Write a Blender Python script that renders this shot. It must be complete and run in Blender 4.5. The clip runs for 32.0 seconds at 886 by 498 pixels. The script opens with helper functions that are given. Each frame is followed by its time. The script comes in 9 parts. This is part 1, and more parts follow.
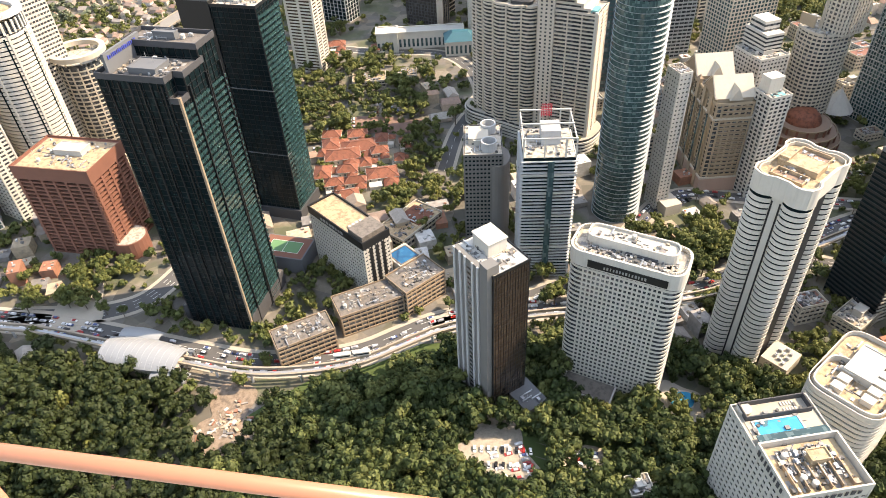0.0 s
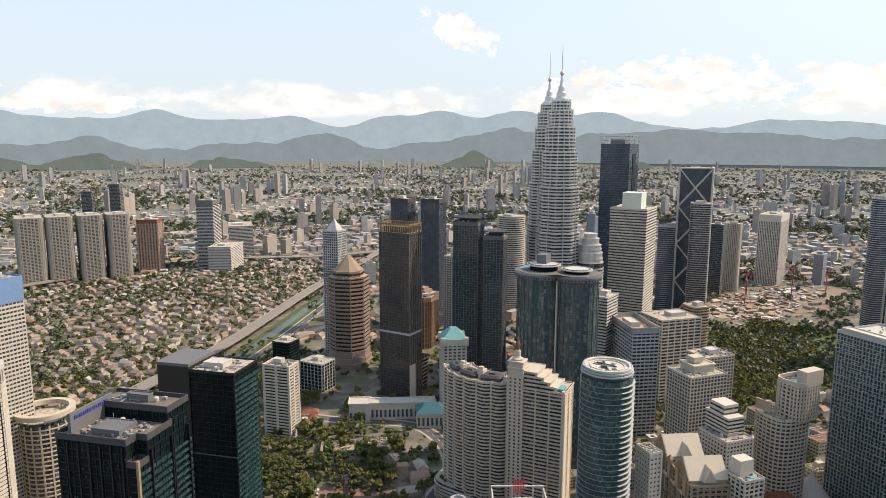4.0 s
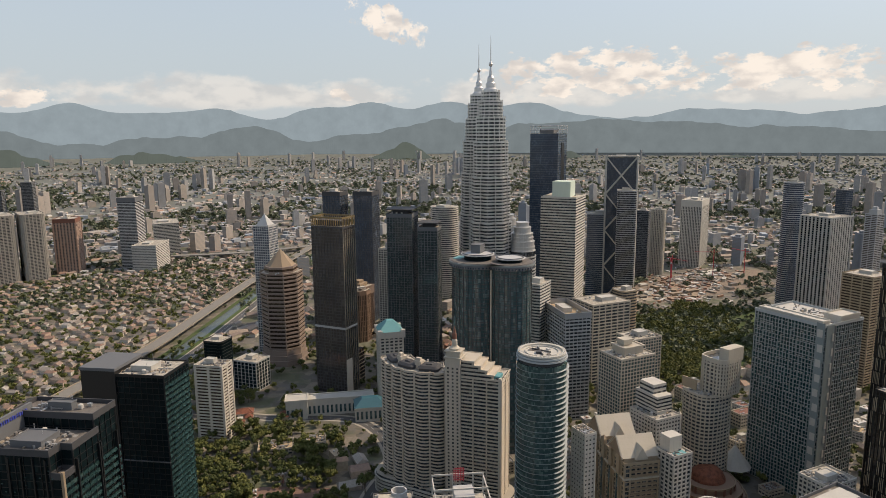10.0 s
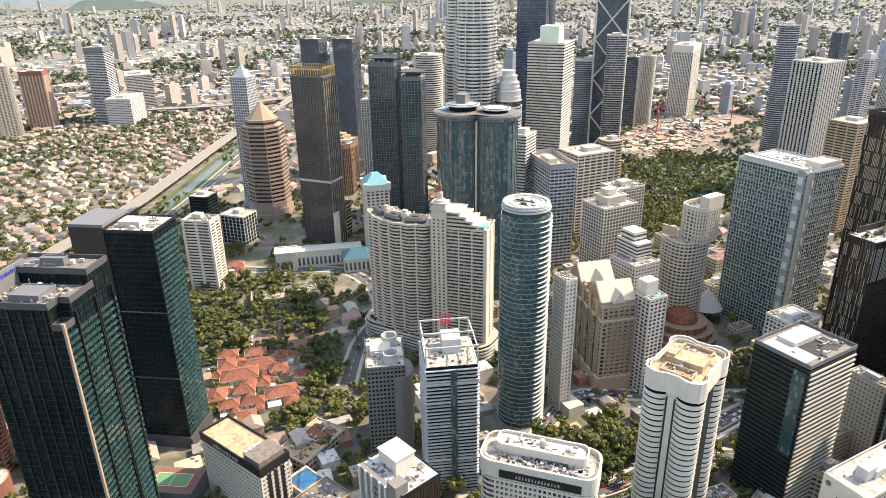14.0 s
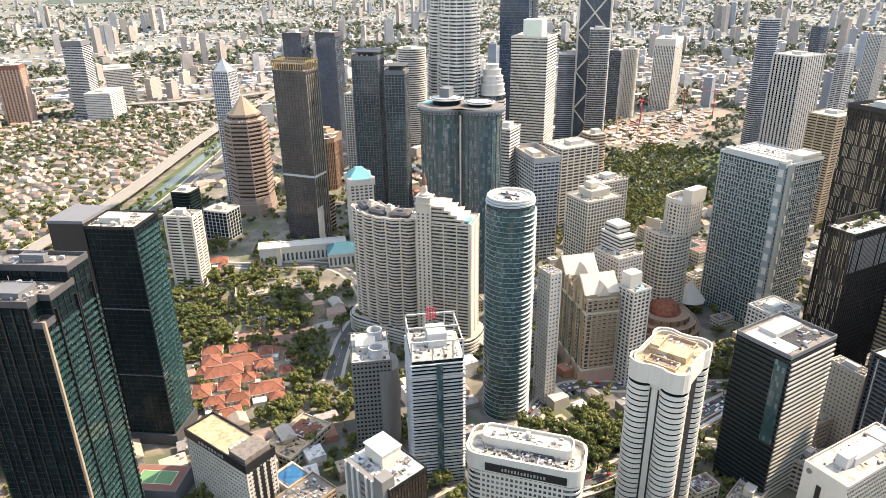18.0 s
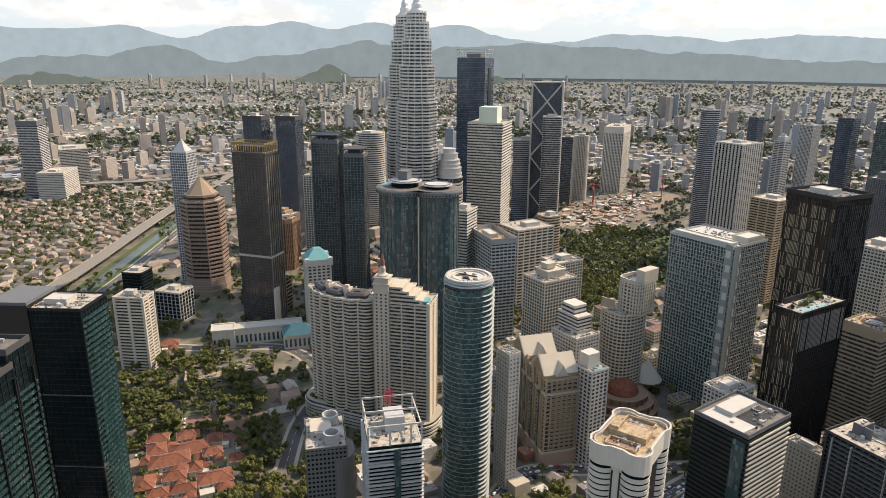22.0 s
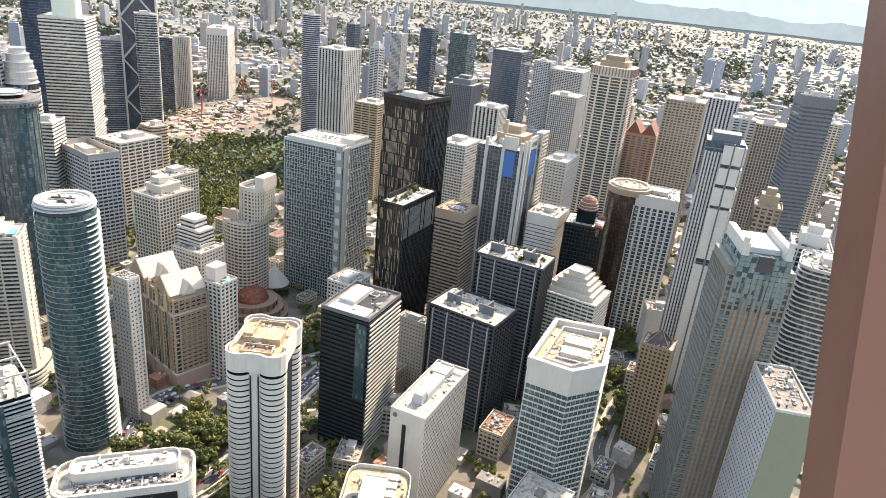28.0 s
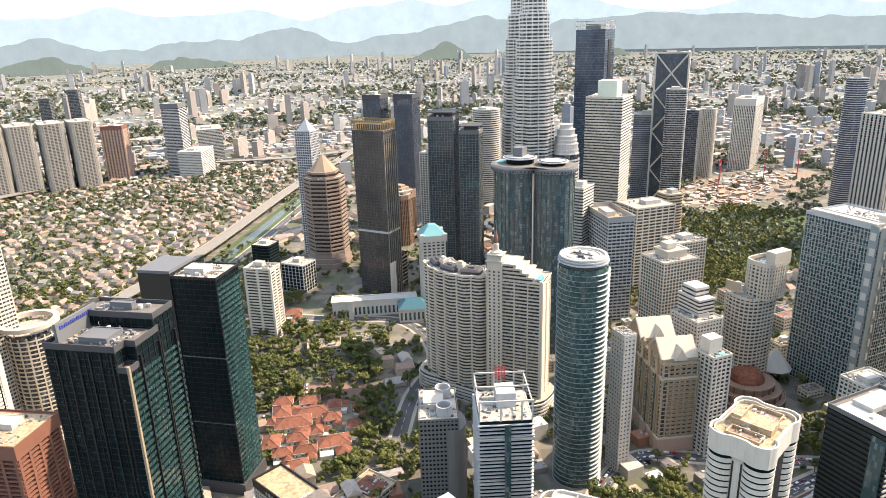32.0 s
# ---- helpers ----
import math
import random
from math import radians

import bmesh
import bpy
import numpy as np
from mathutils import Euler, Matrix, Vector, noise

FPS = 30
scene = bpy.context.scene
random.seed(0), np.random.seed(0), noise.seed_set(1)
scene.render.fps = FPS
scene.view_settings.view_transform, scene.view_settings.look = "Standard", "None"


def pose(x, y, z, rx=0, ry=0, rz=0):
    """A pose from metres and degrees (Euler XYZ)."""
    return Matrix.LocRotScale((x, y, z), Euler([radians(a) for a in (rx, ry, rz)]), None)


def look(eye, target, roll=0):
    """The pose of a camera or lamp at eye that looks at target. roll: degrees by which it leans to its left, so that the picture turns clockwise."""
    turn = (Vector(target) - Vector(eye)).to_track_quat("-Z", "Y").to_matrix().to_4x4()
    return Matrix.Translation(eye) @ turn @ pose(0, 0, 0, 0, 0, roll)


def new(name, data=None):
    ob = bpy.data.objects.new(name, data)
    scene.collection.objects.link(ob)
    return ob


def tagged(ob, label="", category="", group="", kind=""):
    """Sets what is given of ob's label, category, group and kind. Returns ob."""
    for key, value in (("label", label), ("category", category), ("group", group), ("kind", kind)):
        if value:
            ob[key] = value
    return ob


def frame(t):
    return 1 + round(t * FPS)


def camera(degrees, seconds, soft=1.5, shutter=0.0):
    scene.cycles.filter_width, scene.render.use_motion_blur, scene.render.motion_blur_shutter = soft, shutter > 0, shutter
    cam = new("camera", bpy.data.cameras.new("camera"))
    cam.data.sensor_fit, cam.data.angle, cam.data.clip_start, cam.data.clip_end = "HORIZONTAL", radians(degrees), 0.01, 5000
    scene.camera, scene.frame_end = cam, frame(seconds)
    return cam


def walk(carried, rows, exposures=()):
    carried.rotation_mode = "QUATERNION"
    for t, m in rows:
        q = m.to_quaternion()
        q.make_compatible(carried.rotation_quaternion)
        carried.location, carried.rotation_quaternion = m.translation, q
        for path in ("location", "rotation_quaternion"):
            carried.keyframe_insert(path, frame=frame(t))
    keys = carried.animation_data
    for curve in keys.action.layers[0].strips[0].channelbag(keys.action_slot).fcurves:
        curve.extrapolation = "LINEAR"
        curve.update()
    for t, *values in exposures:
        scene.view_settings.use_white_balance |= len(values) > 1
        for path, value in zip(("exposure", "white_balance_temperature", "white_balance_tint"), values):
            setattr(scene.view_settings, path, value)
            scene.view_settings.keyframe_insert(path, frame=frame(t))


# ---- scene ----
EYE = 320.0
cam = camera(66.43, 32.0, soft=0.7)
walk(cam, [
    (0, pose(0, 0, EYE, 50.200, 2.563, -46.575)),
    (0.5, pose(0, 0, EYE, 53.207, 2.880, -45.842)),
    (1, pose(0, 0, EYE, 56.594, 3.658, -44.341)),
    (1.5, pose(0, 0, EYE, 60.192, 3.716, -44.105)),
    (2, pose(0, 0, EYE, 64.952, 4.266, -43.889)),
    (2.5, pose(0, 0, EYE, 68.901, 3.369, -44.613)),
    (3, pose(0, 0, EYE, 73.027, 1.951, -46.729)),
    (3.5, pose(0, 0, EYE, 77.439, 0.986, -47.399)),
    (4, pose(0, 0, EYE, 80.915, -0.147, -47.972)),
    (4.5, pose(0, 0, EYE, 82.925, -0.130, -48.367)),
    (5, pose(0, 0, EYE, 84.273, -0.143, -48.708)),
    (5.5, pose(0, 0, EYE, 84.621, -0.192, -49.088)),
    (6, pose(0, 0, EYE, 84.450, -0.219, -49.723)),
    (6.5, pose(0, 0, EYE, 84.244, -0.156, -50.830)),
    (7, pose(0, 0, EYE, 84.182, -0.008, -52.246)),
    (7.5, pose(0, 0, EYE, 84.017, 0.040, -52.990)),
    (8, pose(0, 0, EYE, 83.590, 0.207, -53.775)),
    (8.5, pose(0, 0, EYE, 82.891, 0.416, -54.293)),
    (9, pose(0, 0, EYE, 82.380, 0.405, -54.576)),
    (9.5, pose(0, 0, EYE, 81.164, 0.030, -54.331)),
    (10, pose(0, 0, EYE, 80.188, 0.501, -53.719)),
    (10.5, pose(0, 0, EYE, 79.988, 0.481, -53.933)),
    (11, pose(0, 0, EYE, 78.670, 0.219, -53.511)),
    (11.5, pose(0, 0, EYE, 76.203, 0.274, -53.645)),
    (12, pose(0, 0, EYE, 74.100, 1.002, -53.742)),
    (12.5, pose(0, 0, EYE, 71.762, 1.464, -54.567)),
    (13, pose(0, 0, EYE, 69.974, 1.191, -54.799)),
    (13.5, pose(0, 0, EYE, 68.700, 0.930, -54.565)),
    (14, pose(0, 0, EYE, 67.705, 0.844, -55.108)),
    (14.5, pose(0, 0, EYE, 65.642, 1.340, -55.583)),
    (15, pose(0, 0, EYE, 63.731, 1.523, -56.121)),
    (15.5, pose(0, 0, EYE, 62.388, 1.289, -56.631)),
    (16, pose(0, 0, EYE, 61.993, 0.939, -56.932)),
    (16.5, pose(0, 0, EYE, 62.921, 0.770, -56.858)),
    (17, pose(0, 0, EYE, 64.632, 0.772, -56.532)),
    (17.5, pose(0, 0, EYE, 65.486, 0.487, -56.470)),
    (18, pose(0, 0, EYE, 67.195, 0.723, -56.448)),
    (18.5, pose(0, 0, EYE, 67.865, 0.480, -56.361)),
    (19, pose(0, 0, EYE, 69.386, 0.430, -56.109)),
    (19.5, pose(0, 0, EYE, 71.541, 0.118, -56.374)),
    (20, pose(0, 0, EYE, 75.301, -0.921, -56.877)),
    (20.5, pose(0, 0, EYE, 77.756, -1.113, -58.146)),
    (21, pose(0, 0, EYE, 80.447, -1.082, -56.976)),
    (21.5, pose(0, 0, EYE, 77.332, -0.577, -59.264)),
    (22, pose(0, 0, EYE, 73.987, -0.370, -59.810)),
    (22.5, pose(0, 0, EYE, 69.963, -0.809, -59.277)),
    (23, pose(0, 0, EYE, 65.440, 0.975, -56.085)),
    (23.5, pose(0, 0, EYE, 63.775, 0.816, -57.024)),
    (24, pose(0, 0, EYE, 65.542, -0.347, -61.190)),
    (24.5, pose(0, 0, EYE, 67.232, -1.521, -66.630)),
    (25, pose(0, 0, EYE, 67.996, -1.965, -71.915)),
    (25.5, pose(0, 0, EYE, 68.419, -2.436, -76.287)),
    (26, pose(0, 0, EYE, 67.814, -2.941, -79.623)),
    (26.5, pose(0, 0, EYE, 67.900, -3.080, -82.403)),
    (27, pose(0, 0, EYE, 67.926, -3.722, -85.904)),
    (27.5, pose(0, 0, EYE, 67.906, -4.799, -89.503)),
    (28, pose(0, 0, EYE, 67.845, -5.440, -91.173)),
    (28.5, pose(0, 0, EYE, 67.682, -4.767, -88.884)),
    (29, pose(0, 0, EYE, 67.587, -3.118, -83.959)),
    (29.5, pose(0, 0, EYE, 68.059, -1.225, -77.940)),
    (30, pose(0, 0, EYE, 69.238, -0.913, -73.043)),
    (30.5, pose(0, 0, EYE, 70.707, -0.628, -68.810)),
    (31, pose(0, 0, EYE, 70.964, 0.661, -62.009)),
    (31.5, pose(0, 0, EYE, 71.322, 2.036, -56.769)),
    (32, pose(0, 0, EYE, 72.149, 1.598, -50.374)),
], exposures=[(t, e + 0.92, k - 100, 16) for t, e, k in (
    (0, 1.15, 7950), (2.5, 1.03, 7700), (4.2, 0.03, 7800), (7, -0.42, 7920), (9, -0.42, 7920), (10.5, -0.34, 7950), (12, 0.3, 7900), (13, 0.97, 7750), (18, 1.28, 7800), (19.5, 1.0, 7850),
    (21, -0.02, 7850), (22, 0.2, 7900), (23, 0.9, 8000), (26, 1.27, 7700), (30, 1.25, 7650), (32, 1.1, 7700))])

# ---- world, sun ----
SUN_AZ, SUN_EL = 126.0, 46.0
world = bpy.data.worlds.new("world")
scene.world = world
world.use_nodes = True
wn, wl = world.node_tree.nodes, world.node_tree.links
wn.clear()
w_out = wn.new("ShaderNodeOutputWorld")
w_bg = wn.new("ShaderNodeBackground")
w_bg.inputs["Strength"].default_value = 0.15
w_sky = wn.new("ShaderNodeTexSky")
w_sky.sky_type = "NISHITA"
w_sky.sun_disc = False
w_sky.sun_elevation, w_sky.sun_rotation = radians(SUN_EL), radians(SUN_AZ)
w_sky.air_density, w_sky.dust_density, w_sky.ozone_density = 1.0, 1.0, 1.6


def wnode(kind, **values):
    n = wn.new(kind)
    for k, v in values.items():
        n.inputs[k].default_value = v
    return n


def wmath(op, a, b=None):
    n = wn.new("ShaderNodeMath")
    n.operation = op
    for i, v in enumerate((a, b)):
        if v is None:
            continue
        if isinstance(v, (int, float)):
            n.inputs[i].default_value = v
        else:
            wl.new(v, n.inputs[i])
    return n.outputs[0]


def wramp(value, a, b):
    n = wn.new("ShaderNodeMapRange")
    n.interpolation_type = "SMOOTHSTEP"
    wl.new(value, n.inputs[0])
    n.inputs[1].default_value, n.inputs[2].default_value = a, b
    return n.outputs[0]


# clouds: a bank of cumulus low over the hills and a lone one higher up
w_co = wn.new("ShaderNodeTexCoord")
w_sep = wn.new("ShaderNodeSeparateXYZ")
wl.new(w_co.outputs["Generated"], w_sep.inputs[0])
w_el = w_sep.outputs[2]
w_scale = wn.new("ShaderNodeMapping")
w_scale.inputs["Scale"].default_value = (1, 1, 2.1)
wl.new(w_co.outputs["Generated"], w_scale.inputs[0])
w_n1 = wnode("ShaderNodeTexNoise", Scale=9.0, Detail=9.0, Roughness=0.58)
wl.new(w_scale.outputs[0], w_n1.inputs["Vector"])
w_n2 = wnode("ShaderNodeTexNoise", Scale=30.0, Detail=7.0, Roughness=0.6)
wl.new(w_scale.outputs[0], w_n2.inputs["Vector"])
w_low = wmath("MULTIPLY", wramp(w_el, 0.015, 0.045), wmath("SUBTRACT", 1.0, wramp(w_el, 0.06, 0.125)))
w_bank = wramp(wmath("ADD", wmath("MULTIPLY", w_n1.outputs["Fac"], 0.7), wmath("MULTIPLY", w_low, 0.32)), 0.60, 0.70)


def cloud_at(az, el, wide, high, lean, grain, size):
    """A single cumulus about a bearing and height."""
    a, e = radians(az), radians(el)
    ux, uy = math.cos(a), -math.sin(a)
    side = wn.new("ShaderNodeVectorMath")
    side.operation = "DOT_PRODUCT"
    wl.new(w_co.outputs["Generated"], side.inputs[0])
    side.inputs[1].default_value = (ux, uy, 0)
    front = wn.new("ShaderNodeVectorMath")
    front.operation = "DOT_PRODUCT"
    wl.new(w_co.outputs["Generated"], front.inputs[0])
    front.inputs[1].default_value = (math.sin(a), math.cos(a), 0)
    up = wmath("SUBTRACT", w_el, math.sin(e))
    up = wmath("ADD", up, wmath("MULTIPLY", side.outputs["Value"], lean))
    q = wmath("ADD", wmath("POWER", wmath("DIVIDE", side.outputs["Value"], wide), 2.0), wmath("POWER", wmath("ABSOLUTE", wmath("DIVIDE", up, high)), 2.0))
    v = wmath("SUBTRACT", wmath("ADD", wmath("MULTIPLY", wmath("SUBTRACT", grain, 0.5), size * 2.6), 0.62), q)
    return wmath("MULTIPLY", wramp(v, -0.25, 0.35), wramp(front.outputs["Value"], 0.3, 0.6))


w_n3 = wnode("ShaderNodeTexNoise", Scale=46.0, Detail=8.0, Roughness=0.6)
wl.new(w_co.outputs["Generated"], w_n3.inputs["Vector"])
w_lone = cloud_at(49.4, 8.7, 0.062, 0.024, 0.32, w_n3.outputs["Fac"], 2.0)
for az_, el_, w_, h_ in ((66, 4.6, 0.16, 0.034), (80, 4.4, 0.12, 0.03), (92, 4.0, 0.13, 0.03), (46, 3.2, 0.04, 0.012), (19, 2.9, 0.11, 0.018), (8, 2.9, 0.08, 0.018)):
    w_lone = wmath("MAXIMUM", w_lone, cloud_at(az_, el_, w_, h_, 0.0, w_n2.outputs["Fac"], 1.9))
w_mask = wmath("MAXIMUM", wmath("MULTIPLY", wmath("MULTIPLY", w_bank, w_low), 0.5), w_lone)
w_mask = wmath("MULTIPLY", w_mask, 0.86)
w_mix = wn.new("ShaderNodeMix")
w_mix.data_type = "RGBA"
wl.new(w_mask, w_mix.inputs[0])
wl.new(w_sky.outputs[0], w_mix.inputs[6])
w_tone = wn.new("ShaderNodeMix")
w_tone.data_type = "RGBA"
w_n4 = wnode("ShaderNodeTexNoise", Scale=24.0, Detail=5.0, Roughness=0.5)
wl.new(w_scale.outputs[0], w_n4.inputs["Vector"])
wl.new(wramp(w_n4.outputs["Fac"], 0.36, 0.62), w_tone.inputs[0])
w_tone.inputs[6].default_value = (2.9, 3.0, 3.15, 1)
w_tone.inputs[7].default_value = (4.3, 4.3, 4.25, 1)
wl.new(w_tone.outputs[2], w_mix.inputs[7])
# moist air pales the sky towards the horizon
w_air = wn.new("ShaderNodeMix")
w_air.data_type = "RGBA"
wl.new(wmath("SUBTRACT", 0.9, wmath("MULTIPLY", wramp(w_el, 0.02, 0.45), 0.5)), w_air.inputs[0])
wl.new(w_sky.outputs[0], w_air.inputs[6])
w_air.inputs[7].default_value = (1.98, 2.6, 3.25, 1)
wl.new(w_air.outputs[2], w_mix.inputs[6])
wl.new(w_mix.outputs[2], w_bg.inputs["Color"])
wl.new(w_bg.outputs[0], w_out.inputs[0])

sun = new("sun", bpy.data.lights.new("sun", "SUN"))
sun.data.energy, sun.data.angle, sun.data.color = 2.4, radians(0.6), (1.0, 0.905, 0.76)
SUN_DIR = Vector((math.sin(radians(SUN_AZ)) * math.cos(radians(SUN_EL)), math.cos(radians(SUN_AZ)) * math.cos(radians(SUN_EL)), math.sin(radians(SUN_EL))))
sun.matrix_world = look(SUN_DIR * 600, (0, 0, 0))

# ---- materials ----
def shader(name):
    m = bpy.data.materials.new(name)
    m.use_nodes = True
    n, l = m.node_tree.nodes, m.node_tree.links
    n.clear()
    out, bsdf = n.new("ShaderNodeOutputMaterial"), n.new("ShaderNodeBsdfPrincipled")
    l.new(bsdf.outputs[0], out.inputs[0])
    return m, n, l, bsdf


def tex_noise(n, l, vec, scale, detail=4.0, rough=0.55):
    t = n.new("ShaderNodeTexNoise")
    t.inputs["Scale"].default_value, t.inputs["Detail"].default_value, t.inputs["Roughness"].default_value = scale, detail, rough
    l.new(vec, t.inputs["Vector"])
    return t.outputs["Fac"]


def remap(n, l, value, a, b, c, d):
    r = n.new("ShaderNodeMapRange")
    l.new(value, r.inputs[0])
    for i, v in enumerate((a, b, c, d)):
        r.inputs[i + 1].default_value = v
    return r.outputs[0]


def blend(n, l, fac, a, b, mode="MIX"):
    x = n.new("ShaderNodeMix")
    x.data_type, x.blend_type = "RGBA", mode
    for i, v in ((0, fac), (6, a), (7, b)):
        if isinstance(v, (int, float)):
            x.inputs[i].default_value = v
        elif isinstance(v, tuple):
            x.inputs[i].default_value = (*v, 1)
        else:
            l.new(v, x.inputs[i])
    return x.outputs[2]


def paint(name, color, rough=0.75, wear=0.35, bump=0.15, vary=0.0, stain=(0.16, 0.13, 0.10), dirt=0.0):
    """Render, stone or concrete: grain, rain streaks and blotches."""
    m, n, l, b = shader(name)
    co = n.new("ShaderNodeTexCoord").outputs["Object"]
    mp = n.new("ShaderNodeMapping")
    mp.inputs["Scale"].default_value = (1, 1, 0.07)
    l.new(co, mp.inputs[0])
    streak = tex_noise(n, l, mp.outputs[0], 0.9, 5)
    blotch = tex_noise(n, l, co, 0.12, 4)
    fine = tex_noise(n, l, co, 2.2, 3)
    c = blend(n, l, remap(n, l, streak, 0.5, 0.8, 0, wear * 0.6), color, tuple(0.45 * x + 0.4 * y for x, y in zip(color, stain)))
    c = blend(n, l, remap(n, l, blotch, 0.45, 0.75, 0, wear * 0.5), c, tuple(0.7 * x for x in color))
    c = blend(n, l, remap(n, l, fine, 0.3, 0.7, 0, 0.22), c, tuple(min(1, 1.12 * x) for x in color))
    if dirt:
        # puddle marks, patched felt and soot on flat roofs
        c = blend(n, l, remap(n, l, tex_noise(n, l, co, 0.33, 6, 0.65), 0.46, 0.62, 0, dirt), c, tuple(0.28 * x for x in color))
        c = blend(n, l, remap(n, l, tex_noise(n, l, co, 1.1, 4, 0.7), 0.52, 0.7, 0, dirt * 0.8), c, tuple(0.45 * x for x in color))
    if vary:
        info = n.new("ShaderNodeObjectInfo").outputs["Random"]
        c = blend(n, l, remap(n, l, info, 0, 1, 0, vary), c, tuple(0.55 * x for x in color))
    l.new(c, b.inputs["Base Color"])
    b.inputs["Roughness"].default_value = rough
    if bump:
        bn = n.new("ShaderNodeBump")
        bn.inputs["Strength"].default_value, bn.inputs["Distance"].default_value = bump, 0.1
        l.new(fine, bn.inputs["Height"])
        l.new(bn.outputs[0], b.inputs["Normal"])
    return m


def glazing(name, color, light=(0.25, 0.27, 0.27), cell=(1.6, 1.6, 3.5), share=0.3, rough=0.07, spec=0.5, metal=0.0):
    """Window glass with rooms and blinds behind it, pane by pane."""
    m, n, l, b = shader(name)
    co = n.new("ShaderNodeTexCoord").outputs["Object"]
    sn = n.new("ShaderNodeVectorMath")
    sn.operation = "SNAP"
    l.new(co, sn.inputs[0])
    sn.inputs[1].default_value = cell
    wn_ = n.new("ShaderNodeTexWhiteNoise")
    l.new(sn.outputs[0], wn_.inputs["Vector"])
    big = tex_noise(n, l, co, 0.05, 2)
    c = blend(n, l, remap(n, l, wn_.outputs["Value"], 1 - share, 1, 0, 0.85), color, light)
    c = blend(n, l, remap(n, l, big, 0.35, 0.7, 0, 0.6), c, tuple(0.6 * x for x in color))
    l.new(c, b.inputs["Base Color"])
    b.inputs["Roughness"].default_value = rough
    b.inputs["Specular IOR Level"].default_value = spec
    b.inputs["Metallic"].default_value = metal
    wob = n.new("ShaderNodeBump")
    wob.inputs["Strength"].default_value, wob.inputs["Distance"].default_value = 0.12, 0.05
    l.new(tex_noise(n, l, sn.outputs[0], 3.7, 1), wob.inputs["Height"])
    return m


def plain(name, color, rough=0.5, metal=0.0):
    m, n, l, b = shader(name)
    co = n.new("ShaderNodeTexCoord").outputs["Object"]
    c = blend(n, l, remap(n, l, tex_noise(n, l, co, 1.5, 4), 0.35, 0.7, 0, 0.4), color, tuple(0.7 * x for x in color))
    l.new(c, b.inputs["Base Color"])
    b.inputs["Roughness"].default_value, b.inputs["Metallic"].default_value = rough, metal
    return m


def island(name, stops, rough=0.8, noise_scale=0.3, amount=0.35):
    """Each joined piece takes its own colour out of a scale of colours."""
    m, n, l, b = shader(name)
    geo_ = n.new("ShaderNodeNewGeometry")
    ramp = n.new("ShaderNodeValToRGB")
    ramp.color_ramp.interpolation = "CONSTANT"
    els = ramp.color_ramp.elements
    while len(els) < len(stops):
        els.new(0.5)
    for i, c in enumerate(stops):
        els[i].position, els[i].color = i / len(stops), (*c, 1)
    l.new(geo_.outputs["Random Per Island"], ramp.inputs[0])
    co = n.new("ShaderNodeTexCoord").outputs["Object"]
    c = blend(n, l, remap(n, l, tex_noise(n, l, co, noise_scale, 5), 0.35, 0.75, 0, amount), ramp.outputs[0], (0.08, 0.07, 0.06))
    l.new(c, b.inputs["Base Color"])
    b.inputs["Roughness"].default_value = rough
    return m


def facade_far(name, wall, glass, cell=(3.2, 3.2, 3.3), rough=0.7, island_vary=True):
    """Blocks far off: window rows too small to build."""
    m, n, l, b = shader(name)
    co = n.new("ShaderNodeTexCoord").outputs["Object"]
    fr = n.new("ShaderNodeVectorMath")
    fr.operation = "DIVIDE"
    l.new(co, fr.inputs[0])
    fr.inputs[1].default_value = cell
    f2 = n.new("ShaderNodeVectorMath")
    f2.operation = "FRACTION"
    l.new(fr.outputs[0], f2.inputs[0])
    sx = n.new("ShaderNodeSeparateXYZ")
    l.new(f2.outputs[0], sx.inputs[0])
    g = n.new("ShaderNodeNewGeometry")
    nz = n.new("ShaderNodeSeparateXYZ")
    l.new(g.outputs["Normal"], nz.inputs[0])

    def mt(op, a, v):
        k = n.new("ShaderNodeMath")
        k.operation = op
        l.new(a, k.inputs[0])
        if isinstance(v, (int, float)):
            k.inputs[1].default_value = v
        else:
            l.new(v, k.inputs[1])
        return k.outputs[0]
    row = mt("GREATER_THAN", sx.outputs[2], 0.48)
    ab = n.new("ShaderNodeMath")
    ab.operation = "ABSOLUTE"
    l.new(nz.outputs[2], ab.inputs[0])
    side = mt("LESS_THAN", ab.outputs[0], 0.5)
    win = mt("MULTIPLY", row, side)
    wallc = wall
    if island_vary:
        ramp = n.new("ShaderNodeValToRGB")
        ramp.color_ramp.elements[0].color = (*[0.62 * x for x in wall], 1)
        ramp.color_ramp.elements[1].color = (*[min(0.85, 1.15 * x) for x in wall], 1)
        e = ramp.color_ramp.elements.new(0.5)
        e.color = (wall[0] * 0.95, wall[1] * 0.9, wall[2] * 0.84, 1)
        l.new(g.outputs["Random Per Island"], ramp.inputs[0])
        wallc = ramp.outputs[0]
    c = blend(n, l, mt("MULTIPLY", win, 0.75), wallc, glass)
    c = blend(n, l, remap(n, l, tex_noise(n, l, co, 0.05, 4), 0.4, 0.7, 0, 0.25), c, (0.12, 0.12, 0.12))
    l.new(c, b.inputs["Base Color"])
    b.inputs["Roughness"].default_value = rough
    return m


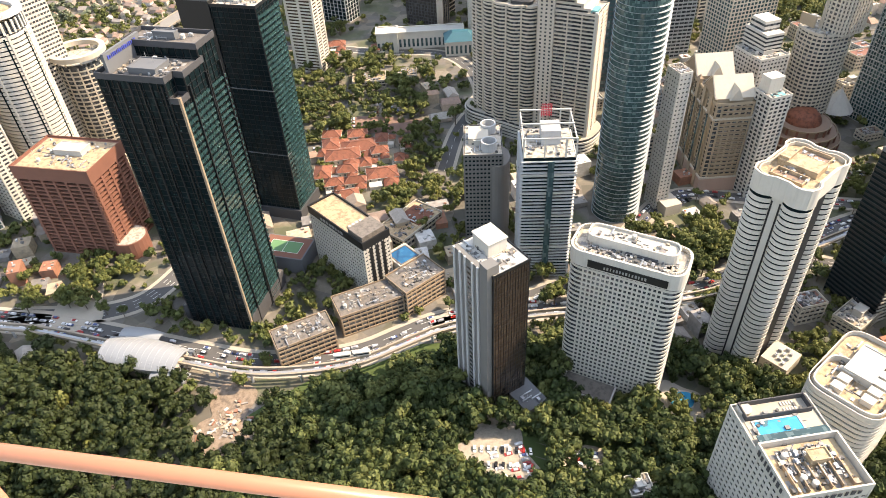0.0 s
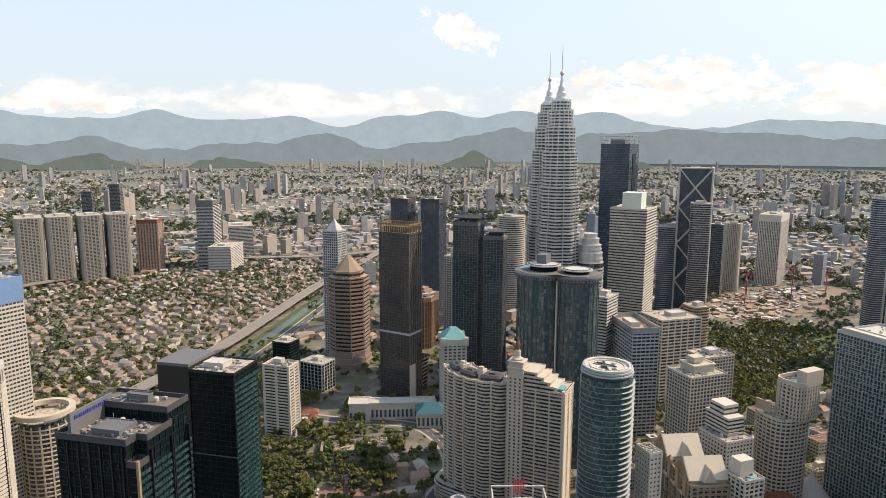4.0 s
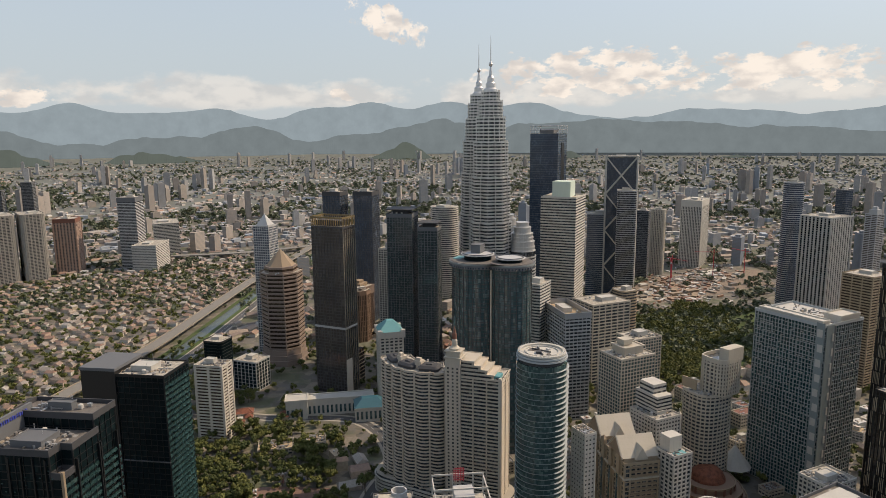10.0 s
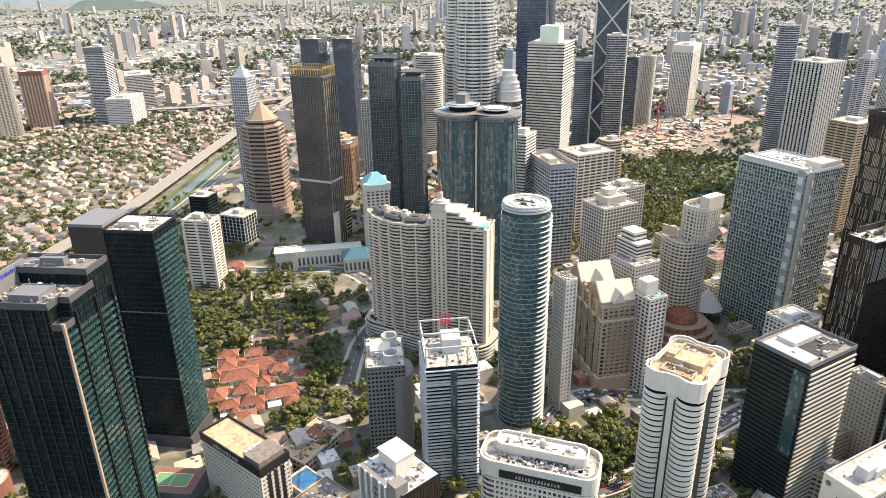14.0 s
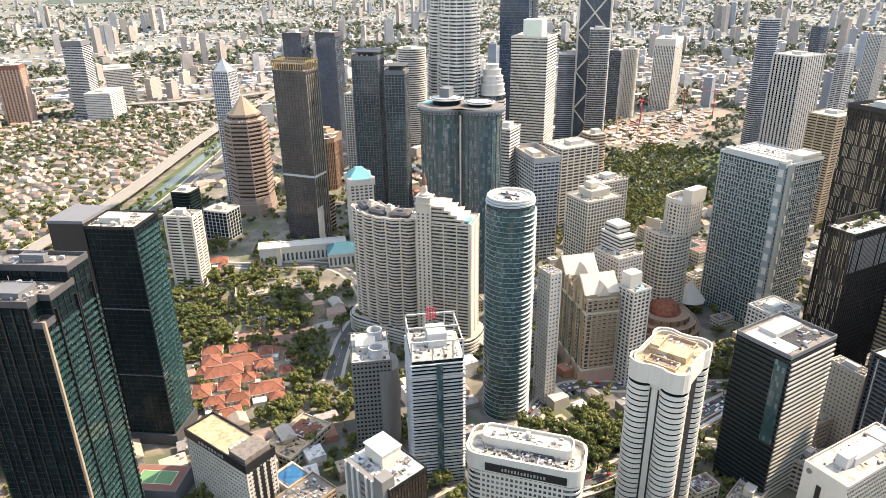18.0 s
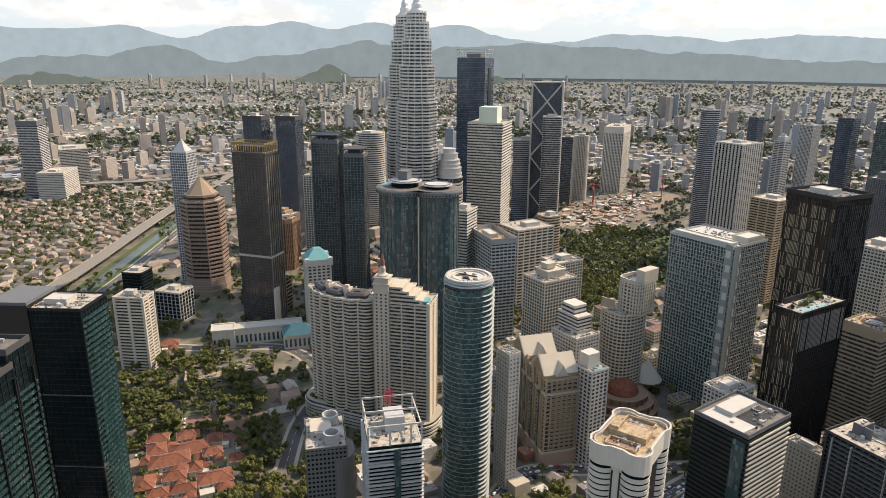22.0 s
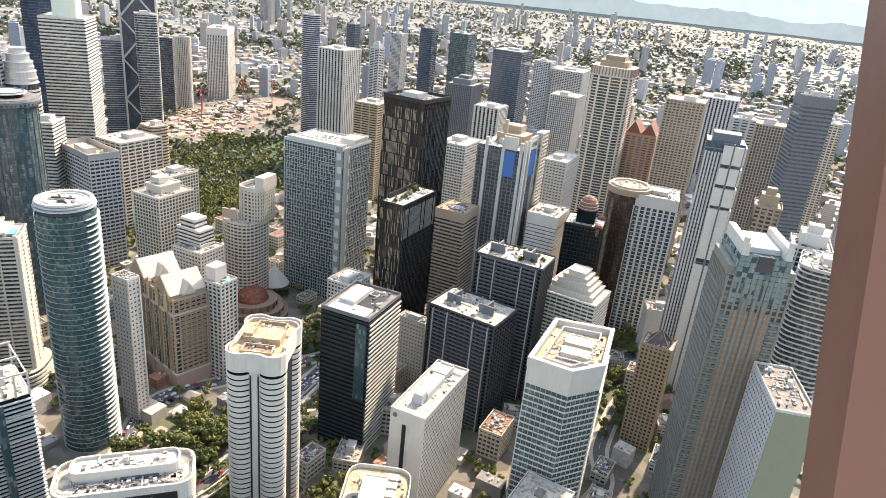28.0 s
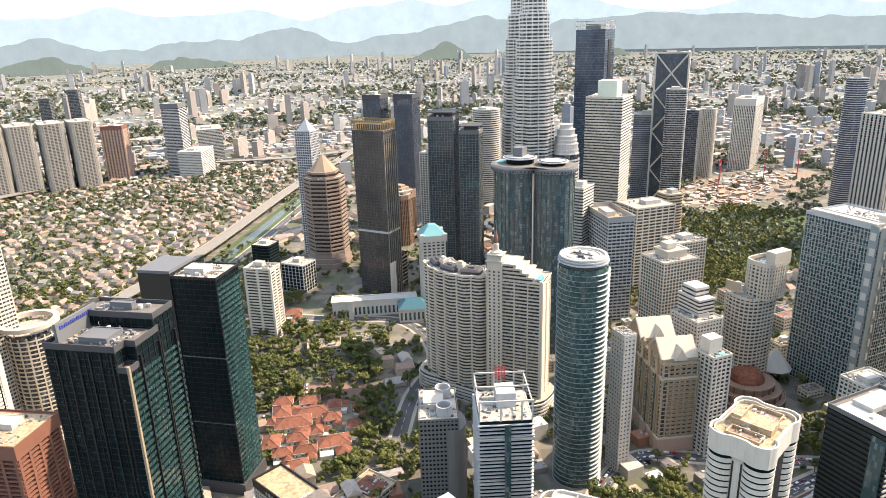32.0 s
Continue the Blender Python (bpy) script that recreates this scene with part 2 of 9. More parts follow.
def leafy(name, dark, light, scale=0.25):
    m, n, l, b = shader(name)
    g = n.new("ShaderNodeNewGeometry")
    co = n.new("ShaderNodeTexCoord").outputs["Object"]
    info = n.new("ShaderNodeObjectInfo").outputs["Random"]
    c = blend(n, l, remap(n, l, g.outputs["Random Per Island"], 0, 1, 0, 1), dark, light)
    c = blend(n, l, remap(n, l, tex_noise(n, l, co, scale, 4), 0.35, 0.7, 0, 0.7), c, tuple(0.6 * x for x in dark))
    c = blend(n, l, remap(n, l, info, 0, 1, 0, 0.45), c, (light[0] * 1.15, light[1] * 1.0, light[2] * 0.7))
    l.new(c, b.inputs["Base Color"])
    b.inputs["Roughness"].default_value = 0.65
    b.inputs["Specular IOR Level"].default_value = 0.25
    return m


M_WHITE = paint("white_render", (0.49, 0.46, 0.40), wear=0.6)
M_WHITE2 = paint("white_panel", (0.45, 0.43, 0.385), wear=0.6)
M_CREAM = paint("cream_render", (0.455, 0.405, 0.325), wear=0.45)
M_BEIGE = paint("beige_stone", (0.34, 0.265, 0.178), wear=0.5)
M_TAN = paint("tan_stone", (0.28, 0.205, 0.135), wear=0.5)
M_GREY = paint("grey_render", (0.42, 0.42, 0.41), wear=0.5)
M_DGREY = paint("dark_grey_cladding", (0.12, 0.125, 0.13), wear=0.4)
M_BLACK = paint("black_cladding", (0.009, 0.010, 0.011), rough=0.5, wear=0.3, stain=(0.02, 0.02, 0.02))
M_RUST = paint("rust_red_stone", (0.19, 0.08, 0.053), wear=0.6)
M_PINK = paint("pink_stone", (0.37, 0.25, 0.19), wear=0.4)
M_ROSE = paint("rose_brown_stone", (0.185, 0.132, 0.105), wear=0.5)
M_ROOF = paint("roof_concrete", (0.46, 0.41, 0.335), wear=0.9, stain=(0.08, 0.06, 0.045), dirt=0.75)
M_STONE = paint("dark_granite", (0.15, 0.145, 0.135), wear=0.6)
M_SAND_W = paint("warm_grey_render", (0.50, 0.435, 0.35), wear=0.55)
M_PANEL = paint("grey_green_panel", (0.36, 0.385, 0.385), wear=0.3)
M_RING = paint("grey_green_ring", (0.20, 0.235, 0.23), wear=0.4)
M_BROWN = paint("brown_stone_bands", (0.23, 0.15, 0.105), wear=0.5)
M_CHAR = paint("charcoal_cladding", (0.05, 0.05, 0.053), wear=0.4)
M_TEALD = paint("dark_teal_roof", (0.025, 0.11, 0.14), rough=0.5, wear=0.5)
M_ROOFD = paint("dark_roof_felt", (0.16, 0.14, 0.12), wear=0.8, dirt=0.5)
M_ROOFT = paint("tan_roof_screed", (0.44, 0.32, 0.19), wear=0.8, dirt=0.6)
M_FIN = paint("champagne_metal_fin", (0.42, 0.35, 0.25), rough=0.45, wear=0.3)
M_GILT = paint("gilded_crown_metal", (0.21, 0.145, 0.06), rough=0.5, wear=0.5)
M_ROSEL = paint("pale_rose_stone", (0.235, 0.178, 0.145), wear=0.5)
M_PALEPOOL = plain("pale_pool_tile", (0.30, 0.50, 0.55), 0.25)
M_STEEL = plain("galvanised_steel", (0.45, 0.46, 0.47), 0.4, 0.6)
M_TEAL = paint("teal_roof_sheet", (0.11, 0.31, 0.32), rough=0.5, wear=0.4)
M_ORANGE = paint("orange_clay_tile", (0.25, 0.082, 0.042), wear=0.9, vary=0.7, dirt=0.75)
M_REDSTEEL = plain("red_lattice_paint", (0.5, 0.05, 0.06), 0.5)
# Darker copy of the pool water: shade on the annex pool put into colour.
M_POOLSHADE = glazing("shaded_pool_water", (0.012, 0.10, 0.22), light=(0.02, 0.14, 0.27), cell=(3, 3, 3), rough=0.12)
M_POOL = glazing("pool_water", (0.03, 0.30, 0.50), light=(0.05, 0.38, 0.55), cell=(3, 3, 3), rough=0.12)
G_DARK = glazing("black_green_glass", (0.006, 0.013, 0.015), light=(0.02, 0.036, 0.036), cell=(1.5, 1.5, 3.8), share=0.15, spec=0.06)
G_TEAL = glazing("teal_glass", (0.035, 0.070, 0.075), light=(0.17, 0.23, 0.225), cell=(1.6, 1.6, 3.6), share=0.35)
# Navy base colour is lifted to stand in for haze on distant towers.
G_BLUE = glazing("hazed_navy_glass", (0.055, 0.08, 0.115), light=(0.13, 0.17, 0.22), cell=(1.6, 1.6, 3.6), share=0.35, spec=0.8, metal=0.25)
G_LEAF = glazing("bright_sea_glass", (0.045, 0.085, 0.09), light=(0.18, 0.235, 0.235), cell=(2.0, 2.0, 3.8), share=0.45, spec=0.7)
G_STRIP = glazing("dark_sea_glass", (0.02, 0.05, 0.05), light=(0.05, 0.10, 0.095), cell=(1.5, 1.5, 3.9), share=0.3, spec=0.5)
# The next two glasses carry distance haze as a paler base colour.
G_SMOKEB = glazing("hazed_bronze_glass", (0.055, 0.048, 0.045), light=(0.13, 0.12, 0.11), cell=(1.6, 1.6, 3.8), share=0.4, spec=0.7)
G_SMOKE = glazing("hazed_green_glass", (0.045, 0.06, 0.06), light=(0.12, 0.145, 0.14), cell=(1.6, 1.6, 3.4), share=0.35, spec=0.7)
G_SMOKED = glazing("dark_smoky_glass", (0.028, 0.024, 0.021), light=(0.075, 0.066, 0.058), cell=(1.5, 1.5, 3.8), share=0.4, spec=0.45)
G_BROWN = glazing("bronze_glass", (0.05, 0.034, 0.024), light=(0.14, 0.10, 0.07), cell=(1.6, 1.6, 3.4), share=0.3)
G_GREY = glazing("grey_glass", (0.035, 0.04, 0.045), light=(0.22, 0.23, 0.23), cell=(1.8, 1.8, 3.3), share=0.4, spec=0.7)
G_GREEN = glazing("green_black_glass", (0.012, 0.040, 0.042), light=(0.05, 0.12, 0.115), cell=(1.5, 1.5, 3.9), share=0.35, spec=0.4)
G_ROUND = glazing("sea_green_glass", (0.035, 0.070, 0.070), light=(0.13, 0.205, 0.19), cell=(1.5, 1.5, 1.87), share=0.45, spec=0.4)
G_FLATS = glazing("grey_green_glass", (0.06, 0.09, 0.088), light=(0.17, 0.21, 0.20), cell=(2.6, 2.6, 3.5), share=0.4)
M_TRUNK = paint("bark", (0.11, 0.085, 0.06), wear=0.6)
M_LEAF = leafy("tree_leaves", (0.030, 0.048, 0.013), (0.125, 0.145, 0.045))
M_LEAFY = leafy("pale_leaves", (0.055, 0.076, 0.02), (0.17, 0.18, 0.06), 0.11)
M_LEAFD = leafy("forest_leaves", (0.016, 0.030, 0.009), (0.06, 0.085, 0.024), 0.11)
M_ASPHALT = paint("asphalt", (0.085, 0.083, 0.08), wear=0.6, rough=0.9)
M_PAVE = paint("paving", (0.36, 0.32, 0.26), wear=0.6, rough=0.85)
M_LINE = plain("road_paint", (0.7, 0.7, 0.66), 0.7)
M_VIA = paint("weathered_concrete", (0.30, 0.25, 0.19), wear=0.7)
M_RAIL = paint("salmon_rail_paint", (0.40, 0.17, 0.095), rough=0.35, wear=0.3, bump=0.02)

# ---- building kit ----
RNG = random.Random(7)


def mesh_of(name, verts, faces, mat):
    me = bpy.data.meshes.new(name)
    me.from_pydata(verts, [], faces)
    me.materials.append(mat)
    me.update()
    return me


def put(name, me, parent=None, at=(0, 0, 0), rz=0.0, label="", kind=""):
    ob = new(name, me)
    ob.location = at
    ob.rotation_euler = (0, 0, radians(rz))
    if parent is not None:
        ob.parent = parent
    return tagged(ob, label=label, kind=kind)


def thing(name, x, y, label, category, z=0.0, rz=0.0, group="", kind=""):
    ob = new(name)
    ob.location, ob.rotation_euler = (x, y, z), (0, 0, radians(rz))
    ob.empty_display_size = 1.0
    return tagged(ob, label, category, group, kind)


def offset(poly, d):
    n, out = len(poly), []
    for i in range(n):
        p0, p1, p2 = (Vector(poly[(i + k) % n]) for k in (-1, 0, 1))
        a, b = (p1 - p0).normalized(), (p2 - p1).normalized()
        na, nb = Vector((a.y, -a.x)), Vector((b.y, -b.x))
        m = na + nb
        k = max(0.35, 1 + na.dot(nb))
        out.append(tuple(p1 + m * (d / k)))
    return out


def prism_data(poly, z0, z1, taper=1.0):
    n = len(poly)
    v = [(x, y, z0) for x, y in poly] + [(x * taper, y * taper, z1) for x, y in poly]
    f = [(i, (i + 1) % n, n + (i + 1) % n, n + i) for i in range(n)]
    return v, f + [tuple(reversed(range(n))), tuple(range(n, 2 * n))]


def join_data(parts):
    v, f = [], []
    for pv, pf in parts:
        k = len(v)
        v += pv
        f += [tuple(i + k for i in q) for q in pf]
    return v, f


def prism(name, poly, z0, z1, mat, taper=1.0):
    return mesh_of(name, *prism_data(poly, z0, z1, taper), mat)


def rim_data(poly, z0, z1, thick):
    """A wall that runs round an outline, with its inside open."""
    n, inner = len(poly), offset(poly, -thick)
    v = [(x, y, z0) for x, y in poly] + [(x, y, z1) for x, y in poly] + [(x, y, z1) for x, y in inner] + [(x, y, z0) for x, y in inner]
    f = []
    for i in range(n):
        j = (i + 1) % n
        for k in range(4):
            k2 = (k + 1) % 4
            f.append((k * n + i, k * n + j, k2 * n + j, k2 * n + i))
    return v, f


def rim(name, poly, z0, z1, thick, mat):
    return mesh_of(name, *rim_data(poly, z0, z1, thick), mat)


def rect(w, d, cx=0.0, cy=0.0):
    return [(cx - w / 2, cy - d / 2), (cx + w / 2, cy - d / 2), (cx + w / 2, cy + d / 2), (cx - w / 2, cy + d / 2)]


def box_data(w, d, h, cx=0.0, cy=0.0, z=0.0):
    return prism_data(rect(w, d, cx, cy), z, z + h)


def box(name, w, d, h, mat):
    return mesh_of(name, *box_data(w, d, h), mat)


def disc(r, n=32, cx=0.0, cy=0.0, ry=None):
    ry = ry or r
    return [(cx + r * math.cos(2 * math.pi * i / n), cy + ry * math.sin(2 * math.pi * i / n)) for i in range(n)]


def rounded(poly, r, steps=5):
    out, n = [], len(poly)
    for i in range(n):
        p0, p1, p2 = (Vector(poly[(i + k) % n]) for k in (-1, 0, 1))
        a, b = p1 + (p0 - p1).normalized() * r, p1 + (p2 - p1).normalized() * r
        for s in range(steps + 1):
            t = s / steps
            out.append(tuple((1 - t) ** 2 * a + 2 * t * (1 - t) * p1 + t * t * b))
    return out


def frustum(name, p0, p1, z0, z1, mat):
    n = len(p0)
    v = [(x, y, z0) for x, y in p0] + [(x, y, z1) for x, y in p1]
    f = [(i, (i + 1) % n, n + (i + 1) % n, n + i) for i in range(n)] + [tuple(reversed(range(n))), tuple(range(n, 2 * n))]
    return mesh_of(name, v, f, mat)


def pyramid(name, poly, z0, z1, mat, cx=0.0, cy=0.0):
    n = len(poly)
    v = [(x, y, z0) for x, y in poly] + [(cx, cy, z1)]
    return mesh_of(name, v, [(i, (i + 1) % n, n) for i in range(n)] + [tuple(reversed(range(n)))], mat)


def lathe(name, profile, mat, n=24):
    v = [(r * math.cos(2 * math.pi * i / n), r * math.sin(2 * math.pi * i / n), z) for r, z in profile for i in range(n)]
    f = [(k * n + i, k * n + (i + 1) % n, (k + 1) * n + (i + 1) % n, (k + 1) * n + i) for k in range(len(profile) - 1) for i in range(n)]
    f += [tuple(reversed(range(n))), tuple(range((len(profile) - 1) * n, len(profile) * n))]
    return mesh_of(name, v, f, mat)


def beam_data(p, q, w):
    p, q = Vector(p), Vector(q)
    z = (q - p).normalized()
    x = z.cross(Vector((0.3, 0.9, 0.2))).normalized() * w / 2
    y = z.cross(x).normalized() * w / 2
    v = [tuple(a + sx * x + sy * y) for a in (p, q) for sx, sy in ((-1, -1), (1, -1), (1, 1), (-1, 1))]
    return v, [(0, 1, 5, 4), (1, 2, 6, 5), (2, 3, 7, 6), (3, 0, 4, 7), (3, 2, 1, 0), (4, 5, 6, 7)]


SHARED = {}


def shared(key, make):
    if key not in SHARED:
        SHARED[key] = make()
    return SHARED[key]


def floors(root, poly, z0, z1, fh, band, out, mat, name="floor_band", dz=0.0, single=True):
    """One band of wall or slab a storey, all on one mesh."""
    n = max(1, round((z1 - z0) / fh))
    fh = (z1 - z0) / n
    if not single:
        o = offset(poly, out)
        put("banding", mesh_of("banding", *join_data([prism_data(o, z0 + (i + dz) * fh, z0 + (i + dz + band) * fh) for i in range(n)]), mat), root, kind="stuff")
        return
    me = prism(name, offset(poly, out), 0, band * fh, mat)
    for i in range(n):
        put(name, me, root, (0, 0, z0 + i * fh + dz * fh))


def piers(root, poly, z0, z1, gap, width, out, mat, name="pier", edges=None, single=True, inset=0.0):
    """Upright piers along the edges of an outline."""
    n = len(poly)
    boxes, me = [], None
    depth = out + 0.5
    for e in range(n):
        if edges is not None and e not in edges:
            continue
        a, b = Vector(poly[e]), Vector(poly[(e + 1) % n])
        length, way = (b - a).length, (b - a).normalized()
        nrm = Vector((way.y, -way.x))
        k = max(1, round((length - 2 * inset) / gap))
        ang = math.degrees(math.atan2(way.y, way.x))
        for i in range(k + 1):
            p = a + way * (inset + (length - 2 * inset) * i / k) + nrm * (out - depth / 2)
            if single:
                me = me or box(name, width, depth, z1 - z0, mat)
                put(name, me, root, (p.x, p.y, z0), ang)
            else:
                c, s = way.x, way.y
                v, f = box_data(width, depth, z1 - z0)
                boxes.append(([(p.x + c * x - s * y, p.y + s * x + c * y, z0 + z) for x, y, z in v], f))
    if boxes:
        put("facade_grid", mesh_of(name, *join_data(boxes), mat), root, kind="stuff")


def cell_panels(root, poly, z0, z1, fh, gap, size, out, mat, name, chance=1.0, edges=None, seed=1):
    """Panels scattered over the grid of a facade, joined."""
    rng, boxes, n = random.Random(seed), [], len(poly)
    for e in range(n):
        if edges is not None and e not in edges:
            continue
        a, b = Vector(poly[e]), Vector(poly[(e + 1) % n])
        length, way = (b - a).length, (b - a).normalized()
        nrm = Vector((way.y, -way.x))
        k, m = max(1, round(length / gap)), max(1, round((z1 - z0) / fh))
        g, h = length / k, (z1 - z0) / m
        for j in range(m):
            for i in range(k):
                if rng.random() > chance:
                    continue
                p = a + way * (g * (i + 0.5)) + nrm * (out / 2)
                v, f = box_data(size[0] * g, out + 0.2, size[1] * h)
                boxes.append(([(p.x + way.x * x - way.y * y, p.y + way.y * x + way.x * y, z0 + j * h + z + 0.1) for x, y, z in v], f))
    if boxes:
        put(name, mesh_of(name, *join_data(boxes), mat), root, kind="stuff")


def shifted_panels(root, poly, z0, z1, fh, gap, width, out, mat, name, seed=1):
    """Upright panels that jump to and fro from storey to storey."""
    rng, boxes, n = random.Random(seed), [], len(poly)
    for e in range(n):
        a, b = Vector(poly[e]), Vector(poly[(e + 1) % n])
        length, way = (b - a).length, (b - a).normalized()
        nrm = Vector((way.y, -way.x))
        k, m = max(1, round(length / gap)), max(1, round((z1 - z0) / fh))
        g, h = length / k, (z1 - z0) / m
        for j in range(m):
            for i in range(k):
                side = (1 if (i + j) % 2 else -1) * (1 if rng.random() < 0.8 else -1)
                p = a + way * (g * (i + 0.5 + side * (0.5 - width / 2))) + nrm * (out / 2)
                v, f = box_data(width * g, out + 0.2, h)
                boxes.append(([(p.x + way.x * x - way.y * y, p.y + way.y * x + way.x * y, z0 + j * h + z) for x, y, z in v], f))
    put(name, mesh_of(name, *join_data(boxes), mat), root, kind="stuff")


def roof_clutter(root, poly, z, rng, mat=None, count=8, room=True, big=0.35):
    """Plant room, tanks, cooling units, ducts and a mast or two on a roof."""
    xs, ys = [p[0] for p in poly], [p[1] for p in poly]
    cx, cy, w, d = (min(xs) + max(xs)) / 2, (min(ys) + max(ys)) / 2, max(xs) - min(xs), max(ys) - min(ys)
    s = 0.8
    if room:
        rw, rd, rh = w * big * rng.uniform(0.8, 1.2), d * big * rng.uniform(0.8, 1.2), rng.uniform(3.0, 5.0)
        me = mesh_of("plant_room", *join_data([box_data(rw, rd, rh), rim_data(rect(rw + 0.5, rd + 0.5), rh - 0.1, rh + 0.5, 0.4)]), mat or M_WHITE2)
        put("plant_room", me, root, (cx + rng.uniform(-0.1, 0.1) * w, cy + rng.uniform(-0.1, 0.1) * d, z))
    unit = shared("unit", lambda: mesh_of("cooling_unit", *join_data([box_data(2.4, 1.5, 1.5, z=0.25), prism_data(disc(0.6, 10), 1.75, 1.95), box_data(2.2, 0.2, 0.25, 0, 0.5), box_data(2.2, 0.2, 0.25, 0, -0.5)]), M_STEEL))
    tank = shared("tank", lambda: mesh_of("water_tank", *join_data([prism_data(disc(1.3, 14), 0.3, 2.3), prism_data(disc(1.3, 14), 2.3, 2.7, 0.5), box_data(2.4, 0.25, 0.3, 0, 0.7), box_data(2.4, 0.25, 0.3, 0, -0.7)]), M_WHITE2))
    duct = shared("duct", lambda: mesh_of("duct", *join_data([box_data(6, 0.7, 0.6, z=0.5), box_data(0.2, 0.6, 0.5, -2.5), box_data(0.2, 0.6, 0.5, 2.5), box_data(0.7, 0.7, 1.6, 3.2, 0, 0)]), M_STEEL))
    mast = shared("mast", lambda: mesh_of("antenna", *join_data([prism_data(disc(0.12, 6), 0, 6.0), box_data(1.2, 0.08, 0.08, z=5.0), box_data(0.8, 0.08, 0.08, z=5.6), box_data(0.5, 0.5, 0.2)]), M_STEEL))
    for i in range(count):
        name, me = rng.choice((("cooling_unit", unit), ("cooling_unit", unit), ("water_tank", tank), ("duct", duct), ("duct", duct), ("antenna", mast)))
        put(name, me, root, (cx + rng.uniform(-0.5, 0.5) * w * s, cy + rng.uniform(-0.5, 0.5) * d * s, z), rng.choice((0, 90, 180, 270)))


def fittings(root, poly, z, seed, count=70):
    """Hatches, pipes, plinths, cable trays and patches on a flat roof, joined."""
    rng = random.Random(seed)
    xs, ys = [p[0] for p in poly], [p[1] for p in poly]
    cx, cy, w, d = (min(xs) + max(xs)) / 2, (min(ys) + max(ys)) / 2, 0.86 * (max(xs) - min(xs)), 0.86 * (max(ys) - min(ys))
    out = []
    for i in range(count):
        k = rng.random()
        x, y = cx + rng.uniform(-0.5, 0.5) * w, cy + rng.uniform(-0.5, 0.5) * d
        if k < 0.45:
            out.append(box_data(rng.uniform(0.5, 2.2), rng.uniform(0.5, 2.2), rng.uniform(0.4, 1.5), x, y, z))
        elif k < 0.7:
            a = rng.uniform(2, 0.4 * max(4, min(w, d)))
            out.append(box_data(*((a, 0.3) if rng.random() < 0.5 else (0.3, a)), 0.45, cx + (x - cx) * 0.7, cy + (y - cy) * 0.7, z))
        elif k < 0.85:
            out.append(box_data(rng.uniform(1.5, 4), rng.uniform(1.5, 4), 0.08, x, y, z))
        else:
            out.append(prism_data(disc(rng.uniform(0.3, 0.9), 9, x, y), z, z + rng.uniform(0.6, 1.8)))
    put("roof_gear", mesh_of("roof_gear", *join_data(out), M_FIT), root, kind="stuff")


M_FIT = island("roof_fitting_mix", [(0.42, 0.41, 0.39), (0.20, 0.19, 0.18), (0.09, 0.09, 0.09), (0.34, 0.28, 0.21), (0.28, 0.28, 0.27)], noise_scale=0.8)


def local(poly):
    """World outline to one round its own middle, and that middle."""
    cx, cy = sum(p[0] for p in poly) / len(poly), sum(p[1] for p in poly) / len(poly)
    return [(x - cx, y - cy) for x, y in poly], cx, cy


def quad(fx, fy, rot, a, b):
    """A rectangle by its corner nearest the tower: a metres along rot, b metres along rot + 90."""
    u, v = Vector((math.cos(radians(rot)), math.sin(radians(rot)))), Vector((-math.sin(radians(rot)), math.cos(radians(rot))))
    f = Vector((fx, fy))
    return [tuple(f), tuple(f + a * u), tuple(f + a * u + b * v), tuple(f + b * v)]


def star_union(shapes, n=96):
    """Outline of shapes that overlap round one middle. shapes: (x, y, radius) discs and (w, d) boxes."""
    out = []
    for i in range(n):
        a = 2 * math.pi * i / n
        c, s = math.cos(a), math.sin(a)
        best = 0.0
        for sh in shapes:
            if len(sh) == 2:
                best = max(best, min(sh[0] / 2 / max(1e-6, abs(c)), sh[1] / 2 / max(1e-6, abs(s))))
            else:
                x, y, r = sh
                b = x * c + y * s
                disc_ = b * b - (x * x + y * y - r * r)
                if disc_ > 0:
                    best = max(best, b + math.sqrt(disc_))
        out.append((best * c, best * s))
    return out


def block(az, d, width, rot=-28, ratio=1.0):
    """A rectangle at a bearing and distance, by the width that it shows."""
    th = radians(rot - (90 - az))
    a = width / (abs(math.sin(th)) + ratio * abs(math.cos(th)))
    b = a * ratio
    u, v = Vector((math.cos(radians(rot)), math.sin(radians(rot)))), Vector((-math.sin(radians(rot)), math.cos(radians(rot))))
    c = Vector((math.sin(radians(az)), math.cos(radians(az)))) * (d + 0.4 * b)
    return [tuple(c + u * sx * a / 2 + v * sy * b / 2) for sx, sy in ((-1, -1), (1, -1), (1, 1), (-1, 1))]


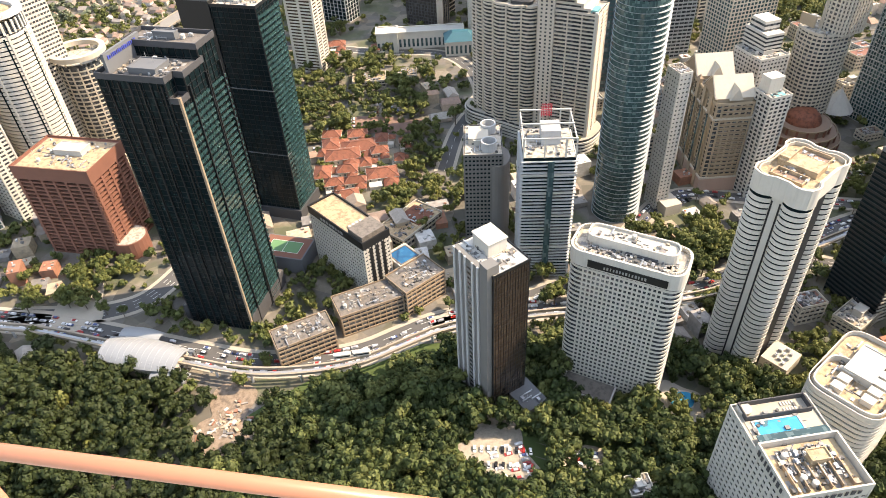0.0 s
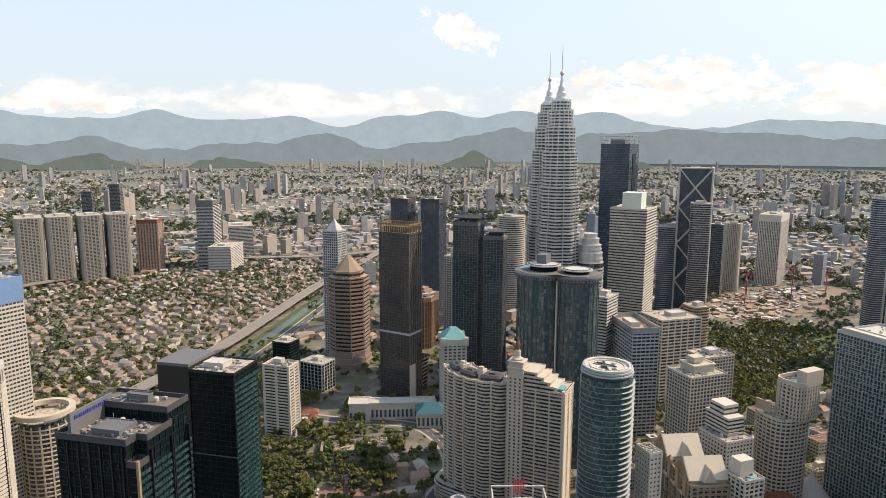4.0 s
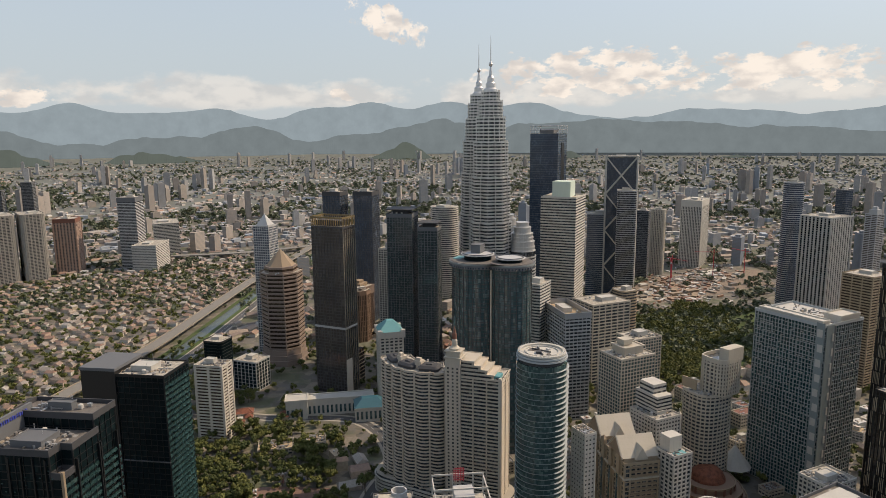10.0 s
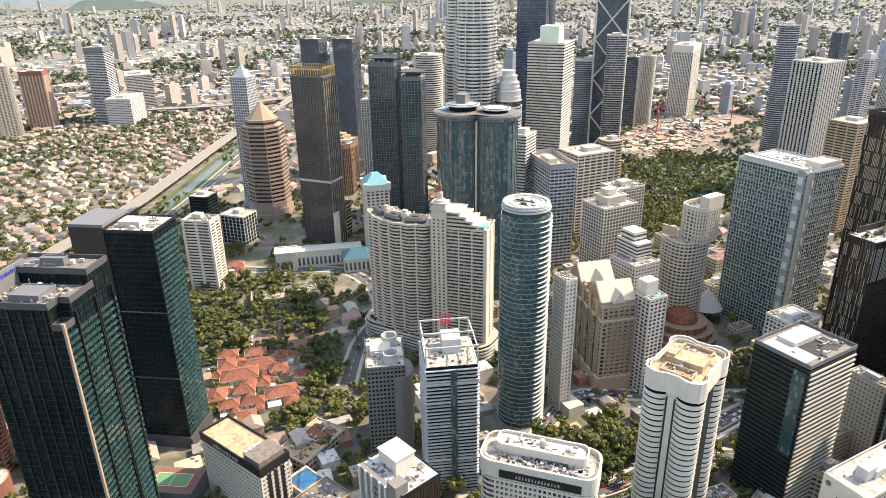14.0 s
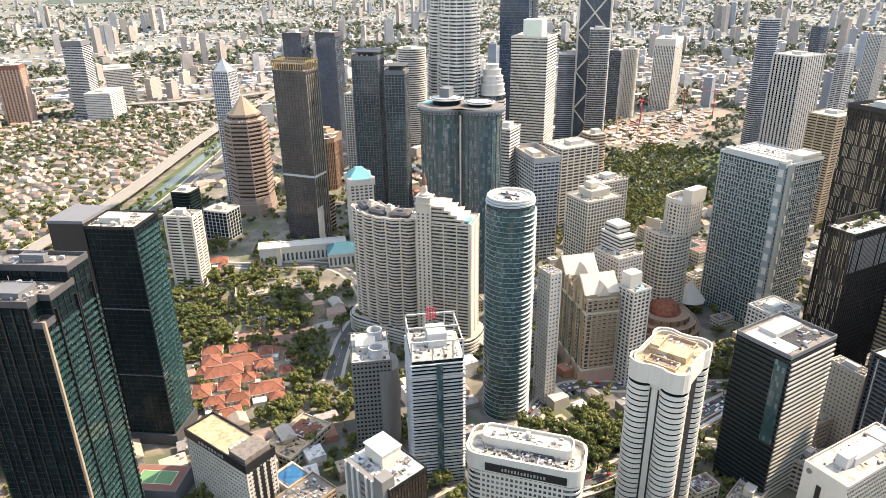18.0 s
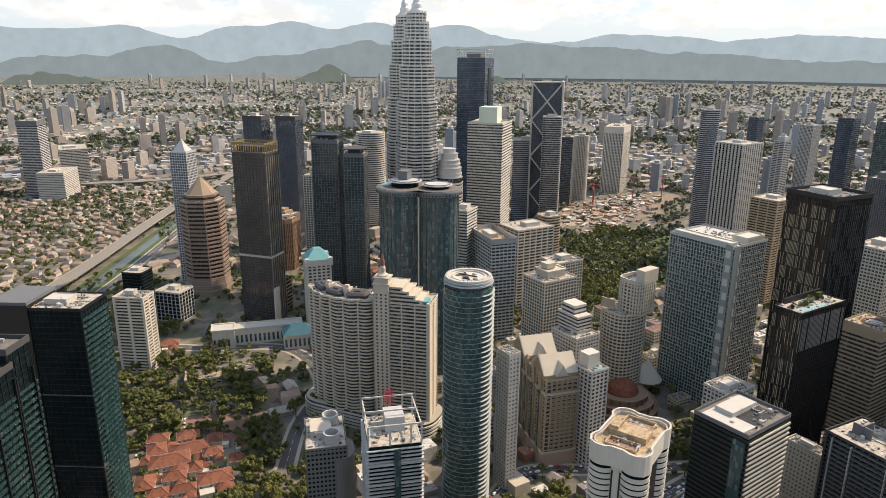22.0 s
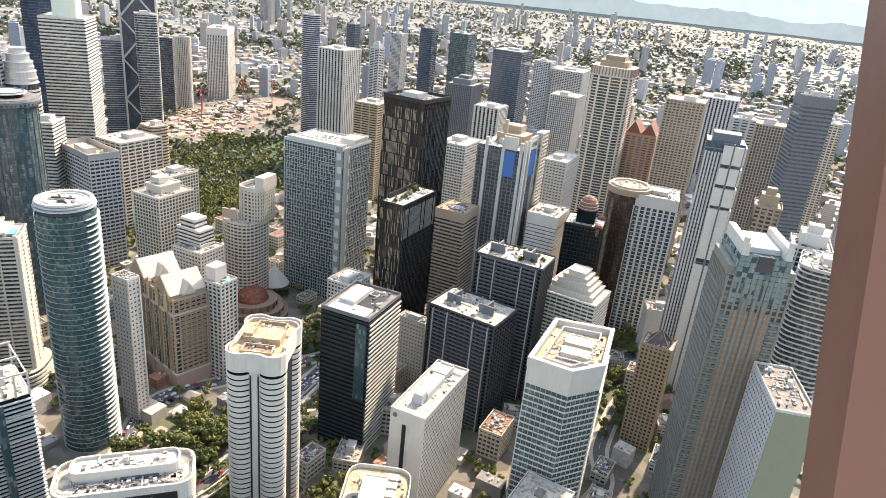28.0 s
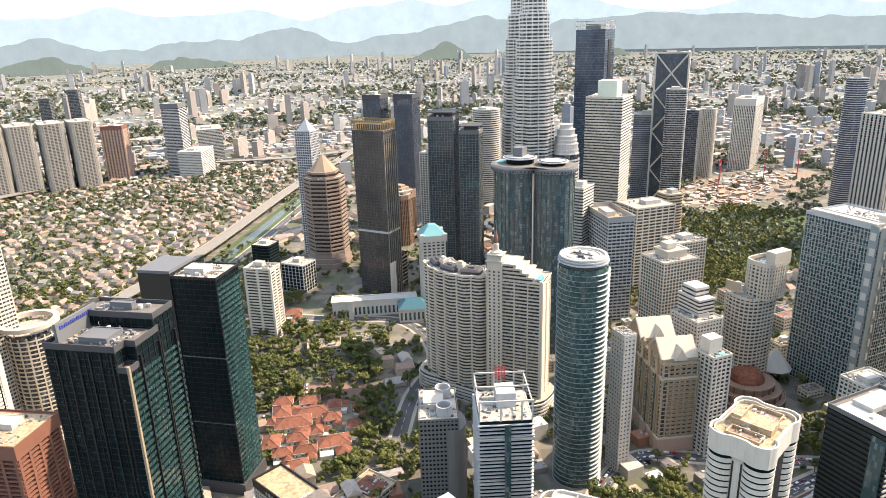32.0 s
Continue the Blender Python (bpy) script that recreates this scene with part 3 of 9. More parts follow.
def tower(name, label, poly, h, glass=None, wall=None, fh=3.6, band=0.4, out=0.25, gap=3.2, pier=0.0, pier_out=0.35, z0=0.0,
          roof=None, parapet=1.4, clutter=8, single=False, turn=None, category="building", seed=None, room=True, top_mat=None, crown=0.0, big=0.35, podium=None):
    """A building: glazed core, one band a storey, piers, parapet, roof and what stands on it. Turned to its long axis."""
    poly, cx, cy = local(poly)
    if turn is None:
        e = Vector(poly[1]) - Vector(poly[0])
        turn = math.degrees(math.atan2(e.y, e.x))
    c, s = math.cos(radians(-turn)), math.sin(radians(-turn))
    poly = [(c * x - s * y, s * x + c * y) for x, y in poly]
    root = thing(name, cx, cy, label, category, z0, turn)
    glass, wall = glass or G_GREY, wall or M_WHITE
    near = math.hypot(cx, cy) < 540
    top = h - crown
    put("core", prism("core", poly, -2 if z0 == 0 else 0, top, glass), root)
    if band:
        floors(root, poly, 0, top, fh, band, out, wall, single=near)
    if pier:
        piers(root, poly, 0, top, gap, pier, pier_out, wall, single=single)
    if crown:
        put("crown", prism("crown", offset(poly, max(out, pier_out) + 0.1), top, h, top_mat or wall), root)
    deck = put("roof", prism("roof", offset(poly, -0.3), h, h + 0.25, roof or M_ROOF), root)
    if parapet:
        put("parapet", rim("parapet", offset(poly, max(out, pier_out if pier else 0) + 0.12), h - 0.6, h + parapet, 0.45, top_mat or wall), root)
    if math.hypot(cx, cy) < 760:
        fittings(deck, poly, h + 0.25, int(abs(cx * 3 + cy * 5)))
    rng = random.Random(seed if seed is not None else hash(round(cx * 7 + cy * 13)) % 9999)
    if clutter:
        roof_clutter(deck, poly, h + 0.25, rng, count=clutter, room=room, big=big)
    if podium:
        grow, ph, mat = podium
        put("podium", prism("podium", offset(poly, grow), -2, ph, mat), root)
        put("podium_roof", prism("podium_roof", offset(poly, grow - 0.5), ph, ph + 0.2, M_ROOF), root)
    return root, poly


# ---- ground ----
def squash(x, y, z):
    """Draws in what lies past 2.6 km towards the eye, along the line of sight, with its size."""
    d = math.hypot(x, y)
    if d <= 2600:
        return x, y, z, 1.0
    s = (2600 + 2150 * (1 - math.exp(-(d - 2600) / 2900))) / d
    return x * s, y * s, EYE + (z - EYE) * s, s


def hill(x, y):
    """The wooded hill round the tower's foot."""
    d = math.hypot(x, y)
    return 0.0 if d > 290 else 62 * (0.5 + 0.5 * math.cos(math.pi * d / 290)) ** 1.3


def ground_material():
    m, n, l, b = shader("city_ground")
    co = n.new("ShaderNodeTexCoord").outputs["Object"]
    v = n.new("ShaderNodeTexVoronoi")
    v.inputs["Scale"].default_value = 0.085
    v.inputs["Randomness"].default_value = 1.0
    l.new(co, v.inputs["Vector"])
    tone = n.new("ShaderNodeSeparateXYZ")
    l.new(v.outputs["Color"], tone.inputs[0])
    a = blend(n, l, remap(n, l, tone.outputs[0], 0.3, 0.7, 0, 1), (0.11, 0.10, 0.08), (0.22, 0.19, 0.145))
    a = blend(n, l, remap(n, l, tone.outputs[1], 0.55, 0.8, 0, 0.8), a, (0.14, 0.13, 0.12))
    a = blend(n, l, remap(n, l, tex_noise(n, l, co, 0.02, 6), 0.5, 0.62, 0, 0.75), a, (0.06, 0.082, 0.03))
    a = blend(n, l, remap(n, l, tex_noise(n, l, co, 0.3, 5), 0.35, 0.75, 0, 0.5), a, (0.10, 0.085, 0.065))
    l.new(a, b.inputs["Base Color"])
    b.inputs["Roughness"].default_value = 0.95
    return m


M_GROUND = ground_material()
radii = [10 * k for k in range(31)] + [350, 420, 520, 700, 1000, 1400, 1900, 2600] + [2600 + 500 * 1.23 ** k for k in range(0, 17)]
NA = 96
gv = [(0, 0, hill(0, 0))]
for r in radii[1:]:
    for i in range(NA):
        x, y = r * math.cos(2 * math.pi * i / NA), r * math.sin(2 * math.pi * i / NA)
        gv.append(squash(x, y, hill(x, y))[:3])
gf = [(0, 1 + i, 1 + (i + 1) % NA) for i in range(NA)]
for k in range(len(radii) - 2):
    for i in range(NA):
        a, b = 1 + k * NA, 1 + (k + 1) * NA
        j = (i + 1) % NA
        gf.append((a + i, b + i, b + j, a + j))
# Ground past 2.9 km takes a paler colour that stands in for haze.
M_FARGROUND = island("hazed_city_ground", [(0.17, 0.175, 0.15), (0.21, 0.205, 0.185), (0.155, 0.165, 0.14), (0.19, 0.19, 0.17)], noise_scale=0.035, amount=0.45)
ground_me = mesh_of("ground", gv, gf, M_GROUND)
ground_me.materials.append(M_FARGROUND)
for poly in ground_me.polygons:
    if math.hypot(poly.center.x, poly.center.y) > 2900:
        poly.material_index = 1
ground = put("ground", ground_me, kind="structure")
tagged(ground, "city ground of grass, earth, paving and asphalt", "ground")


# ---- distance: hills ----
def far_hills(name, radius, base, height, color, label, seed, jag, glow, bumps=()):
    """One range of the backdrop: rounded summits by bearing, width and rise, with a ragged edge. Haze is painted as a
    glowing colour.
    """
    m, n, l, b = shader(name)
    co = n.new("ShaderNodeTexCoord").outputs["Object"]
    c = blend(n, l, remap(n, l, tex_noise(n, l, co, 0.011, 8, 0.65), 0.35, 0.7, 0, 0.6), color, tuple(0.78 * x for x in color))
    # Slopes are near black; emission alone supplies their hazy light.
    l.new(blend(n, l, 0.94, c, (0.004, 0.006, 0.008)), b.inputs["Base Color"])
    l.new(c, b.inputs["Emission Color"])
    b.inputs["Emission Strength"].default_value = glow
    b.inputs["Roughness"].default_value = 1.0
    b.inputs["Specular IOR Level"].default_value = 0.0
    steps = 1080
    v, f = [], []
    for i in range(steps):
        a = 2 * math.pi * i / steps
        az = math.degrees(a)
        h = height
        for k, amp in ((9, 0.9), (23, 0.8), (55, 0.5), (120, 0.25), (260, 0.12)):
            h += jag * amp * noise.noise((math.cos(a) * k, math.sin(a) * k, seed))
        for c0, w, e in bumps:
            h += e * math.exp(-((az - c0) / w) ** 2)
        x, y = math.sin(a), math.cos(a)
        v += [(x * (radius - 60), y * (radius - 60), EYE + (radius - 60) * math.tan(radians(base))), (x * radius, y * radius, EYE + radius * math.tan(radians(max(h, base + 0.1)))),
              (x * (radius + 15), y * (radius + 15), EYE + radius * math.tan(radians(base)) - 60)]
    for i in range(steps):
        j = (i + 1) % steps
        f += [(3 * i, 3 * i + 1, 3 * j + 1, 3 * j), (3 * i + 1, 3 * i + 2, 3 * j + 2, 3 * j + 1)]
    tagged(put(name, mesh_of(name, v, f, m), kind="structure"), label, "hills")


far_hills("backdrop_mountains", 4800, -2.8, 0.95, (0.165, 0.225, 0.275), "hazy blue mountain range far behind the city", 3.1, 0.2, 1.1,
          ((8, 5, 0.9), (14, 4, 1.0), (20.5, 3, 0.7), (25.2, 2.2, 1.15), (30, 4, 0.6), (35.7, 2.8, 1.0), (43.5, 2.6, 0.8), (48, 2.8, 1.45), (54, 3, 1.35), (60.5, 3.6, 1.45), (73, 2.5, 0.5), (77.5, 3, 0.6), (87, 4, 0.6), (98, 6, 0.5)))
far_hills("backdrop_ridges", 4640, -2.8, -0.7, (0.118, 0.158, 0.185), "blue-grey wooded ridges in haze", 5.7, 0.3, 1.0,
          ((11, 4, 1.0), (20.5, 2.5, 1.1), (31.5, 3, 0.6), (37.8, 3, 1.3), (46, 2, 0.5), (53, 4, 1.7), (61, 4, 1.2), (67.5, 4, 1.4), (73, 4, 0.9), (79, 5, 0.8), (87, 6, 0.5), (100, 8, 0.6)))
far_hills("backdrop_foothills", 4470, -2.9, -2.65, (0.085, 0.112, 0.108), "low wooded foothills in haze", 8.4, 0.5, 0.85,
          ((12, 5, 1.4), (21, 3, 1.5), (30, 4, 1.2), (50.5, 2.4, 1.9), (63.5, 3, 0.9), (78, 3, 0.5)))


# ---- buildings round the foot of the tower ----
def bars(root, face, z, length, count, size, mat, rz=0.0, name="sign_bar", seed=3):
    """A row of plain upright bars where a sign stands. face: middle of the row and its way."""
    rng = random.Random(seed)
    (x, y), (wx, wy) = face
    step = length / count
    ang = math.degrees(math.atan2(wy, wx))
    for i in range(count):
        t = (i + 0.5) * step - length / 2
        me = shared(("bar", round(step, 2), size, mat.name, i % 3), lambda: box(name, step * (0.62 - 0.12 * (i % 3)), 0.3, size * (1.0 - 0.18 * (i % 2)), mat))
        put(name, me, root, (x + wx * t, y + wy * t, z), ang)


def black_glass_tower():
    root, p = tower("black_glass_tower", "bronze-black glass office tower with pale concrete flanks", quad(180, 151, -13, 22, 31), 106, G_BROWN, M_BLACK, fh=3.3, band=0.16, out=0.08, gap=1.7, pier=0.18, pier_out=0.2, roof=M_WHITE2, parapet=1.0, clutter=5, room=False)
    w, d = abs(p[0][0]) * 2, abs(p[0][1]) * 2
    put("flank", prism("flank", rect(3.0, d * 0.72, -w / 2 - 1.2, d * 0.1), -2, 107.5, M_STONE), root, label="grey concrete flank wall")
    for k in range(30):
        put("flank_slot", shared("flank_slot", lambda: box("flank_slot", 0.3, 5.0, 1.3, G_GREY)), root, (-w / 2 - 2.65, d * 0.1 - 3.5, 3 + k * 3.4))
    for y in (-0.22, -0.08, 0.12, 0.26, 0.42):
        put("flank_rib", shared("flank_rib", lambda: box("flank_rib", 0.9, 1.3, 108, M_GREY)), root, (-w / 2 - 2.9, d * y, 0))
    put("lift_shaft", prism("lift_shaft", rect(7, 6, -w / 2 + 0.5, -d / 2 + 4), -2, 112, M_STONE), root)
    put("roof_house", prism("roof_house", rect(w * 0.5, d * 0.42, 1, d * 0.12), 106, 114, M_WHITE), root, label="white plant house on the roof")
    put("roof_house_cap", prism("roof_house_cap", rect(w * 0.54, d * 0.46, 1, d * 0.12), 114, 114.5, M_WHITE), root)
    put("podium", prism("podium", rect(15, 22, w / 2 - 3, -d / 2 - 5), -2, 12, M_DGREY), root)
    roof_clutter(root, rect(13, 18, w / 2 - 3, -d / 2 - 7), 12, random.Random(5), count=6, room=False)


def hotel_slab():
    pts = rounded(quad(244, 87, 16, 23, 57), 7.5, 7)
    root, p = tower("hotel_slab", "white hotel slab with rounded ends and small dark windows", pts, 97, G_GREY, M_WHITE, fh=3.15, band=0.42, out=0.3, gap=2.4, pier=0, roof=M_ROOF, parapet=0.0, clutter=0, turn=16)
    w, d = 23.0, 57.0
    # flat fronts: a pier between each two windows
    for side in (-1, 1):
        for i in range(18):
            put("pier", shared("hs_pier", lambda: box("pier", 0.6, 0.9, 96, M_WHITE)), root, (side * (w / 2 + 0.1), -d / 2 + 8.5 + i * (d - 17) / 17, 0))
    put("crown", mesh_of("crown", *rim_data(offset(p, 0.9), 90, 99.5, 1.2), M_WHITE), root)
    put("sign_panel", prism("sign_panel", rect(0.5, 40, -w / 2 - 1.0, -2), 91, 95.5, M_BLACK), root, label="dark sign band under the roof line")
    bars(root, ((-w / 2 - 1.4, -1), (0, 1)), 92.3, 22, 14, 1.7, M_STEEL)
    put("roof_wall", mesh_of("roof_wall", *rim_data(offset(rounded(rect(12, 46, 3.5, 0), 5), 0), 97, 103, 0.8), M_WHITE), root)
    put("roof_deck", prism("roof_deck", rounded(rect(10.4, 44, 3.5, 0), 4.5), 97, 101.5, M_CREAM), root)
    rng = random.Random(11)
    for i in range(46):
        a = i / 46 * len(p)
        k = int(a)
        q = Vector(p[k]).lerp(Vector(p[(k + 1) % len(p)]), a - k) * 0.97
        put("roof_post", shared("roof_post", lambda: box("roof_post", 0.5, 0.5, 1.2, M_CREAM)), root, (q.x, q.y, 99.4))
    roof_clutter(root, rect(5, 44, -6.5, 0), 97.3, rng, count=9, room=False)
    roof_clutter(root, rect(9, 42, 3.5, 0), 101.6, rng, count=4, room=False)
    fittings(root, rect(7, 48, -6, 0), 97.3, 5, 60)
    fittings(root, rect(9, 42, 3.5, 0), 101.5, 6, 24)
    # Charcoal block on the roof; its colour stands for a recess's shade.
    put("dark_recess", prism("dark_recess", rect(1.6, 16, -3.2, -6), 97.2, 98.6, M_CHAR), root)
    put("porch", prism("porch", rect(16, 30, -17, 8), -2, 7, M_WHITE2), root, label="low white entrance wing")
    put("porch_roof", prism("porch_roof", rect(14, 28, -17, 8), 7, 7.3, M_ROOFD), root)


def lobed_tower():
    root = thing("lobed_tower", 319, 71, "white office tower with round corner lobes and dark slots", "building", 0, -5)
    w, d, h = 40.0, 27.0, 131.0
    put("core", prism("core", rect(w - 3, d - 3), -2, h - 1, M_WHITE), root)
    n, fh = 36, (h - 10) / 36
    band = prism("lobe_band", disc(7.3, 22), 0, fh * 0.7, M_WHITE)
    for sx in (-1, 1):
        for sy in (-1, 1):
            x, y = sx * (w / 2 - 5.5), sy * (d / 2 - 5.0)
            lobe = put("corner_lobe", prism("corner_lobe", disc(7.0, 22), -2, h - 2, G_DARK), root, (x, y, 0))
            for i in range(n):
                put("lobe_band", band, lobe, (0, 0, i * fh))
    slot = shared("lt_slot", lambda: box("window_slot", 0.8, 0.5, h - 14, M_BLACK))
    for sx in (-1, 1):
        for dx in (-4.2, -2.6, 2.6, 4.2):
            put("window_slot", slot, root, (sx * (w / 2 - 1.4), dx * 0.8, 2), 90)
    for sy in (-1, 1):
        put("dark_face", prism("dark_face", rect(w * 0.42, 0.8, 0, sy * (d / 2 - 1.5)), 0, h - 8, M_BLACK), root, label="black glazed strip up the side")
    ol = star_union([(w + 0.6, d + 1.8)] + [(sx * (w / 2 - 5.5), sy * (d / 2 - 5.0), 7.5) for sx in (-1, 1) for sy in (-1, 1)], 120)
    put("crown", mesh_of("crown", *rim_data(ol, h - 9, h + 2.2, 0.9), M_WHITE), root)
    put("inner_rim", mesh_of("inner_rim", *rim_data([(0.9 * x, 0.9 * y) for x, y in ol], h - 1, h + 1.4, 0.5), M_CREAM), root)
    for i in range(0, 120, 2):
        put("rim_post", shared("lt_post", lambda: box("rim_post", 0.5, 0.5, 1.6, M_CREAM)), root, (0.94 * ol[i][0], 0.94 * ol[i][1], h - 0.6))
    put("roof", prism("roof", [(0.97 * x, 0.97 * y) for x, y in ol], h - 1, h - 0.6, M_ROOFT), root, label="stained tan roof screed")
    put("roof_house", mesh_of("roof_house", *join_data([box_data(11, 19, 3.6, 0, 0, h - 0.6), box_data(8, 5, 5, 0, 8, h - 0.6)]), M_ROOFT), root)
    for sx in (-1, 1):
        put("roof_well", mesh_of("roof_well", *rim_data(rect(8, 16, sx * 12.5, 0), h - 0.6, h + 1.4, 0.5), M_ROOFT), root)
        put("well_floor", prism("well_floor", rect(7, 15, sx * 12.5, 0), h - 0.6, h - 0.3, M_BROWN), root, label="dark brown well floor")
    roof_clutter(root, rect(34, 20), h - 0.5, random.Random(4), count=10, room=False)
    fittings(root, rect(36, 22), h - 0.6, 8, 80)
    put("podium", prism("podium", rect(18, 16, 4, -d / 2 - 9), -2, 8, M_CREAM), root)
    for i in range(8):
        put("podium_unit", shared("unit", lambda: None), root, (-2 + i * 1.7, -d / 2 - 13 + (i % 3) * 3, 8), 90 * (i % 2))


def dark_tower():
    root = thing("dark_tower", 136, 342, "black-green glass office tower with a stepped crown", "building", 0, 29)
    w, d = 43.0, 45.0
    # lower front part with a cut corner, higher back part
    front = [(-w / 2 + 8, -d / 2), (w * 0.12, -d / 2), (w * 0.12, d / 2), (-w / 2, d / 2), (-w / 2, -d / 2 + 6), (-w / 2 + 8, -d / 2 + 6)]
    parts = (("front_block", front, 176), ("back_block", rect(w * 0.40, d * 0.96, w * 0.30, 0), 183), ("corner_bay", rect(7.6, 5.8, -w / 2 + 4, -d / 2 + 3.1), 165))
    for nm, poly, h in parts:
        put(nm, prism(nm, poly, -2, h, G_DARK), root)
        floors(root, poly, 0, h - 2, 3.9, 0.10, 0.15, M_BLACK, single=nm == "front_block")
        piers(root, poly, 0, h, 4.5, 0.3, 0.35, M_BLACK, name="mullion", single=nm == "front_block")
        put("roof", prism("roof", offset(poly, -0.5), h, h + 0.3, M_ROOFD), root)
        put("parapet", rim("parapet", offset(poly, 0.5), h - 1, h + 2.4, 0.6, M_CHAR), root)
    fittings(root, rect(w * 0.5, d * 0.8, -w * 0.19, 0), 176.3, 3, 110)
    put("corner_fin", prism("corner_fin", rect(1.3, 1.3, -w / 2 - 0.3, -d / 2 - 0.3), -2, 168, M_TAN), root, label="pale metal fin running full height")
    put("sign_wall", prism("sign_wall", rect(w * 0.7, 1.6, -w * 0.10, d / 2 - 6), 176, 187, M_DGREY), root)
    bars(root, ((-w * 0.12, d / 2 - 7.1), (1, 0)), 183.5, 24, 16, 2.0, plain("sign_blue", (0.05, 0.07, 0.35)))
    cell_panels(root, rect(w + 0.4, d + 0.4), 4, 163, 3.9, 4.5, (0.95, 0.5), 0.25, G_STRIP, "green_glazing", 1.0, edges=(0,), seed=4)
    for k in range(41):
        put("bay_ledge", shared("dt_ledge", lambda: box("bay_ledge", w * 0.30, 1.3, 0.4, G_STRIP)), root, (w * 0.27, -d / 2 - 0.5, 4 + 3.9 * k))
    for x in (-w * 0.28, w * 0.1, w * 0.13, w * 0.44):
        put("bay_edge", shared("dt_edge", lambda: box("bay_edge", 0.7, 1.6, 170, M_BLACK)), root, (x, -d / 2 - 0.5, 0))
    for k in range(6):
        put("face_rib", shared("dt_rib", lambda: box("face_rib", 0.9, 0.7, 174, M_BLACK)), root, (-w / 2 - 0.4, -d / 2 + 8 + 6.2 * k, 0))
    cell_panels(root, rect(w + 1.0, d + 1.0), 4, 163, 3.9, 1.5, (0.6, 0.2), 0.25, G_ROUND, "blind_grid", 0.22, edges=(0,), seed=5)
    cell_panels(root, rect(w + 0.6, d + 0.6), 40, 172, 3.9, 1.5, (0.5, 0.12), 0.2, G_ROUND, "lit_panes", 0.09, edges=(3,), seed=6)
    roof_clutter(root, rect(w * 0.5, d * 0.6, -w * 0.19, -3), 176.3, random.Random(2), M_DGREY, count=18, big=0.5)
    roof_clutter(root, rect(w * 0.3, d * 0.8, w * 0.3, 0), 183.3, random.Random(3), M_DGREY, count=12)
    put("podium", prism("podium", rect(w + 4, d + 6, 3, 2), -2, 12, M_CHAR), root)
    put("podium_roof", prism("podium_roof", rect(w + 3, d + 5, 3, 2), 12, 12.2, M_ROOFD), root)


def dark_tower_tall():
    root, p = tower("dark_tower", "black-green glass tower with slim balconies beside its twin", quad(224, 386, 28, 30, 36), 168, G_DARK, M_BLACK, fh=3.9, band=0.10, out=0.15, gap=4.0, pier=0.25, single=True, clutter=10, roof=M_ROOF)
    put("rear_block", prism("rear_block", rect(30, 24, -1, 27), -2, 171, M_BLACK), root, label="windowless black rear wall block")
    put("rear_cap", prism("rear_cap", rect(31, 25, -1, 27), 171, 173, M_DGREY), root)
    for k in range(41):
        put("balcony", shared("dt_balc", lambda: box("balcony", 22, 1.2, 0.35, G_GREEN)), root, (2, -18.6, 4 + k * 3.9))
    cell_panels(root, offset(p, 0.2), 4, 164, 3.9, 4.0, (0.95, 0.5), 0.2, G_STRIP, "green_glazing", 1.0, edges=(0,), seed=9)
    cell_panels(root, offset(p, 0.4), 4, 164, 3.9, 2.0, (0.92, 0.12), 0.25, G_ROUND, "blind_grid", 0.1, edges=(0,), seed=10)
    for z in (58, 110):
        put("belt_course", rim("belt_course", offset(p, 0.5), z, z + 0.5, 0.6, M_DGREY), root)
    put("podium", prism("podium", rect(34, 40, 0, 0), -2, 9, M_CHAR), root)


def white_hotel():
    root, p = tower("white_hotel", "white hotel block with black roof band and tan roof", quad(199, 276, -3, 21, 60), 43, G_GREY, M_WHITE, fh=3.0, band=0.55, out=0.25, gap=2.6, pier=0.8, single=True, roof=M_ROOFT, parapet=0, clutter=0)
    put("black_band", mesh_of("black_band", *rim_data(rect(22.4, 61.4), 43, 49, 0.8), M_BLACK), root)
    put("roof_deck", prism("roof_deck", rect(20.6, 59.6), 43, 47.6, M_ROOFT), root, label="tan gravel roof")
    bars(root, ((-11.5, 3), (0, 1)), 44.6, 26, 8, 2.2, M_STEEL)
    put("plant_house", prism("plant_house", rect(19, 15, 0, -21), 47.6, 51.5, M_ROOFD), root)
    for i in range(4):
        put("skylight", shared("wh_sky", lambda: box("skylight", 2.2, 3.4, 1.2, M_WHITE)), root, (-5 + 3 * i, -10, 47.6))
    for dx in (-5, 0, 5):
        put("end_stripe", shared("wh_str", lambda: box("end_stripe", 2.4, 0.6, 41, M_BLACK)), root, (dx, -30.3, 1))


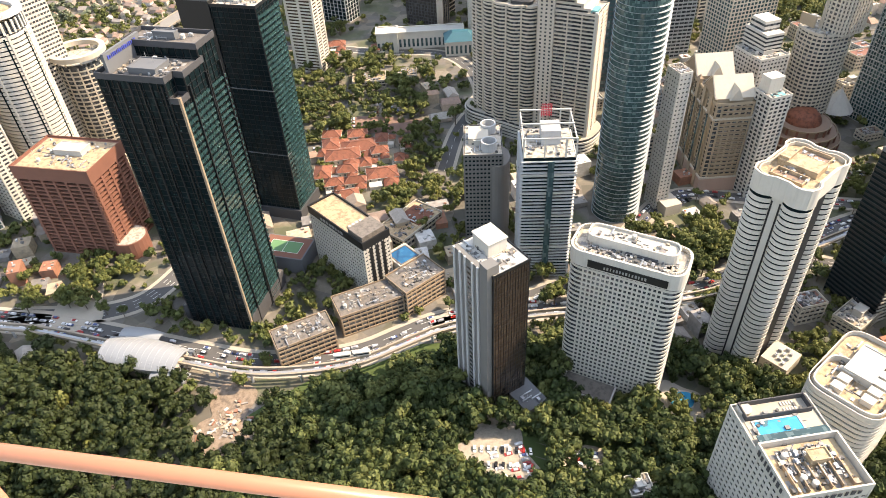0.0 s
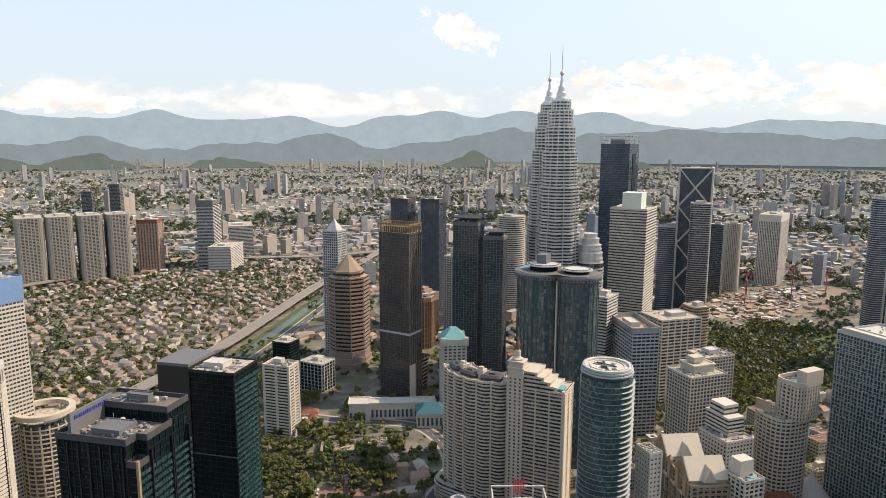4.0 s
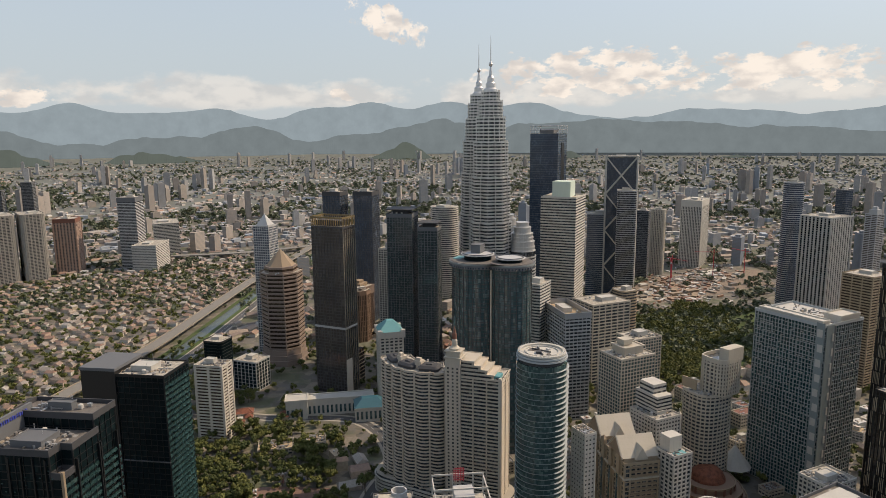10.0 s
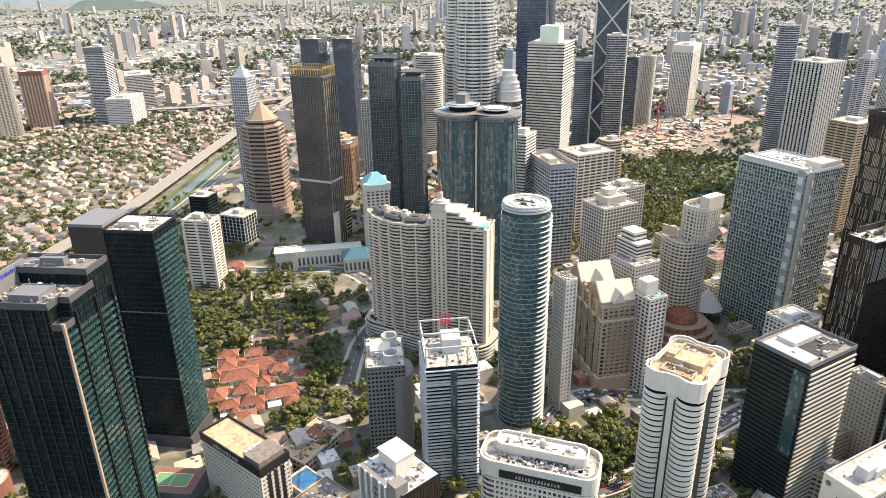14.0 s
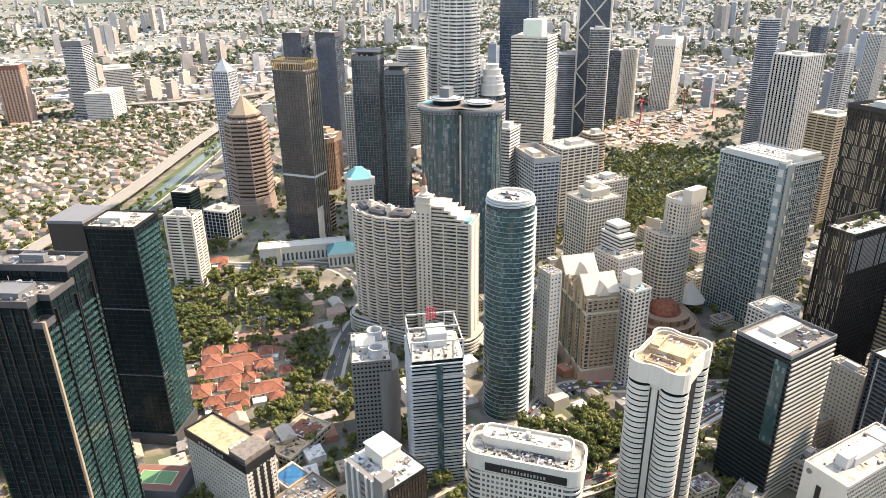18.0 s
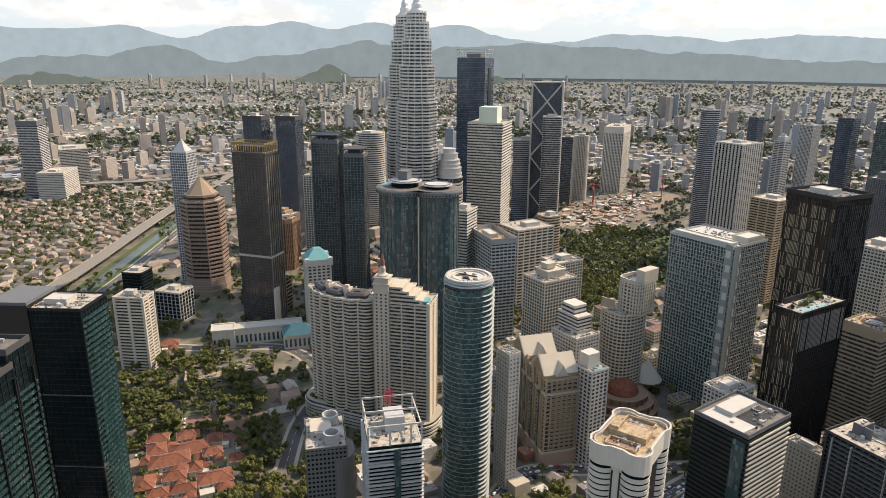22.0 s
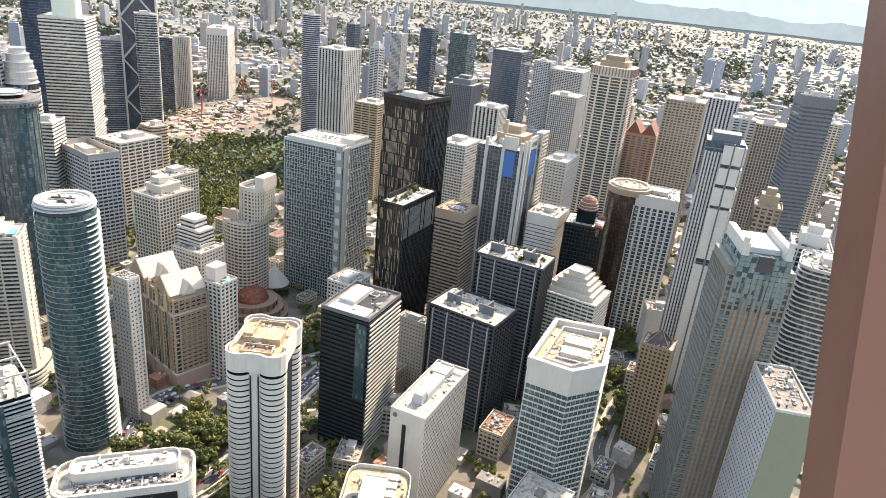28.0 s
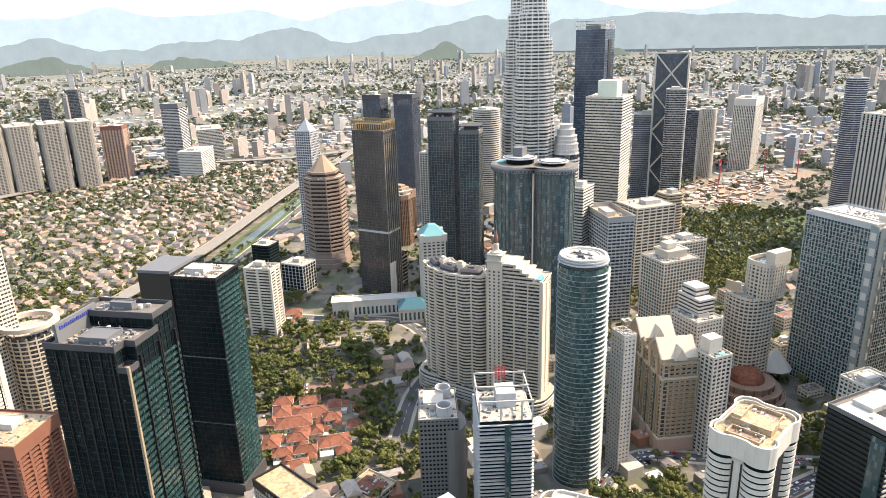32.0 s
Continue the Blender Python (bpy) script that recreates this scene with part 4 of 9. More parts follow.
def hotel_annex():
    """Low wings and a pool deck between hotel and viaduct."""
    def wing(label, poly, h, mat=M_TAN, roof=M_ROOFD, fh=3.3):
        return tower("hotel_wing", label, poly, h, G_GREY, mat, fh=fh, band=0.35, out=0.5, gap=4.2, pier=0.5, single=True, roof=roof, parapet=1.0, clutter=4, category="building", room=False)
    wing("low cream hotel wing with dark flat roof", quad(164, 262, -22, 42, 20), 18)
    wing("cream hotel wing with balconies beside a pool", quad(204, 244, -6, 32, 22), 21)
    wing("low office wing with a round roof emblem", quad(121, 270, -20, 36, 17), 18)
    root = thing("roof_pool", 231, 275, "blue rectangular pool on a hotel deck", "pool", 0, -6)
    put("deck", prism("deck", rect(18, 20), 0, 19, M_CREAM), root)
    put("water", prism("water", rect(14, 14), 19, 19.15, M_POOLSHADE), root)
    put("coping", rim("coping", rect(15.4, 15.4), 18.9, 19.4, 0.7, M_ROOFD), root)
    root = thing("sports_court", 186, 352, "green and red sports court on a podium roof", "court", 0, 29)
    put("deck", prism("deck", rect(24, 36), -2, 13.7, M_DGREY), root)
    put("surround", prism("surround", rect(22, 34), 13.7, 13.8, M_RUST), root)
    put("playing_field", prism("playing_field", rect(12, 24), 13.8, 13.9, paint("court_green", (0.10, 0.22, 0.10))), root)
    for x, y, lx, ly in ((0, 12, 12, 0.3), (0, -12, 12, 0.3), (-6, 0, 0.3, 24), (6, 0, 0.3, 24), (0, 0, 12, 0.3)):
        put("court_line", shared(("cl", lx, ly), lambda: box("court_line", lx, ly, 0.05, M_LINE)), root, (x, y, 13.9))


def brown_hotel():
    root, p = tower("brown_hotel", "rust-red stone hotel with stacked balcony bands", quad(107, 452, 32, 38, 57), 76, G_BROWN, M_RUST, fh=3.3, band=0.36, out=1.9, gap=9.5, pier=2.0, pier_out=2.1, single=True, crown=9, top_mat=M_RUST, roof=M_ROOFT, clutter=16)
    put("emblem", prism("emblem", disc(2.4, 20), 0, 0.4, M_CREAM), root, (0, 0, 76.4))
    put("lobby", prism("lobby", disc(13, 24, -10, -32), -2, 14, M_RUST), root, label="rounded lobby front")
    put("lobby_roof", prism("lobby_roof", disc(12, 24, -10, -32), 14, 14.4, M_ROOF), root)


def curved_white_tower():
    poly = disc(24, 44, 121, 591, 30)
    root, p = tower("curved_white_tower", "white oval apartment tower with balcony bands and a tilted ring roof", poly, 140, G_GREY, M_WHITE, fh=3.3, band=0.66, out=1.0, clutter=0, parapet=0, turn=0)
    for k in range(3):
        a = radians(225 + 40 * k)
        put("dark_strip", shared("cw_s", lambda: box("dark_strip", 0.8, 1.1, 136, G_DARK)), root, (24.8 * math.cos(a), 30.8 * math.sin(a), 2), math.degrees(a))
        put("white_pier", shared("cw_p", lambda: box("white_pier", 0.9, 1.5, 140, M_WHITE)), root, (25 * math.cos(a + 0.13), 31 * math.sin(a + 0.13), 0), math.degrees(a + 0.13))
    put("upper_drum", prism("upper_drum", disc(23, 44, 0, 0, 29), 140, 148, G_GREY), root)
    for k in range(36):
        a = 2 * math.pi * k / 36
        put("drum_post", shared("cw_d", lambda: box("drum_post", 1.2, 1.6, 9, M_WHITE)), root, (23.8 * math.cos(a), 29.8 * math.sin(a), 140), math.degrees(a))
    ring = put("ring_roof", mesh_of("ring_roof", *rim_data(disc(25, 44, 0, 0, 31), 0, 3.2, 6.0), M_GREY), root, (0, 0, 149.5), label="tilted grey ring roof")
    ring.rotation_euler = (radians(-3), radians(2), 0)
    put("roof_deck", prism("roof_deck", disc(19, 36, 0, 0, 25), 148, 149.4, M_ROOFT), root)
    poly = quad(141, 626, 17, 38, 48)
    tower("blue_crown_tower", "white office tower under construction with a blue net crown", poly, 206, G_GREY, M_WHITE, fh=3.6, band=0.5, pier=0.5, crown=20, top_mat=paint("blue_mesh", (0.13, 0.24, 0.42), wear=0.8))
    tower("dark_glass_slab", "dark blue glass slab beside the oval tower", quad(88, 668, 17, 26, 36), 176, G_BLUE, M_DGREY, fh=3.6, band=0.3, pier=0.5, gap=5, clutter=5)
    tower("teal_office", "teal glass office slab with pale mullions", quad(24, 570, -12, 36, 118), 105, G_TEAL, M_GREY, fh=3.7, band=0.2, gap=6, pier=0.5, clutter=6)
    for x, y, w, d, h, r in ((74, 556, 17, 26, 112, 15), (150, 700, 30, 22, 172, 15), (30, 700, 26, 26, 96, 25)):
        tower("white_slab", "white apartment slab with dark window columns", [(x + q[0], y + q[1]) for q in quad(0, 0, r, w, d)], h, G_GREY, M_WHITE, fh=3.3, band=0.45, gap=5, pier=1.6, pier_out=0.5, single=False, clutter=6, out=0.4)
    root = thing("ring_roof_block", 184, 632, "pale round block with an open ring roof", "building")
    put("core", prism("core", disc(20, 36), -2, 82, G_GREY), root)
    piers(root, disc(20, 18), 0, 80, 7, 1.2, 0.5, M_CREAM)
    floors(root, disc(20, 36), 0, 80, 4, 0.3, 0.4, M_CREAM)
    put("roof", prism("roof", disc(19, 36), 82, 82.4, M_ROOF), root)
    put("ring", mesh_of("ring", *rim_data(disc(24, 40), 86, 90, 5), M_CREAM), root, label="cream ring canopy")
    for i in range(10):
        a = 2 * math.pi * i / 10
        put("ring_post", shared("ring_post", lambda: box("ring_post", 0.8, 0.8, 5, M_CREAM)), root, (21 * math.cos(a), 21 * math.sin(a), 82))


def striped_tower():
    root, p = tower("striped_tower", "black office tower with thin white floor ledges", quad(388, 20, -25, 45, 36), 108, G_DARK, M_BLACK, fh=3.4, band=0.5, out=0.15, clutter=0, parapet=2.2, roof=M_ROOFD, top_mat=M_DGREY)
    n = round(104 / 3.4)
    put_me = box("ledge", 44, 0.9, 1.1, M_WHITE)
    for i in range(n):
        put("ledge", put_me, root, (1.0, -18.35, 1.0 + i * 3.4))
    me2 = box("side_ledge", 0.3, 35, 0.14, M_CHAR)
    for i in range(n):
        put("side_ledge", me2, root, (-22.7, 0.5, 1.0 + i * 3.4))
    put("glass_corner", prism("glass_corner", rect(0.5, 8, -22.9, -13), 46, 104, G_TEAL), root, label="pale glazed corner strip")
    put("roof_slab", prism("roof_slab", rect(25, 12, 2, 6), 108.3, 112, M_WHITE2), root)
    put("roof_deck", prism("roof_deck", rect(12, 28, -15, 0), 108.3, 109.4, M_WHITE2), root)
    # Thin black sheet on the flat roof, painted as a well's shade.
    put("roof_well", prism("roof_well", rect(26, 13, 4, -6), 108.3, 108.7, M_BLACK), root)
    roof_clutter(root, rect(40, 22, 0, -6), 108.4, random.Random(6), count=10, room=False)


def white_office():
    root, p = tower("white_office", "white office slab with a long window grid and blank end", quad(326, -19, -27, 62, 22), 80, G_GREY, M_WHITE, fh=3.3, band=0.35, out=0.2, gap=2.2, pier=0.5, single=True, roof=M_ROOF, clutter=4, room=False)
    put("end_wall", prism("end_wall", rect(1.2, 22.6, -31.4, 0), -2, 81.4, M_WHITE), root)
    put("end_slot", prism("end_slot", rect(0.5, 2.6, -32.1, 1.5), 8, 72, M_BLACK), root)
    me = prism("emblem", disc(1.5, 18), 0, 0.4, M_DGREY)
    e = put("emblem", me, root, (-32.0, 8, 77))
    e.rotation_euler = (0, radians(-90), 0)
    put("plant_house", mesh_of("plant_house", *join_data([box_data(24, 8, 5, -2, 0, 80.2), box_data(8, 6, 7, -16, 0, 80.2)]), M_GREY), root)
    put("plant_house", mesh_of("plant_house", *join_data([box_data(12, 9, 4, 18, 1, 80.2), rim_data(rect(12.6, 9.6, 18, 1), 84, 85.2, 0.5)]), M_GREY), root)


def octagon_tower():
    # five-sided plan with a blunt prow towards the tower
    base = [(328.5, -100), (338, -121), (383, -138), (392, -102), (341, -77)]
    root, p = tower("prow_tower", "white five-sided tower with pale green glass bands and blank crown", base, 114, G_FLATS, M_WHITE2, fh=4.0, band=0.24, out=0.3, gap=3.2, pier=0.14, pier_out=0.2, single=True, crown=13, top_mat=M_WHITE, roof=M_ROOFT, parapet=0, clutter=0, turn=-21)
    put("roof_rim", mesh_of("roof_rim", *rim_data(offset(p, 0.8), 112, 118.6, 2.6), M_WHITE), root)
    put("inner_rim", mesh_of("inner_rim", *rim_data(offset(p, -6.5), 114, 117.4, 0.7), M_GREY), root)
    for x, w in ((-6, 9), (8, 10)):
        put("roof_canopy", prism("roof_canopy", rect(w, 17, x, -1), 114.3, 118.4, M_CREAM), root)
    for i in range(6):
        put("roof_beam", shared("ot_b", lambda: box("roof_beam", 0.4, 24, 0.6, M_STEEL)), root, (-16 + 6.4 * i, -1, 117.4))
    for i in range(4):
        put("roof_fan", shared("ot_f", lambda: lathe("roof_fan", [(1.6, 0), (1.6, 1.4), (1.2, 1.6), (1.2, 1.2), (0.2, 1.2)], M_STEEL, 14)), root, (1.2, -8 + 4.6 * i, 114.3))
    fittings(root, rect(34, 20), 114.3, 17, 70)
    roof_clutter(root, rect(36, 20), 114.3, random.Random(8), count=10, room=False)
    a, b = Vector(p[1]), Vector(p[2])
    y0, x0, x1 = (a.y + b.y) / 2, a.x, b.x
    lat = [box_data(0.5, 0.7, 99, x0 + (x1 - x0) * (i + 0.5) / 29, y0 - 0.7) for i in range(29)]
    put("lattice_side", mesh_of("lattice_side", *join_data(lat), M_WHITE), root, label="white upright lattice on one side")
    for i in range(25):
        put("lattice_bar", shared("ot_l", lambda: box("lattice_bar", x1 - x0, 0.9, 1.3, M_WHITE)), root, ((x0 + x1) / 2, y0 - 0.8, 2 + 4 * i))


def dark_flats():
    for nm, args, h, garden in (("dark_flats", quad(423, -67, -33, 35, 55), 92, False), ("dark_flats", quad(462, -103, -28, 30, 54), 122, True)):
        root, p = tower(nm, "charcoal apartment tower with white piers and roof screens" if not garden else "charcoal apartment tower with a planted roof", args, h, G_DARK, M_CHAR, fh=3.2, band=0.3, out=0.2, gap=4.6, pier=0.7, pier_out=0.9, single=True, clutter=6, parapet=1.2, roof=M_ROOF, room=False)
        w, d = abs(p[0][0]) * 2, abs(p[0][1]) * 2
        for k in range(int(h / 3.2)):
            put("balcony", shared(("df_b", round(d)), lambda: box("balcony", 1.4, d * 0.9, 0.5, M_DGREY)), root, (-w / 2 - 0.8, 0, 2 + k * 3.2))
        for y in (-d * 0.42, -d * 0.2, d * 0.2, d * 0.42):
            put("white_fin", shared(("df_f", h), lambda: box("white_fin", 1.9, 0.45, h - 2, M_WHITE2)), root, (-w / 2 - 1.0, y, 0))
        for y in (-d * 0.25, d * 0.25):
            put("roof_screen", shared("df_s", lambda: box("roof_screen", 12, 1.0, 7.5, M_DGREY)), root, (0, y, h))
            put("roof_screen", shared("df_s2", lambda: box("roof_screen", 1.0, 12, 7.5, M_DGREY)), root, (-5, y, h))
        if garden:
            for i in range(14):
                plant(root, (RNG.uniform(-0.4, 0.4) * w, RNG.uniform(-0.45, 0.45) * d, h + 0.3), 1.6)


def terrace_flats():
    root, p = tower("terrace_flats", "white terraced flats stepping down floor by floor", quad(460, -148, -33, 34, 42), 96, G_GREY, M_WHITE, fh=3.2, band=0.4, out=0.6, gap=5, pier=0.5, single=True, clutter=0, parapet=0.8)
    for k in range(5):
        put("terrace", mesh_of("terrace", *join_data([box_data(30 - 4 * k, 38 - 6 * k, 3.2, 2 + k, 3, 96 + 3.2 * k), rim_data(rect(31 - 4 * k, 39 - 6 * k, 2 + k, 3), 99 + 3.2 * k, 100.2 + 3.2 * k, 0.4)]), M_CREAM if k % 2 else M_WHITE), root)


def plant(root, at, r):
    me = shared("shrub", lambda: mesh_of("shrub", *join_data([box_data(0.7, 0.7, 0.5), *[([(x + dx, y + dy, z + dz) for x, y, z in ((-.5, 0, 0), (.5, 0, 0.1), (.1, .5, .6))], [(0, 1, 2)]) for dx, dy, dz in [(RNG.gauss(0, .5), RNG.gauss(0, .5), .4 + abs(RNG.gauss(0, .5))) for _ in range(40)]]]), M_LEAF))
    ob = put("shrub", me, root, at, RNG.uniform(0, 360))
    ob.scale = (r, r, r)


def patterned_flats():
    root, p = tower("patterned_flats", "grey-green apartment tower with staggered window bays in two volumes", quad(621, 66, -26, 52, 66), 158, G_GREEN, M_PANEL, fh=3.5, band=0.12, out=0.25, gap=3.0, pier=0.2, pier_out=0.35, single=False, parapet=2.0, clutter=6, roof=M_WHITE2, room=False)
    shifted_panels(root, p, 0, 156, 7.0, 3.0, 0.24, 0.3, M_RING, "solid_panelling", 21)
    cell_panels(root, offset(p, 0.1), 0, 156, 7.0, 3.0, (0.6, 0.07), 0.25, M_WHITE2, "sill_panelling", 0.6, seed=22)
    w, d = abs(p[0][0]) * 2, abs(p[0][1]) * 2
    put("corner_slab", prism("corner_slab", rect(10, 0.8, -w / 2 + 7, -d / 2 - 0.35), 0, 159, M_RING), root, label="flat grey concrete strip")
    put("corner_slab", prism("corner_slab", rect(0.8, 7, -w / 2 - 0.35, -d / 2 + 3.4), 0, 161, M_RING), root, label="flat grey concrete strip")
    # Dark grey strip proud of the wall; its colour supplies the slot's shade.
    put("shadow_slot", prism("shadow_slot", rect(1.2, 1.0, -w / 2 + 12.6, -d / 2 - 0.45), 0, 158, M_DGREY), root)
    for k in range(12):
        put("notch_panel", shared("pf_n", lambda: box("notch_panel", 0.9, 4.6, 6.5, M_WHITE2)), root, (-w / 2 - 0.6, -d / 2 + 2.6 + 0.8 * (k % 2), 6 + 13 * k))
        put("notch_panel", shared("pf_n2", lambda: box("notch_panel", 2.2, 0.9, 6.5, M_WHITE2)), root, (-w / 2 + 10.4, -d / 2 - 0.7, 2 + 13 * k))
    put("roof_block", mesh_of("roof_block", *join_data([box_data(9, d - 6, 3.5, -w / 2 + 6, 0, 158), rim_data(rect(10, d - 5, -w / 2 + 6, 0), 161, 162.4, 0.6)]), M_WHITE), root)
    put("roof_block", mesh_of("roof_block", *join_data([box_data(26, 15, 5, 10, -d / 2 + 9, 158), rim_data(rect(27, 16, 10, -d / 2 + 9), 162, 164.4, 0.6)]), M_WHITE), root)


def black_tower():
    root, p = tower("black_tower", "tall black tower with upright light fins", quad(604, -6, -34, 44, 44), 212, G_SMOKED, M_BLACK, fh=3.8, band=0.1, out=0.1, gap=2.4, pier=0.35, pier_out=0.5, single=False, parapet=3, roof=M_ROOFD, clutter=6)
    cell_panels(root, offset(p, 0.5), 4, 206, 11, 1.25, (0.2, 0.9), 0.35, M_FIN, "light_finning", 0.42, seed=5, edges=(3,))
    cell_panels(root, offset(p, 0.5), 4, 206, 12, 2.4, (0.07, 0.96), 0.3, M_DGREY, "dark_finning", 0.7, seed=7, edges=(0,))
    root, p = tower("black_tower", "lower black block with lit fins and a green roof terrace", quad(524, 5, -29, 55, 20), 142, G_SMOKED, M_BLACK, fh=3.8, band=0.1, out=0.1, gap=2.4, pier=0.35, pier_out=0.5, single=False, parapet=0.8, roof=M_PAVE, clutter=3, room=False)
    cell_panels(root, offset(p, 0.5), 4, 138, 11, 1.25, (0.2, 0.9), 0.35, M_FIN, "light_finning", 0.42, seed=6, edges=(3,))
    cell_panels(root, offset(p, 0.5), 112, 138, 26, 1.6, (0.12, 0.98), 0.3, M_STEEL, "top_finning", 0.9, seed=8, edges=(0,))
    put("terrace_pool", prism("terrace_pool", rect(34, 4.5, -8, -6.5), 142.3, 142.6, M_PALEPOOL), root, label="pale blue terrace pool")
    put("terrace_wall", prism("terrace_wall", rect(46, 1.0, 2, 8.5), 142, 147, M_BLACK), root)
    for i in range(16):
        plant(root, (RNG.uniform(-24, 24), RNG.uniform(-3, 7), 142.3), 1.8)


def round_tower():
    root = thing("round_tower", 391, 206, "round teal glass tower with white floor rings and disc roof", "building", 0, 25)
    h, r = 168.0, 17.0
    c = disc(r, 40)
    put("core", prism("core", c, -2, h, G_ROUND), root)
    n = 45
    fh = h / n
    ring_me = prism("floor_ring", disc(r + 0.5, 44), 0, 0.22, M_RING)
    half = [(1.05 * x, 1.05 * y) for x, y in disc(r + 0.5, 60)]
    sh = [p for p in half if p[1] < -10.5]
    slab = prism("balcony_slab", [*sh, (0.8 * sh[-1][0], -9.0), (0.8 * sh[0][0], -9.0)], 0, 0.3, M_PANEL)
    for i in range(n):
        put("floor_ring", ring_me, root, (0, 0, i * fh))
        put("balcony_slab", slab, root, (0, 0, i * fh + 0.2))
    put("crown_ring", mesh_of("crown_ring", *rim_data(disc(r - 1.6, 40), h, h + 3.0, 0.8), M_CHAR), root)
    for k, (q, z) in enumerate(((r + 0.3, 2.6), (r - 0.2, 4.3), (r - 0.9, 5.9))):
        put("crown_lip", mesh_of("crown_lip", *rim_data(disc(q, 44), h + z, h + z + 1.1, 2.2), M_PANEL if k < 2 else M_WHITE), root)
    put("roof_disc", prism("roof_disc", disc(r - 2.0, 40), h, h + 5.8, M_WHITE), root, label="white stained disc roof")
    put("roof_hoist", mesh_of("roof_hoist", *join_data([beam_data((-9, -1, h + 6.4), (6, 3, h + 6.9), 0.9), beam_data((-2, -6, h + 6.4), (3, 7, h + 6.8), 0.7), box_data(4, 3, 1.6, -4, 2, h + 5.8)]), M_CHAR), root, label="dark cleaning hoist arms")
    put("roof_ring", mesh_of("roof_ring", *rim_data(disc(r - 5.5, 32), h + 5.8, h + 6.5, 0.6), M_WHITE2), root)
    for x, y, a, q, z in ((-3, 2, 10, 5, 0.7), (4, -4, 40, 3, 1.2), (2, 6, 75, 6, 0.4), (-7, -5, 20, 3.5, 0.9), (7, 3, 5, 2.5, 1.6)):
        put("roof_panel", box("roof_panel", q, q * 0.6, z, M_ROOFD if z < 1 else M_GREY), root, (x, y, h + 5.8), a)
    for k in range(36):
        a = 2 * math.pi * k / 36
        put("cleaning_rail_post", shared("rt_post", lambda: box("cleaning_rail_post", 0.3, 0.3, 1.3, M_STEEL)), root, ((r - 1.6) * math.cos(a), (r - 1.6) * math.sin(a), h + 6.9))
    rootb, p = tower("slim_white_tower", "slim white tower with small dark windows", block(66.0, 452, 16, -28, 1.6), 112, G_GREY, M_WHITE, fh=3.3, band=0.62, out=0.2, gap=2.8, pier=1.4, single=False, clutter=3, room=False)
    put("low_wing", prism("low_wing", rect(14, 16, 4, -10), -2, 9, M_CREAM), rootb)


def chateau_office():
    # one long stone block with two cross gables
    h = 76
    root, p = tower("gabled_office", "long beige stone office block with two steep pale cross gables", quad(454, 169, -43, 27, 70), h, G_GREY, M_BEIGE, fh=3.7, band=0.26, out=0.3, gap=4.4, pier=1.3, pier_out=0.7, single=True, parapet=1.6, clutter=8, roof=M_ROOFD, room=False)
    put("base_storey", prism("base_storey", offset(p, 1.2), -2, 13, M_PINK), root, label="pink stone base storeys")
    put("base_cornice", rim("base_cornice", offset(p, 1.8), 12.4, 13.8, 1.2, M_CREAM), root)
    put("upper_cornice", rim("upper_cornice", offset(p, 1.4), h - 12, h - 10.8, 1.2, M_CREAM), root)
    for k in range(18):
        put("corner_balcony", shared("co_b", lambda: box("corner_balcony", 20, 1.6, 0.9, M_TAN)), root, (2, -35.6, 14 + 3.5 * k))
    for y in (-26.5, -13, 0.5, 14, 27.5):
        put("bay_tower", shared("co_bay", lambda: prism("bay_tower", rect(2.4, 4.6), 0, h + 5, M_BEIGE)), root, (-14.2, y, 0))
        put("bay_glass", shared("co_bg", lambda: box("bay_glass", 0.4, 2.4, h - 26, G_TEAL)), root, (-15.5, y, 15))
        put("bay_cap", shared("co_bc", lambda: pyramid("bay_cap", rect(3.2, 5.4), h + 5, h + 8, M_TAN)), root, (-14.2, y, 0))
    for y in (-21, 17):
        put("attic", prism("attic", rect(27, 24, 0, y), h, h + 4.5, M_BEIGE), root)
        v = [(sx * 14.5, y + sy * 12.5, h + 4) for sx, sy in ((-1, -1), (1, -1), (1, 1), (-1, 1))] + [(-14.5, y, h + 17), (14.5, y, h + 17)]
        put("gable_roof", mesh_of("gable_roof", v, [(0, 1, 5, 4), (2, 3, 4, 5), (1, 2, 5), (3, 0, 4), (3, 2, 1, 0)], M_CREAM), root, label="pale ribbed metal gable roof")
        put("gable_front", mesh_of("gable_front", [(q, y + sy * 11.0, h + 4.2) for q in (-15.2, -14.4) for sy in (-1, 1)] + [(q, y, h + 15.6) for q in (-15.2, -14.4)], [(0, 4, 1), (2, 3, 5), (0, 2, 5, 4), (1, 4, 5, 3), (0, 1, 3, 2)], M_TAN), root)
        for sy in (-1, 1):
            put("gable_edge", mesh_of("gable_edge", *beam_data((-15.2, y + sy * 12.8, h + 3.8), (-15.2, y, h + 17.4), 0.8), M_CREAM), root)
        v2 = [(-5, y - 14.5, h + 3), (5, y - 14.5, h + 3), (5, y - 2, h + 3), (-5, y - 2, h + 3), (0, y - 14.5, h + 12.5), (0, y - 2, h + 12.5)]
        put("dormer", mesh_of("dormer", v2, [(0, 1, 4), (2, 3, 5), (1, 2, 5, 4), (3, 0, 4, 5), (3, 2, 1, 0)], M_CREAM), root)


